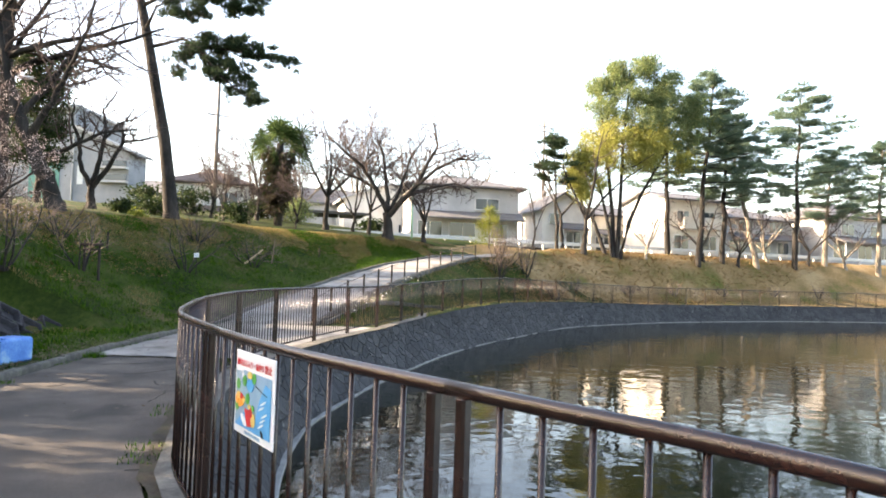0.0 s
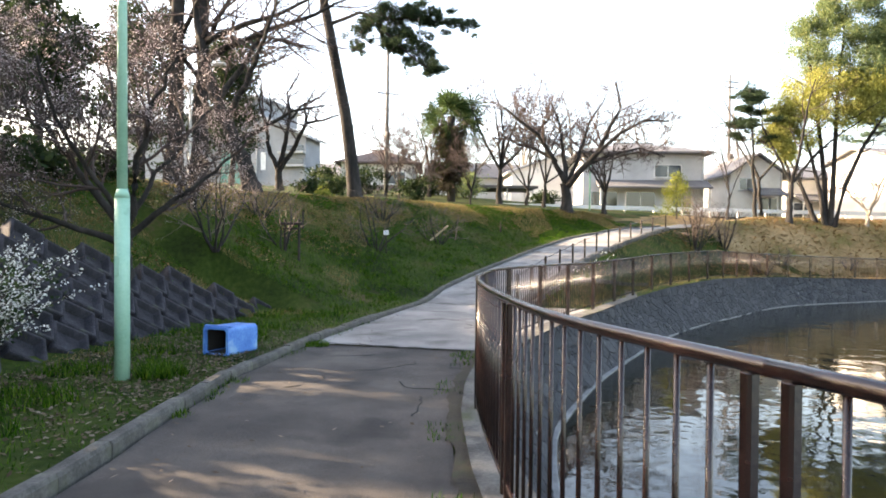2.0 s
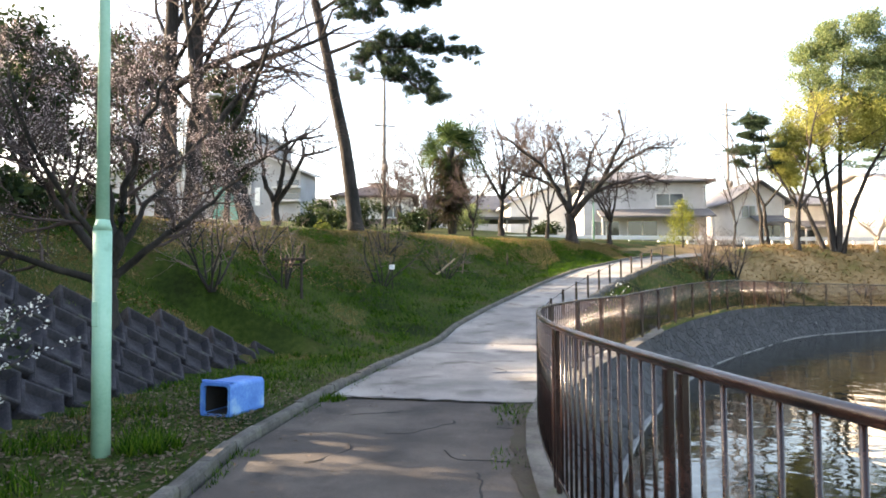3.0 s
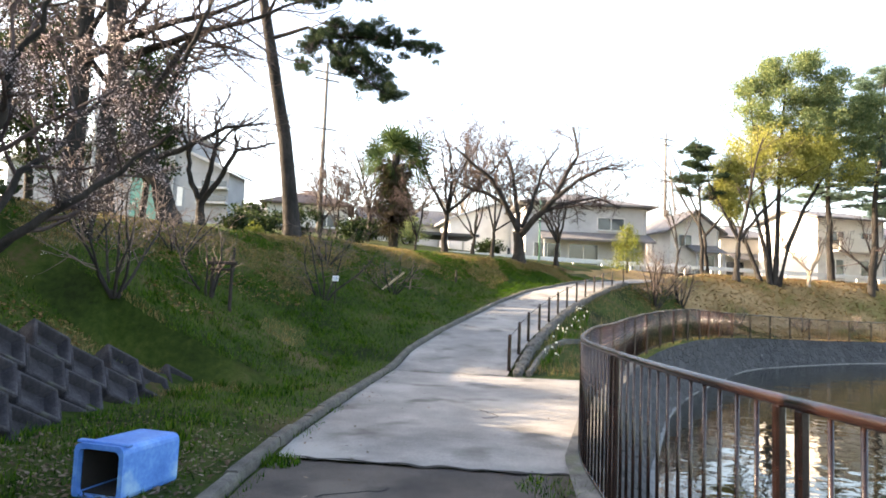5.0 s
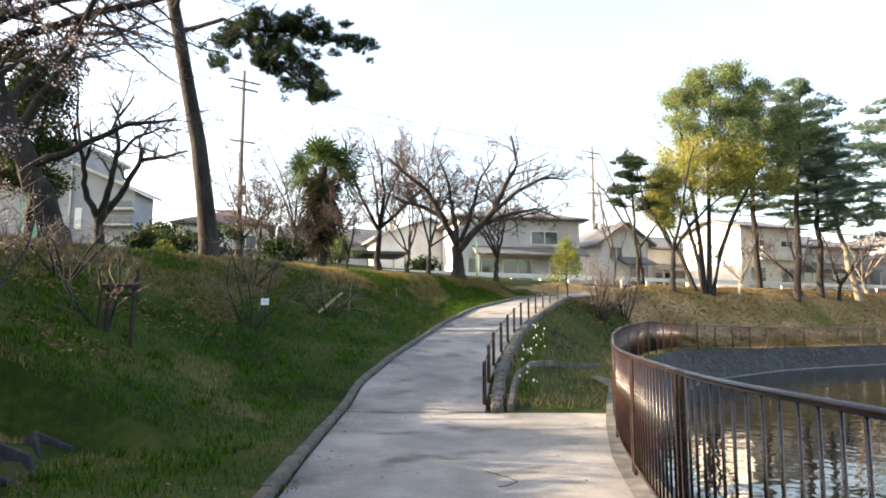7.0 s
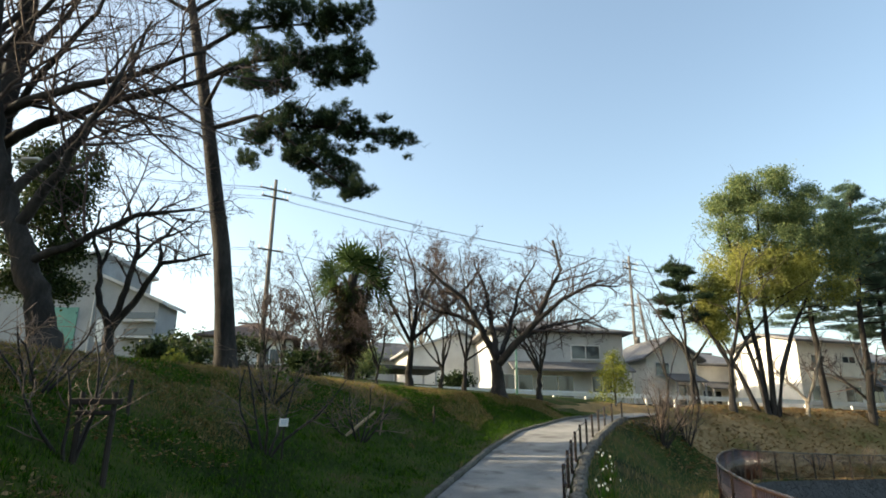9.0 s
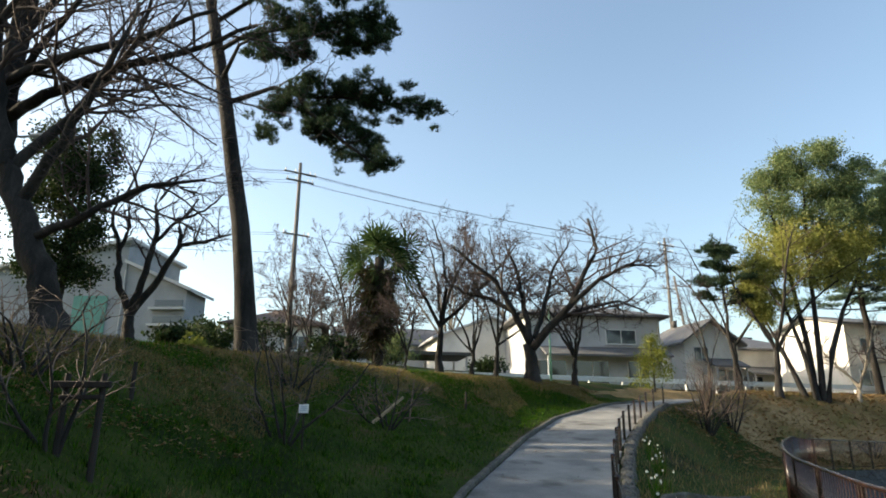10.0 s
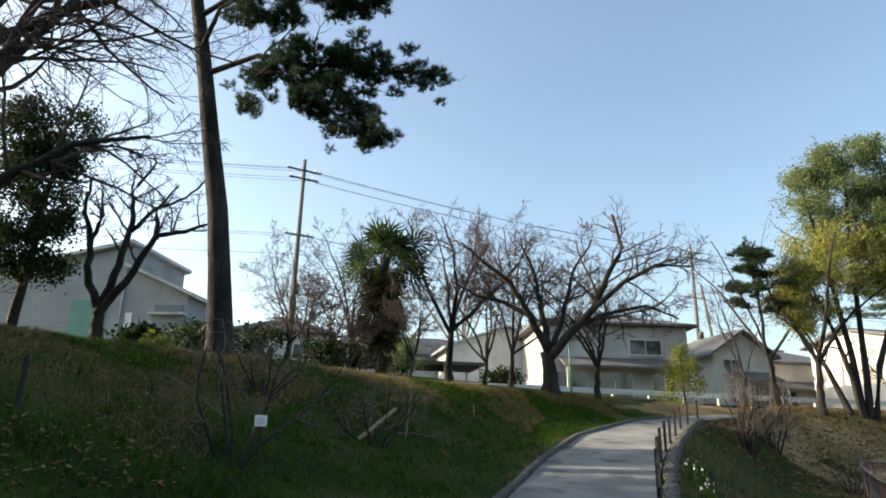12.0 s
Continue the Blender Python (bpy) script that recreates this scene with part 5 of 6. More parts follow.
def build_shrubs():
    shrub(on_land(-9.8, 14.4), 1.95, 0.85, 81, "bare multi-stemmed shrub with reddish buds on the bank", leaf="blossom", count=160, size=0.022, per=(6, 4))
    shrub(on_land(-11.3, 15.8), 1.7, 0.6, 82, "bare brown shrub near the top of the bank", per=(6, 4), group="bank shrubs")
    shrub(on_land(-11.0, 18.4), 1.1, 0.7, 83, "bare brown shrub near the top of the bank", per=(6, 4), group="bank shrubs")
    shrub(on_land(-9.6, 17.1), 1.6, 0.45, 84, "thin bare sapling tied to a stake frame", n=4, per=(5, 3))
    shrub(on_land(-8.6, 21.6), 2.0, 0.95, 85, "low bare sapling with pale forked branches", n=5, r=0.03, per=(6, 4))
    shrub(on_land(-7.5, 25.4), 1.3, 0.9, 86, "tangle of bare pale twigs on the bank", n=7, per=(6, 4))
    shrub(on_land(-9.6, 25.0), 1.2, 0.8, 87, "tangle of bare pale twigs on the bank", n=7, per=(6, 4))
    shrub((3.25, 37.4, land(3.25, 37.4, False) - 0.1), 2.9, 0.85, 88, "bare rounded shrub on the lawn by the pond", n=11, r=0.04, per=(8, 6), group="lawn shrubs", el=0.8)
    shrub((5.1, 40.0, land(5.1, 40.0, False) - 0.1), 2.3, 0.8, 89, "bare rounded shrub on the lawn by the pond", n=7, r=0.04, per=(7, 5), group="lawn shrubs")
    for i, (x, y) in enumerate([(8.2, 41.0), (12.5, 43.6), (16.5, 46.2), (21.0, 48.6), (26, 51.0), (6.5, 37.6), (30.5, 52.6)]):
        shrub((x, y, land(x, y, False) - 0.1), 1.0, 0.6, 200 + i, "small bare bush on the lawn beside the pond", n=6, per=(6, 3), group="small lawn bushes")
    # yellow-green conical shrub
    rng = random.Random(91)
    b = on_land(3.1, 45.0)
    t = tree_thing("conifer_shrub", b, "yellow-green conical garden conifer beside the street", "shrub")
    line = limb((0, 0, -0.1), (0, 0, 1), 2.9, 0.06, 0.01, rng, 5, 0.03)
    V, F = tubes([line], 6)
    link("trunk", V, F, M["bark"], t, "", True)
    spots = []
    for i in range(520):
        f = rng.random() ** 0.8
        a = rng.uniform(0, 6.28)
        w = 1.15 * (1 - f) ** 0.6 * math.sqrt(rng.random()) + 0.1
        q = Vector((math.cos(a) * w, math.sin(a) * w, 0.3 + f * 2.5 + 0.35 * noise.noise((math.cos(a) * 2, math.sin(a) * 2, 1))))
        if noise.noise(q * 1.5) > 0.0:
            spots.append(q)
    leaf_cloud("crown", spots, "conifer", t, rng, 12, 0.09, 0.15, aim=(0, 0, 0.5))
    # white-flowering bush at the start of the path
    rng = random.Random(92)
    b = on_land(-6.95, 5.95)
    t = tree_thing("flowering_bush", b, "arching bush covered with white spring blossom", "shrub")
    ls = []
    for i in range(90):
        a = rng.uniform(0, 6.28)
        d = Vector((math.cos(a) * 0.38, math.sin(a) * 0.38, 1.0))
        ls.append(limb((math.cos(a) * 0.08, math.sin(a) * 0.08, 0), d, rng.uniform(1.05, 1.75), 0.008, 0.002, rng, 9, 0.07, -0.09))
    V, F = tubes(ls, 3)
    link("stem_clump", V, F, M["twig"], t)
    spots = [point_on(l, rng.uniform(0.35, 0.99))[0] for l in ls for _ in range(44)]
    leaf_cloud("blossom", spots, "white_flower", t, rng, 2, 0.022, 0.016, "white blossom")
    spots = [point_on(l, rng.uniform(0.1, 0.9))[0] for l in ls for _ in range(16)]
    leaf_cloud("foliage", spots, "darkleaf", t, rng, 3, 0.045, 0.05)
    # low dark evergreen mounds; those below y 15 are added to shade the path
    for i, (x, y, w, h) in enumerate([(-16.0, 40.5, 1.5, 1.6), (-18.6, 40.0, 1.3, 1.4), (-15.3, 33.5, 0.9, 0.9), (-10.6, 45.4, 1.3, 1.6), (-5.5, 47.5, 0.9, 0.7), (-13.2, 45.2, 1.0, 1.2), (-14.4, 28.6, 0.5, 0.4), (-12.6, 26.4, 0.3, 0.22), (-11.9, 36.6, 0.8, 1.0), (-13.6, -2.2, 1.4, 1.7), (-13.3, 0.4, 1.3, 1.6), (-12.9, 3.0, 1.1, 1.5), (-12.8, 4.6, 0.8, 1.4), (-12.9, 7.0, 1.0, 1.4), (-13.4, 11.9, 0.9, 0.7), (-13.4, 13.3, 0.9, 0.55), (-13.3, 14.9, 0.9, 0.5)]):
        rng = random.Random(300 + i)
        t = tree_thing("evergreen_bush", on_land(x, y), "low yellow-green bush on the plateau" if i in (3, 7) else "low dark green evergreen bush on the plateau, some added to shade the path", "shrub", "evergreen bushes")
        ls = [limb((0, 0, -0.1), (math.cos(a) * w, math.sin(a) * w, h), math.hypot(w, h) * 0.8, 0.03, 0.008, rng, 4, 0.15) for a in [rng.uniform(0, 6.28) for _ in range(9)]]
        V, F = tubes(ls, 4)
        link("stem_clump", V, F, M["bark"], t)
        spots = [Vector((rng.gauss(0, w * 0.42), rng.gauss(0, w * 0.42), h * rng.uniform(0.15, 1.05))) for _ in range(int(60 + 200 * min(1.0, w)))]
        spots = [q for q in spots if noise.noise(q * 1.6 / max(0.5, w) + Vector((i, 0, 0))) > -0.12]
        leaf_cloud("foliage", spots, "green" if i == 3 else "conifer" if i == 7 else "darkleaf", t, rng, 9, 0.15, 0.12)


build_shrubs()


def build_palm():
    rng = random.Random(95)
    b = on_land(-10.4, 40.0)
    t = tree_thing("windmill_palm", b, "shaggy windmill palm with green crown and hanging dead fronds", "palm tree")
    line = limb((0, 0, -0.2), (0, 0, 1), 5.4, 0.26, 0.22, rng, 8, 0.02)
    V, F = tubes([line], 10)
    link("trunk", V, F, M["bark"], t, "fibrous brown trunk", True)
    top = line[-1][0]
    def fans(n, lo, hi, size, mat, name, drop):
        V, F = [], []
        for i in range(n):
            a = rng.uniform(0, 6.28)
            el = rng.uniform(lo, hi)
            d = Vector((math.cos(a) * math.cos(el), math.sin(a) * math.cos(el), math.sin(el)))
            o = top + Vector((0, 0, rng.uniform(-drop, 0.1)))
            c = o + d * size * rng.uniform(0.4, 1.0)
            side = d.cross(Vector((0, 0, 1))).normalized()
            roll = rng.uniform(-1.3, 1.3)
            side = (side * math.cos(roll) + side.cross(d) * math.sin(roll)).normalized()
            nrm = side.cross(d)
            q = len(V)
            V += [o - side * 0.015, o + side * 0.015, c + side * 0.015, c - side * 0.015]
            F.append((q, q + 1, q + 2, q + 3))
            for k in range(11):
                g = -1.5 + 3.0 * k / 10
                e = (d * math.cos(g) + side * math.sin(g)).normalized()
                tipp = c + e * size * 0.75 * rng.uniform(0.8, 1.1) - Vector((0, 0, 0.1 * size)) + nrm * 0.06
                w = e.cross(nrm) * 0.05
                q = len(V)
                V += [c, c + (tipp - c) * 0.5 + w + Vector((0, 0, 0.08)), tipp, c + (tipp - c) * 0.5 - w + Vector((0, 0, 0.08))]
                F.append((q, q + 1, q + 2, q + 3))
        link(name, V, F, M[mat], t, "green fan fronds" if mat == "palm" else "brown dead fronds")
    fans(64, -0.5, 1.3, 1.5, "palm", "frond_crown", 0.9)
    fans(95, -1.45, -0.55, 1.15, "deadpalm", "dead_frond_skirt", 3.2)


build_palm()


def build_pond_trees():
    """The group north of the pond."""
    rng = random.Random(101)
    b = on_land(12.6, 48.3)
    # multi-stemmed tree with a golden lower and greener upper crown
    t = tree_thing("golden_tree", b, "tall multi-stemmed evergreen with yellow-green lower crown", "tree")
    trunks = [[(0, 0, -0.3), (-0.3, 0, 2.0), (-0.9, 0, 4.5), (-1.6, 0.2, 7.0)], [(0.3, 0.1, -0.3), (0.4, 0, 2.2), (0.5, 0, 5.0), (0.6, 0, 8.5), (0.9, 0, 12.0), (1.0, 0, 14.2)], [(0.1, 0.3, -0.3), (0.0, 0.3, 3), (-0.4, 0.4, 7), (-0.9, 0.4, 10.5), (-1.3, 0.4, 13.0)], [(0.5, 0, -0.2), (1.2, 0.2, 2.6), (2.2, 0.3, 5.0), (3.6, 0.4, 7.4), (5.0, 0.4, 9.8)], [(-0.4, 0.2, -0.2), (-1.3, 0.3, 2.4), (-2.1, 0.3, 4.4)]]
    lines = []
    for k in trunks:
        lines.append([(Vector(p), 0.2 * (1 - 0.8 * i / (len(k) - 1))) for i, p in enumerate(k)])
    made, last = ramify(lines, rng, 2, (9, 4), 0.24, 0.8, 0.45, 0.06)
    V, F = tubes(lines, 8)
    link("trunk", V, F, M["bark"], t, "", True)
    V, F = tubes(made, 4)
    link("branchwork", V, F, M["bark"], t, "", True)
    gold, green = [], []
    for cx, cz, w, h, n, lst in ((-2.9, 5.9, 0.7, 1.1, 70, gold), (-2.5, 7.0, 0.8, 0.9, 60, gold), (3.6, 7.6, 1.1, 0.9, 80, gold), (4.6, 10.6, 1.1, 0.9, 110, green), (4.2, 11.6, 0.9, 0.8, 80, green), (2.9, 13.4, 0.8, 0.8, 70, green), (1.5, 14.7, 0.9, 0.5, 90, green), (0.0, 14.2, 0.7, 0.6, 60, green), (-1.9, 6.4, 1.0, 1.5, 110, gold), (-0.6, 7.8, 1.5, 1.5, 190, gold), (0.9, 7.6, 1.4, 1.6, 170, gold), (2.4, 8.0, 1.3, 1.1, 110, gold), (-1.4, 5.2, 0.8, 1.0, 60, gold), (3.7, 9.4, 1.2, 1.0, 100, green), (1.6, 10.2, 1.9, 1.1, 190, green), (-0.2, 10.2, 1.2, 0.9, 80, green), (-1.4, 12.4, 0.7, 1.0, 70, green), (-0.2, 13.4, 1.1, 0.9, 110, green), (1.2, 13.9, 1.2, 0.9, 130, green), (2.4, 12.8, 1.0, 0.9, 90, green), (3.2, 11.2, 1.2, 0.9, 110, green), (-0.9, 11.4, 1.3, 1.1, 110, green), (0.4, 12.0, 1.5, 1.2, 150, green), (1.9, 11.9, 1.3, 1.1, 120, green), (0.2, 9.2, 1.6, 0.9, 130, gold), (1.8, 9.0, 1.5, 0.9, 110, gold), (-1.7, 8.8, 0.9, 1.0, 60, gold), (-2.1, 5.0, 0.6, 0.9, 40, gold)):
        cx, w = cx * (1.45 if cx > 0 else 1.1), w * 1.2
        for _ in range(int(n * 1.7)):
            v = Vector((rng.gauss(0, 1), rng.gauss(0, 1), rng.gauss(0, 1)))
            v = v.normalized() * (rng.random() ** 0.4) * rng.uniform(0.85, 1.25)
            q = Vector((cx + v.x * w, v.y * w * 1.1, cz + v.z * h))
            if noise.noise(q * 0.95) > -0.06:
                lst.append(q)
    leaf_cloud("lower_crown", gold, "gold", t, rng, 44, 0.105, 0.22, "yellow-green hanging leaves", aim=(0, 0, -0.7))
    leaf_cloud("upper_crown", green, "green", t, rng, 44, 0.105, 0.18, "mid green leaves")
    pine(on_land(8.4, 48.2), 8.6, (-0.05, 0), 111, "small pine with dark needle pads by the street", "needle", 0.55, 1.4, 0.11, 3, 60)
    for i, (x, y, h, lean, w) in enumerate([(20.0, 51.0, 15.6, (0.07, 0), 3.3), (25.9, 53.5, 12.2, (-0.22, 0), 3.0), (29.8, 55.0, 15.2, (0.03, 0), 3.9), (33.5, 57.0, 9.5, (0.06, 0), 2.6), (22.6, 52.6, 12.6, (0.03, 0.02), 2.6), (38.6, 57.5, 12.0, (0.03, 0), 3.2), (18.0, 52.0, 13.2, (-0.03, 0.0), 2.4)]):
        pine(on_land(x, y), h, lean, 120 + i, "tall red pine with dark blue-green needles near the pond", "needle_blue", 0.38, w * 1.12, 0.2, 10, 30, bark="palebark" if i % 2 else "bark")
    for i, (x, y, h, ln, n, rr, el) in enumerate([(10.2, 47.4, 2.6, 6.4, 4, 0.2, 1.2), (9.0, 49.4, 3.0, 7.0, 3, 0.16, 1.25), (15.4, 49.6, 0.9, 4.2, 4, 0.15, 0.7), (20.8, 51.9, 1.0, 4.4, 4, 0.16, 0.75), (24.0, 52.8, 1.2, 4.2, 5, 0.15, 0.75), (27.4, 55.0, 1.0, 4.0, 5, 0.14, 0.8), (31.6, 56.2, 1.2, 4.4, 5, 0.15, 0.8), (35.5, 57.2, 1.0, 4.2, 5, 0.15, 0.8), (6.4, 46.9, 1.6, 4.6, 4, 0.09, 1.15)]):
        b = on_land(x, y)
        r2 = random.Random(140 + i)
        bare_tree(b, [(0, 0, 0), (0.08 * (-1) ** i, 0, h * 0.5), (0.15 * (-1) ** i, 0, h)], auto_limbs((0.15 * (-1) ** i, 0, h), n, ln, rr * 0.6, r2, el), 150 + i, "bare tree with leaning limbs on the lawn by the pond", r=rr, levels=3, per=(7, 5, 4), ratio=0.42, group="bare trees by the pond", tip=0.008, bark="palebark" if i in (2, 5, 7) else "bark")


build_pond_trees()


# ---- houses beyond the street ----
def window(parent, x, z, w, h, y, bars=1):
    win = part("window", box(w + 0.14, 0.08, h + 0.14, 0.01, (x, y, z - 0.07)), M["metal"], parent)
    part("pane", box(w, 0.06, h, 0, (x, y - 0.025, z)), M["glass"], win)
    for i in range(1, bars + 1):
        part("mullion", box(0.05, 0.03, h, 0, (x - w / 2 + w * i / (bars + 1), y - 0.062, z)), M["metal"], win)
    part("sill", box(w + 0.24, 0.16, 0.05, 0.01, (x, y - 0.05, z - 0.12)), M["greywall"], win)


def gable(w, d, eave, rise, over=0.5, thick=0.16, axis="x"):
    """A pitched roof slab over a w by d plan; the ridge runs along the axis."""
    a, b = (w / 2 + over, d / 2 + over)
    if axis == "x":
        pr = [(-b, eave - over * rise / (d / 2)), (0, eave + rise), (b, eave - over * rise / (d / 2))]
        V = [(x, y, z + t) for x in (-a, a) for t in (0, thick) for y, z in pr]
    else:
        pr = [(-a, eave - over * rise / (w / 2)), (0, eave + rise), (a, eave - over * rise / (w / 2))]
        V = [(x, y, z + t) for y in (-b, b) for t in (0, thick) for x, z in pr]
    F = [(0, 1, 7, 6), (1, 2, 8, 7), (3, 9, 10, 4), (4, 10, 11, 5), (0, 6, 9, 3), (2, 5, 11, 8), (0, 3, 4, 1), (1, 4, 5, 2), (6, 7, 10, 9), (7, 8, 11, 10)]
    return V, F


def hip(w, d, eave, rise, over=0.6, thick=0.14):
    a, b = w / 2 + over, d / 2 + over
    r = max(0.2, a - b)
    V = [(-a, -b, eave), (a, -b, eave), (a, b, eave), (-a, b, eave), (-r, 0, eave + rise), (r, 0, eave + rise), (-a, -b, eave - thick), (a, -b, eave - thick), (a, b, eave - thick), (-a, b, eave - thick)]
    F = [(0, 1, 5, 4), (1, 2, 5), (2, 3, 4, 5), (3, 0, 4), (0, 6, 7, 1), (1, 7, 8, 2), (2, 8, 9, 3), (3, 9, 6, 0), (6, 9, 8, 7)]
    return V, F


def house(x, y, z, rot, w, d, h, roof, rise, wall, roofmat, wins, label, lower=None, balcony=None, axis="x"):
    t = thing("house", pose(x, y, z, 0, 0, rot), label, "house", "houses along the street")
    if axis == "x" or roof == "hip":
        part("wall", box(w, d, h + 0.3, 0.02, (0, 0, -0.3)), M[wall], t)
    else:
        V = [(px, py, pz) for py in (-d / 2, d / 2) for px, pz in ((-w / 2, -0.3), (w / 2, -0.3), (w / 2, h), (0, h + rise - 0.05), (-w / 2, h))]
        F = [(0, 1, 2, 3, 4), (9, 8, 7, 6, 5), (0, 5, 6, 1), (1, 6, 7, 2), (2, 7, 8, 3), (3, 8, 9, 4), (4, 9, 5, 0)]
        link("wall", V, F, M[wall], t)
    if roof == "gable":
        if axis == "x":
            for s in (-1, 1):
                V = [(s * w / 2, -d / 2, h), (s * w / 2, d / 2, h), (s * w / 2, 0, h + rise - 0.05), (s * (w / 2 - 0.15), -d / 2, h), (s * (w / 2 - 0.15), d / 2, h), (s * (w / 2 - 0.15), 0, h + rise - 0.05)]
                link("gable_wall", V, [(0, 1, 2), (5, 4, 3), (0, 3, 4, 1), (1, 4, 5, 2), (2, 5, 3, 0)], M[wall], t)
        V, F = gable(w, d, h, rise, axis=axis)
    else:
        V, F = hip(w, d, h + 0.14, rise)
    r = link("roof", V, F, M[roofmat], t)
    part("ridge", box(max(0.6, w * (0.9 if roof == "gable" else 0.35)), 0.25, 0.14, 0.04, (0, 0, h + rise + 0.05)) if axis == "x" or roof == "hip" else box(0.25, d * 0.95, 0.14, 0.04, (0, 0, h + rise + 0.05)), M[roofmat], r)
    for (wx, wz, ww, wh) in wins:
        window(t, wx, wz, ww, wh, -d / 2 - 0.02)
    if lower:
        lx, lw, lz = lower
        V = [(lx - lw / 2, -d / 2 - 1.5, lz), (lx + lw / 2, -d / 2 - 1.5, lz), (lx + lw / 2, -d / 2, lz + 0.65), (lx - lw / 2, -d / 2, lz + 0.65)]
        V += [(a, b, c - 0.14) for a, b, c in V]
        link("porch_roof", V, [(0, 1, 2, 3), (7, 6, 5, 4), (0, 4, 5, 1), (1, 5, 6, 2), (2, 6, 7, 3), (3, 7, 4, 0)], M[roofmat], t)
        for px in (lx - lw / 2 + 0.2, lx + lw / 2 - 0.2):
            part("porch_post", box(0.12, 0.12, lz + 0.2, 0.01, (px, -d / 2 - 1.35, -0.2)), M["greywall"], t)
    if balcony:
        bx, bw, bz = balcony
        part("balcony", merge(box(bw, 1.1, 0.15, 0.02, (bx, -d / 2 - 0.5, bz)), box(bw, 0.06, 1.0, 0.01, (bx, -d / 2 - 1.02, bz + 0.1))), M["white"], t)
    part("downpipe", rod(0.05, 0.05, h, 8, (w / 2 - 0.2, -d / 2 - 0.07, 0)), M["greywall"], t)
    return t


def build_houses():
    g = 3.95
    house(-23.4, 64.5, 4.4, 14, 7.2, 7, 5.2, "hip", 1.7, "cream", "brownroof", [(-2.2, 0.8, 1.6, 1.4), (1.9, 0.8, 1.6, 1.4), (-2.0, 3.3, 1.6, 1.1), (1.8, 3.3, 1.6, 1.1)], "cream two-storey house with a brown hipped tile roof", lower=(0, 7.4, 2.5))
    house(-6.6, 65.0, g, 17, 8.5, 9, 4.5, "gable", 1.6, "white", "greywall", [(1.8, 1.0, 1.8, 1.3)], "white gabled house with a grey roof", axis="y")
    house(-14.6, 68.0, g, 17, 9, 8, 4.6, "gable", 1.7, "greywall", "roof", [(-2, 1.0, 1.8, 1.3), (2, 1.0, 1.8, 1.3)], "grey house with a dark gable roof")
    house(1.0, 58.6, g, 10, 9.4, 7.5, 5.2, "hip", 1.3, "greywall", "roof", [(-3.0, 0.4, 2.0, 1.8), (-0.2, 0.6, 2.2, 1.6), (3.0, 0.5, 1.4, 1.7), (1.9, 3.4, 2.0, 0.9)], "two-storey grey house with a wide roof and porch", lower=(0.6, 8.6, 2.5))
    house(10.2, 63.0, g, 16, 4.4, 6, 4.2, "gable", 1.5, "white", "roof", [(1.0, 0.6, 1.4, 1.5), (-0.9, 2.8, 1.1, 0.9)], "white two-storey house with a steep dark roof", lower=(0.6, 2.8, 2.3), axis="y")
    house(17.4, 71.5, g, 18, 7, 7, 4.4, "hip", 1.5, "cream", "roof", [(-2, 0.7, 1.8, 1.5), (2, 3.2, 1.6, 1.1)], "cream house with a grey hipped roof", lower=(0, 6, 2.4))
    house(22.5, 64.2, g, 18, 6.4, 7, 5.5, "gable", 0.9, "white", "roof", [(-1.6, 0.7, 1.5, 1.4), (1.6, 0.7, 1.5, 1.4), (-1.4, 3.4, 1.2, 1.0), (1.6, 3.4, 1.2, 1.0)], "bright white boxy two-storey house", balcony=(0.2, 4.6, 2.7))
    house(31.5, 70.5, g, 18, 8.5, 7.5, 4.4, "hip", 1.5, "greywall", "roof", [(-3, 0.7, 1.8, 1.5), (0.4, 0.7, 1.8, 1.5), (3, 0.7, 1.4, 1.5), (-2, 3.2, 1.6, 1.1), (2, 3.2, 1.6, 1.1)], "grey two-storey house with a dark hipped roof", lower=(0, 8, 2.4))
    house(42.5, 71.5, g, 18, 10, 8, 5.0, "hip", 1.8, "greywall", "roof", [(-3, 0.7, 1.8, 1.5), (0.4, 0.7, 1.8, 1.5), (3, 0.7, 1.4, 1.5), (-2, 3.2, 1.6, 1.1), (2, 3.2, 1.6, 1.1)], "grey two-storey house with a dark hipped roof", lower=(0, 8, 2.4))
    house(53.0, 73.5, g, 18, 8, 8, 4.6, "gable", 1.6, "white", "brownroof", [(-2, 0.7, 1.8, 1.5), (2, 0.7, 1.8, 1.5), (0, 3.2, 1.6, 1.0)], "white house with a brown gable roof", axis="y")
    house(-34.0, 74.0, 5.0, 14, 12, 8, 4.5, "hip", 1.8, "greywall", "roof", [(-3, 0.9, 1.8, 1.4), (2, 0.9, 1.8, 1.4)], "grey house with a dark roof behind the hall")


build_houses()


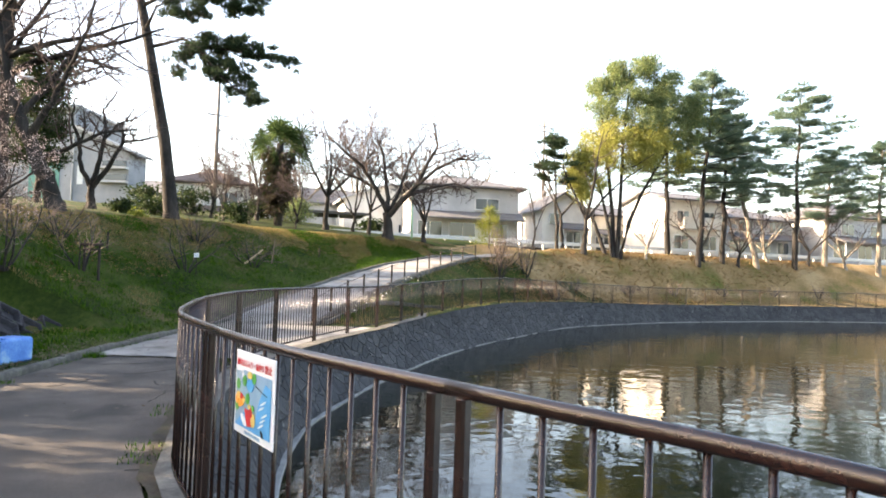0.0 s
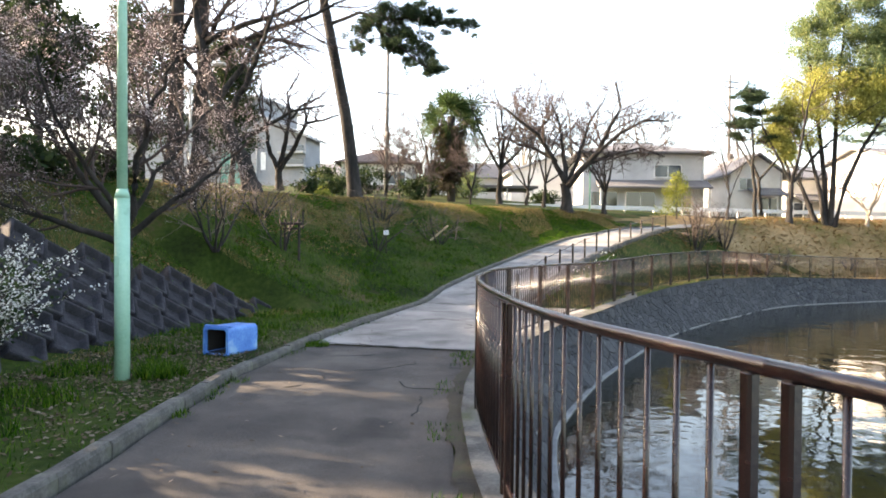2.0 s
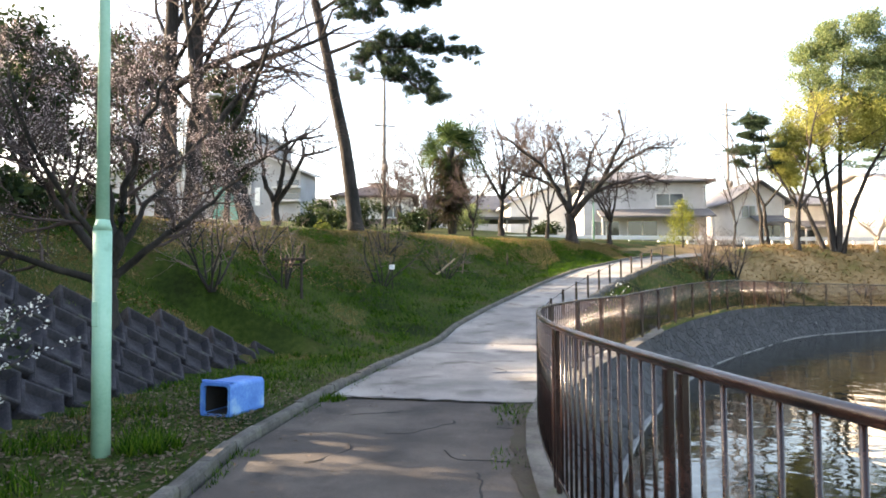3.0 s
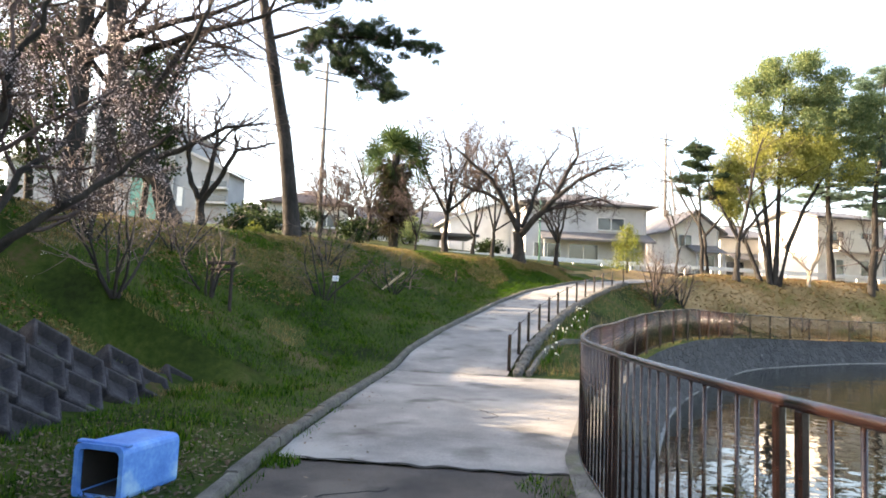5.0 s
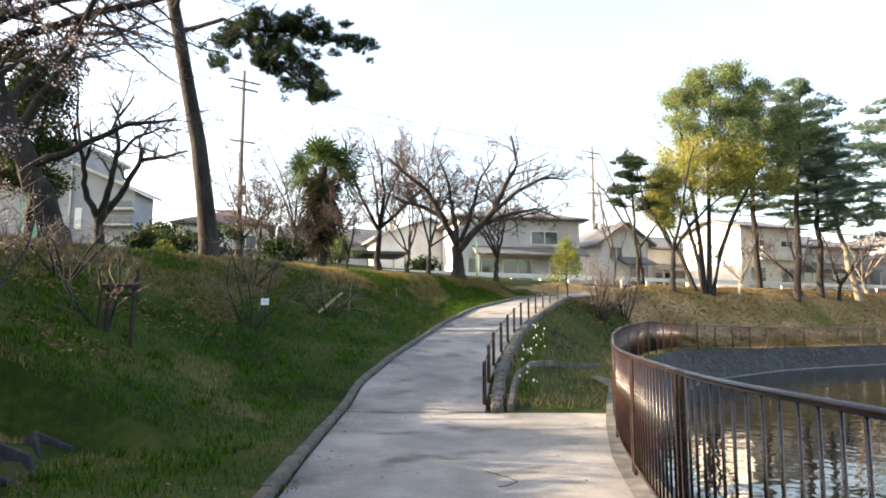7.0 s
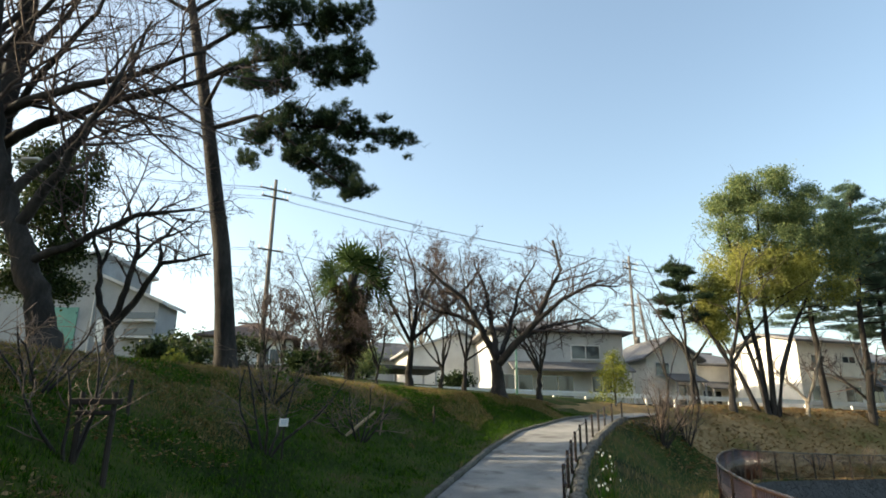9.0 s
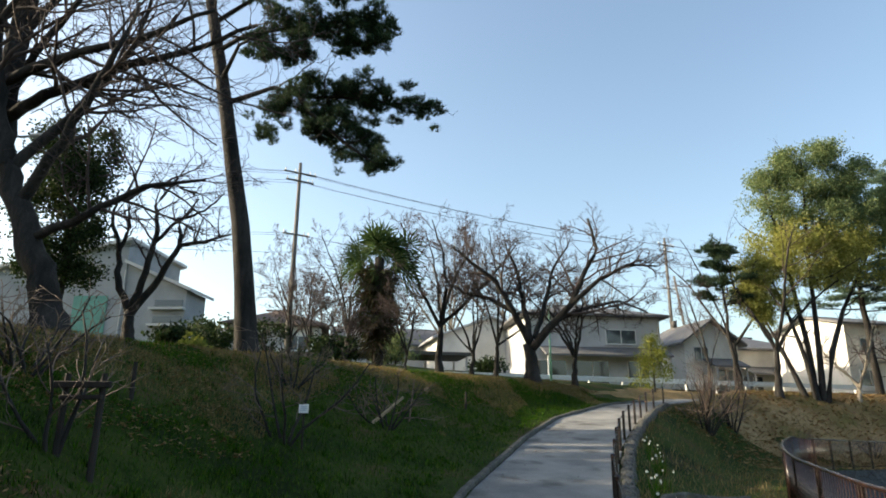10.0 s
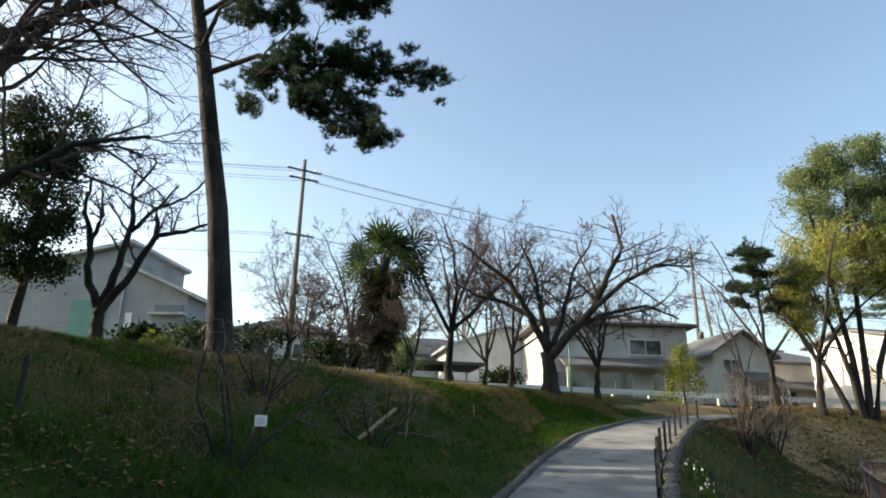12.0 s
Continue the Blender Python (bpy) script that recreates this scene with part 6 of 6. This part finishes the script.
def build_hall():
    """The large white building on the plateau."""
    t = thing("community_hall", pose(-31.2, 55, 5.0), "large pale building with a stepped sloping roof and teal panel", "building")
    def slab(name, prof, y0, y1, mat, parent, label=""):
        n = len(prof)
        V = [(x, y, z) for y in (y0, y1) for x, z in prof]
        F = [tuple(range(n)), tuple(range(2 * n - 1, n - 1, -1))] + [(i, i + n, (i + 1) % n + n, (i + 1) % n) for i in range(n)]
        return link(name, V, F, mat, parent, label)
    slab("main_wall", [(-16, -1), (-0.9, -1), (-0.9, 9.9), (-16, 6.9)], 0, 8, M["hallwall"], t)
    slab("side_wall", [(-0.88, -1), (3.9, -1), (3.9, 6.3), (-0.88, 8.3)], 0.05, 3.2, M["hallwall"], t)
    slab("main_roof", [(-16.6, 6.8), (-0.5, 10.0), (-0.5, 10.25), (-16.6, 7.05)], -0.5, 8.4, M["greywall"], t)
    slab("side_roof", [(-0.86, 8.32), (4.4, 6.12), (4.4, 6.34), (-0.86, 8.56)], -0.5, 3.6, M["greywall"], t)
    slab("teal_panel", [(-4.6, 0.6), (-2.0, 0.6), (-2.0, 5.9), (-4.6, 5.9)], -0.06, -0.004, M["teal"], t, "teal metal cladding panel")
    # no recess is cut: the plate's dark colour gives the entrance its shade
    slab("doorway", [(0.4, -0.8), (2.6, -0.8), (2.6, 1.6), (0.4, 1.6)], 0.0, 0.04, M["dark"], t, "flat dark plate standing in for a shaded entrance")
    for z in (3.6, 4.8):
        slab("louvre", [(1.4, z), (3.95, z), (3.95, z + 0.16), (1.4, z + 0.16)], -0.5, 0.04, M["greywall"], t)
        slab("strip_window", [(1.6, z + 0.3), (3.7, z + 0.3), (3.7, z + 0.75), (1.6, z + 0.75)], 0.0, 0.044, M["glass"], t)
    slab("narrow_window", [(-0.5, 3.4), (0.0, 3.4), (0.0, 5.0), (-0.5, 5.0)], 0.0, 0.044, M["metal"], t)
    for x in (-13.5, -10.5, -7.5):
        window(t, x, 1.2, 1.6, 1.2, -0.02)
    part("drain_pipe", rod(0.07, 0.07, 8.6, 8, (-0.86, -0.1, -0.8)), M["greywall"], t)


build_hall()


def build_carport():
    t = thing("carport", pose(-11.5, 55.0, 3.95, 0, 0, 16), "open carport with a flat dark roof on pale posts", "carport")
    part("roof", merge(box(9.0, 4.4, 0.16, 0.02, (0, 0, 2.5)), box(9.2, 0.12, 0.24, 0.02, (0, -2.2, 2.44))), M["sheetroof"], t)
    for i in range(5):
        for y in (-2.0, 2.0):
            part("post", box(0.12, 0.12, 2.7, 0.01, (-4.2 + 2.1 * i, y, -0.2)), M["greywall"], t)
    f = thing("garden_fence", pose(-7.0, 51.9, 3.95, 0, 0, 18), "low dark slatted garden fence across the street", "fence")
    for i in range(44):
        part("slat", box(0.3, 0.03, 0.55, 0, (-8 + 0.37 * i, 0, -0.05)), M["brownwall"], f)
    part("fence_rail", box(16.6, 0.05, 0.06, 0, (0, 0.04, 0.4)), M["brownwall"], f)
    part("low_wall", box(16.8, 0.14, 0.3, 0.02, (0, 0.0, -0.32)), M["kerb"], f)


build_carport()


# ---- utility poles and cables ----
def utility_pole(x, y, z, h, label, rot=20.0, lean=0.0):
    t = thing("utility_pole", pose(x, y, z, 0, lean, rot), label, "utility pole", "utility poles")
    part("pole", rod(0.19, 0.1, h + 0.4, 12, (0, 0, -0.4)), M["polegrey"], t, "", True)
    for k, (dz, w) in enumerate(((0.75, 2.0), (1.25, 1.7), (4.6, 1.6))):
        arm = part("cross_arm", box(w, 0.09, 0.09, 0.01, (0, -0.12, h - dz)), M["polegrey"], t)
        for sx in (-0.45, -0.15, 0.3, 0.46):
            part("insulator", rod(0.045, 0.03, 0.18, 8, (sx * w, -0.12, h - dz + 0.09)), M["metal"], arm)
    part("transformer", merge(rod(0.2, 0.2, 0.55, 12, (0.0, -0.28, h - 7.9))), M["polegrey"], t, "grey transformer can", True)
    return t


def cable(a, b, sag, label="black overhead cable between the poles"):
    a, b = Vector(a), Vector(b)
    line = []
    for i in range(17):
        f = i / 16
        p = a.lerp(b, f)
        p.z -= sag * 4 * f * (1 - f)
        line.append((p, 0.012))
    V, F = tubes([line], 4)
    tagged(link("cable", V, F, M["wire"], None, "", True), label, "cable", "overhead cables")


def build_poles():
    A, B, C = (-16.6, 46.0, 3.9), (9.9, 66.0, 3.95), (-48.0, 36.0, 4.5)
    utility_pole(*A, 13.2, "weathered grey utility pole with insulators and cables", 35)
    utility_pole(*B, 14.0, "weathered grey utility pole with insulators and cables", 35)
    t = thing("utility_pole", pose(11.2, 64.6, 3.95, 0, -9, 30), "bare slanting brace pole beside the utility pole", "utility pole")
    part("pole", rod(0.13, 0.09, 10.5, 10, (0, 0, -0.3)), M["polegrey"], t, "", True)
    for o, dz in ((-0.8, 0.65), (-0.2, 0.6), (0.6, 0.6), (-0.5, 1.2), (0.5, 1.2), (-0.5, 4.5), (0.4, 4.5), (0.0, 5.6)):
        d = Vector((math.cos(radians(35)), math.sin(radians(35)), 0)) * o
        za, zb = A[2] + 13.2 - dz, B[2] + 14.0 - dz
        cable((A[0] + d.x, A[1] + d.y, za), (B[0] + d.x, B[1] + d.y, zb), 0.55)
        cable((B[0] + d.x, B[1] + d.y, zb), (B[0] + d.x + 36, B[1] + d.y + 14, zb), 0.7)
        cable((A[0] + d.x, A[1] + d.y, za), (C[0] + d.x, C[1] + d.y, C[2] + 13.2 - dz), 0.6)
    utility_pole(*C, 13.2, "weathered grey utility pole with insulators and cables", 35)
    # slim mint post beside the ramp's top
    b = on_land(-2.25, 43.6)
    t = thing("slim_post", pose(*b), "slim pale green steel post beside the ramp", "post")
    part("pole", rod(0.06, 0.05, 3.7, 12), M["mint"], t, "", True)
    part("cap", rod(0.055, 0.02, 0.05, 12, (0, 0, 3.7)), M["mint"], t, "", True)
    # street lamp on the plateau
    b = on_land(-17.6, 24.5)
    t = thing("street_lamp", pose(*b), "slim lamp post with a curved arm on the plateau", "lamp post")
    V, F = tubes([[(Vector((0, 0, -0.2)), 0.06), (Vector((0, 0, 4.2)), 0.045), (Vector((0.1, 0, 4.6)), 0.035), (Vector((0.5, 0, 4.85)), 0.03), (Vector((1.1, 0, 4.85)), 0.03)]], 8)
    link("arm_pole", V, F, M["metal"], t, "", True)
    part("lamp_head", merge(box(0.5, 0.2, 0.1, 0.03, (1.3, 0, 4.8))), M["metal"], t)


build_poles()


# ---- small things on the bank ----
def build_bank_things():
    for x, y in ((-9.34, 17.1), ):
        b = on_land(x, y)
        t = thing("tree_stake", pose(*b), "dark wooden stake frame around a sapling", "stake")
        for dx in (-0.2, 0.2):
            part("stake", rod(0.038, 0.032, 1.12, 8, (dx, 0, -0.15)), M["wood"], t)
        part("crossbar", box(0.62, 0.05, 0.07, 0.008, (0, -0.04, 0.82)), M["wood"], t)
        part("crossbar", box(0.46, 0.05, 0.05, 0.008, (0, -0.04, 0.7)), M["wood"], t)
    for x, y in ((-5.95, 30.7), (-10.3, 19.7)):
        b = on_land(x, y)
        t = thing("tree_stake", pose(*b), "short dark wooden stake in the grass", "stake", "short stakes")
        part("stake", rod(0.035, 0.03, 0.75, 8, (0, 0, -0.15)), M["wood"], t)
    b = on_land(-8.36, 21.8)
    t = thing("plant_label", pose(*b), "small white label on a dark post in the grass", "sign")
    part("post", rod(0.018, 0.018, 0.8, 8, (0, 0, -0.15)), M["wood"], t)
    plate = part("plate", box(0.17, 0.012, 0.15, 0.003, (0, -0.025, 0.62)), M["signwhite"], t, "white plate")
    for i in range(3):
        part("print_bar", box(0.11, 0.003, 0.012, 0, (0, -0.033, 0.66 + 0.03 * i)), M["signgrey"], plate)
    b = (-7.85, 25.3, land(-7.85, 25.3, False))
    t = thing("leaning_stake", pose(b[0], b[1], b[2] - 0.05, 0, 50, 0), "pale cut branch leaning on the bank", "branch")
    part("stick", rod(0.04, 0.03, 0.95, 8), M["palewood"], t)
    b = on_land(-7.2, 26.9)
    t = thing("sapling", pose(*b), "thin young sapling with a brown trunk", "tree")
    part("trunk", rod(0.022, 0.015, 1.2, 8, (0, 0, -0.1), (0, 6, 0)), M["brownwall"], t)
    # fallen leaves by the lamp post
    rng = random.Random(401)
    V, F = [], []
    for i in range(5200):
        y = rng.gauss(8.2, 1.7)
        x = left_edge(y) - rng.uniform(0.15, 2.2)
        z = land(x, y) + 0.015
        a = rng.uniform(0, 6.28)
        s = rng.uniform(0.012, 0.03)
        u, v = Vector((math.cos(a), math.sin(a), rng.gauss(0, 0.25))) * s, Vector((-math.sin(a), math.cos(a), rng.gauss(0, 0.25))) * s * 0.6
        p = Vector((x, y, z))
        q = len(V)
        V += [p - u, p - v, p + u, p + v]
        F.append((q, q + 1, q + 2, q + 3))
    tagged(link("leaf_litter", V, F, M["litter"]), "dry fallen leaves under the lamp post", "leaves", kind="stuff")
    V, F = [], []
    for i in range(60000):
        y = rng.uniform(36, 62)
        x = rng.uniform(1, 46)
        if not (ramp_right(min(y, 59)) + 0.4 < x) or y > rail_line(x) - 0.2 or (x > 6.9 and y < 37.6 + 0.72 * (x - 6.9)):
            continue
        z = land(x, y) + 0.02
        a = rng.uniform(0, 6.28)
        s = rng.uniform(0.06, 0.12)
        u, v = Vector((math.cos(a), math.sin(a), rng.gauss(0, 0.25))) * s, Vector((-math.sin(a), math.cos(a), rng.gauss(0, 0.25))) * s * 0.6
        p = Vector((x, y, z))
        q = len(V)
        V += [p - u, p - v, p + u, p + v]
        F.append((q, q + 1, q + 2, q + 3))
    tagged(link("fallen_leaves", V, F, M["brownleaf"]), "brown fallen leaves on the lawn by the street", "leaves", kind="stuff")
    V, F = [], []
    for i in range(26000):
        y = rng.uniform(12.5, 41)
        L = left_edge(y)
        x = L - rng.uniform(0.12, 1.1) * crest_out(y)
        if (L - x) / crest_out(y) + 0.5 * noise.noise((x * 0.6, y * 0.5, 21)) < 0.6:
            continue
        z = land(x, y) + 0.02
        a = rng.uniform(0, 6.28)
        s = rng.uniform(0.02, 0.05)
        u, v = Vector((math.cos(a), math.sin(a), rng.gauss(0, 0.3))) * s, Vector((-math.sin(a), math.cos(a), rng.gauss(0, 0.3))) * s * 0.6
        p = Vector((x, y, z))
        q = len(V)
        V += [p - u, p - v, p + u, p + v]
        F.append((q, q + 1, q + 2, q + 3))
    tagged(link("bank_leaves", V, F, M["brownleaf"]), "brown fallen leaves on the upper bank", "leaves", kind="stuff")
    V, F = [], []
    for i in range(420):
        y = rng.uniform(2.5, 30)
        x = left_edge(y) + 0.15 + abs(rng.gauss(0, 0.5)) if rng.random() < 0.6 else edge_x(y) - 0.4 - abs(rng.gauss(0, 0.3)) if y < 17 else left_edge(y) + rng.uniform(0.2, 2)
        z = (ramp_z(y) if y > 17.6 else 0.0) + 0.055
        a = rng.uniform(0, 6.28)
        s = rng.uniform(0.012, 0.03)
        u, v = Vector((math.cos(a), math.sin(a), 0.2)) * s, Vector((-math.sin(a), math.cos(a), -0.2)) * s * 0.6
        p = Vector((x, y, z))
        q = len(V)
        V += [p - u, p - v, p + u, p + v]
        F.append((q, q + 1, q + 2, q + 3))
    tagged(link("path_litter", V, F, M["litter"]), "scattered dry leaves on the footpath", "leaves", kind="stuff")
    # narcissus in the bed
    for i in range(34):
        y = rng.uniform(18.6, 28.5)
        f = rng.uniform(0.25, 0.75)
        x = ramp_right(y) + 0.4 + f * 0.7
        b = (x, y, land(x, y) - 0.02)
        t = thing("narcissus", pose(*b, 0, 0, rng.uniform(0, 360)), "narcissus clump with pale flowers in the bed", "flower", "narcissus in the bed")
        V, F = [], []
        for k in range(14):
            a = rng.uniform(0, 6.28)
            d = Vector((math.cos(a) * 0.35, math.sin(a) * 0.35, 1)).normalized() * rng.uniform(0.2, 0.36)
            s = Vector((-math.sin(a), math.cos(a), 0)) * 0.008
            o = Vector((math.cos(a), math.sin(a), 0)) * 0.04
            q = len(V)
            V += [o - s, o + s, o + d]
            F.append((q, q + 1, q + 2))
        link("foliage", V, F, M["grass"], t)
        V, F = [], []
        for k in range(1):
            c = Vector((rng.gauss(0, 0.06), rng.gauss(0, 0.06), rng.uniform(0.28, 0.38)))
            for j in range(6):
                a = j * math.pi / 3
                e, w = Vector((math.cos(a) * 0.03, -0.008, math.sin(a) * 0.03)), Vector((-math.sin(a) * 0.012, 0, math.cos(a) * 0.012))
                q = len(V)
                V += [c, c + e * 0.6 + w, c + e, c + e * 0.6 - w]
                F.append((q, q + 1, q + 2, q + 3))
        link("bloom", V, F, M["petal"], t, "pale flowers")


build_bank_things()


# ---- grass ----
def build_grass():
    rng = np.random.default_rng(7)
    def blades(name, pts, height, mat, label):
        V, F = [], []
        for (x, y, z), h, a, l in zip(pts, height, rng.uniform(0, 6.28, len(pts)), rng.uniform(0.2, 1.3, len(pts))):
            w = 0.004 + 0.035 * h
            ca, sa = math.cos(a), math.sin(a)
            q = len(V)
            V += [(x - sa * w, y + ca * w, z - 0.01), (x + sa * w, y - ca * w, z - 0.01), (x + ca * l * h, y + sa * l * h, z + h)]
            F.append((q, q + 1, q + 2))
        tagged(link(name, V, F, M[mat]), label, "grass", kind="stuff")
    green, gh, dry, dh = [], [], [], []
    n = 0
    while n < 170000:
        y = 4.0 + 36 * rng.random() ** 1.5
        L = left_edge(y)
        x = L - 0.15 - rng.random() ** 0.8 * (crest_out(y) + 0.8)
        d = L - x
        n += 1
        if y < 14 and 2.35 < d < 2.35 + max(0.1, (block_top(y) - 0.07) / 1.11) + 0.05:
            continue
        if y < 10.5 and d < 2.3 and rng.random() < 0.45:
            continue
        patch = noise.noise((x * 0.55, y * 0.4, 5)) + 0.62 * (d / crest_out(y)) - 0.4 + 0.12 * noise.noise((x * 2.5, y * 2.5, 1))
        z = land(x, y)
        far = 0.7 + y / 26
        if patch > 0.07:
            dry.append((x, y, z))
            dh.append((0.02 + 0.05 * rng.random()) * far)
        else:
            green.append((x, y, z))
            gh.append((0.02 + 0.045 * rng.random()) * far)
    for _ in range(42000):
        y = 18 + 35 * rng.random() ** 1.2
        x = ramp_right(y) + 0.35 + rng.random() ** 1.3 * 40
        if y < 43 and x > edge_right(y) - 0.25:
            continue
        D = np.min((LOOP_A[:, 0] - x) ** 2 + (LOOP_A[:, 1] - y) ** 2)
        if y >= 43 and (D < 0.3 or y > rail_line(x) - 0.4 or (x > 11 and y < 40.2 + 0.62 * (x - 11.1))):
            continue
        z = land(x, y)
        brown = noise.noise((x * 0.25, y * 0.3, 9)) + 0.02 * (y - 34)
        if brown > -0.55:
            dry.append((x, y, z))
            dh.append(0.07 + 0.12 * rng.random())
        else:
            green.append((x, y, z))
            gh.append(0.06 + 0.1 * rng.random())
    for _ in range(1500):
        y = rng.uniform(1.0, 10.4)
        x = edge_x(y) - rng.uniform(0.28, 0.6)
        if noise.noise((y * 1.3, 1, 1)) > 0.05:
            green.append((x, y, 0.03))
            gh.append(0.015 + 0.035 * rng.random())
    for _ in range(1500):
        y = rng.uniform(2.0, 17.4)
        x = left_edge(y) + rng.uniform(0.06, 0.2)
        if noise.noise((y * 0.9, 4, 1)) > 0.12:
            green.append((x, y, 0.02))
            gh.append(0.02 + 0.035 * rng.random())
    for _ in range(1500):
        cy = 8 + 30 * rng.random() ** 1.3
        d = rng.uniform(0.1, 0.95) ** 1.2 * crest_out(cy)
        cx = left_edge(cy) - 0.2 - d
        if cy < 14.5 and d > 2.0 or noise.noise((cx * 0.7, cy * 0.7, 31)) < -0.12:
            continue
        rad = rng.uniform(0.06, 0.2)
        hh = rng.uniform(0.07, 0.15)
        for _ in range(26):
            a, f = rng.uniform(0, 6.28), math.sqrt(rng.random())
            x, y = cx + math.cos(a) * rad * f, cy + math.sin(a) * rad * f
            green.append((x, y, land(x, y)))
            gh.append(hh * rng.uniform(0.5, 1.1))
    for cx, cy, r, k, hh in ((-6.0, 7.6, 0.26, 420, 0.16), (-6.3, 6.2, 0.45, 520, 0.11), (-5.95, 5.3, 0.45, 420, 0.1), (-6.9, 7.4, 0.35, 360, 0.12), (-6.6, 9.9, 0.4, 360, 0.1), (-7.1, 8.8, 0.4, 360, 0.1), (-5.5, 10.25, 0.2, 200, 0.08), (-3.2, 10.05, 0.3, 260, 0.05), (-5.2, 7.7, 0.14, 90, 0.05), (-4.95, 6.4, 0.14, 90, 0.05)):
        for _ in range(k):
            a, f = rng.uniform(0, 6.28), math.sqrt(rng.random())
            x, y = cx + math.cos(a) * r * f, cy + math.sin(a) * r * f
            green.append((x, y, max(0.025, land(x, y))))
            gh.append(hh * rng.uniform(0.5, 1.1))
    blades("grass", green, gh, "grass", "short green grass on the bank and lawn")
    blades("dry_grass", dry, dh, "drygrass", "dry straw-coloured grass on the bank")


build_grass()
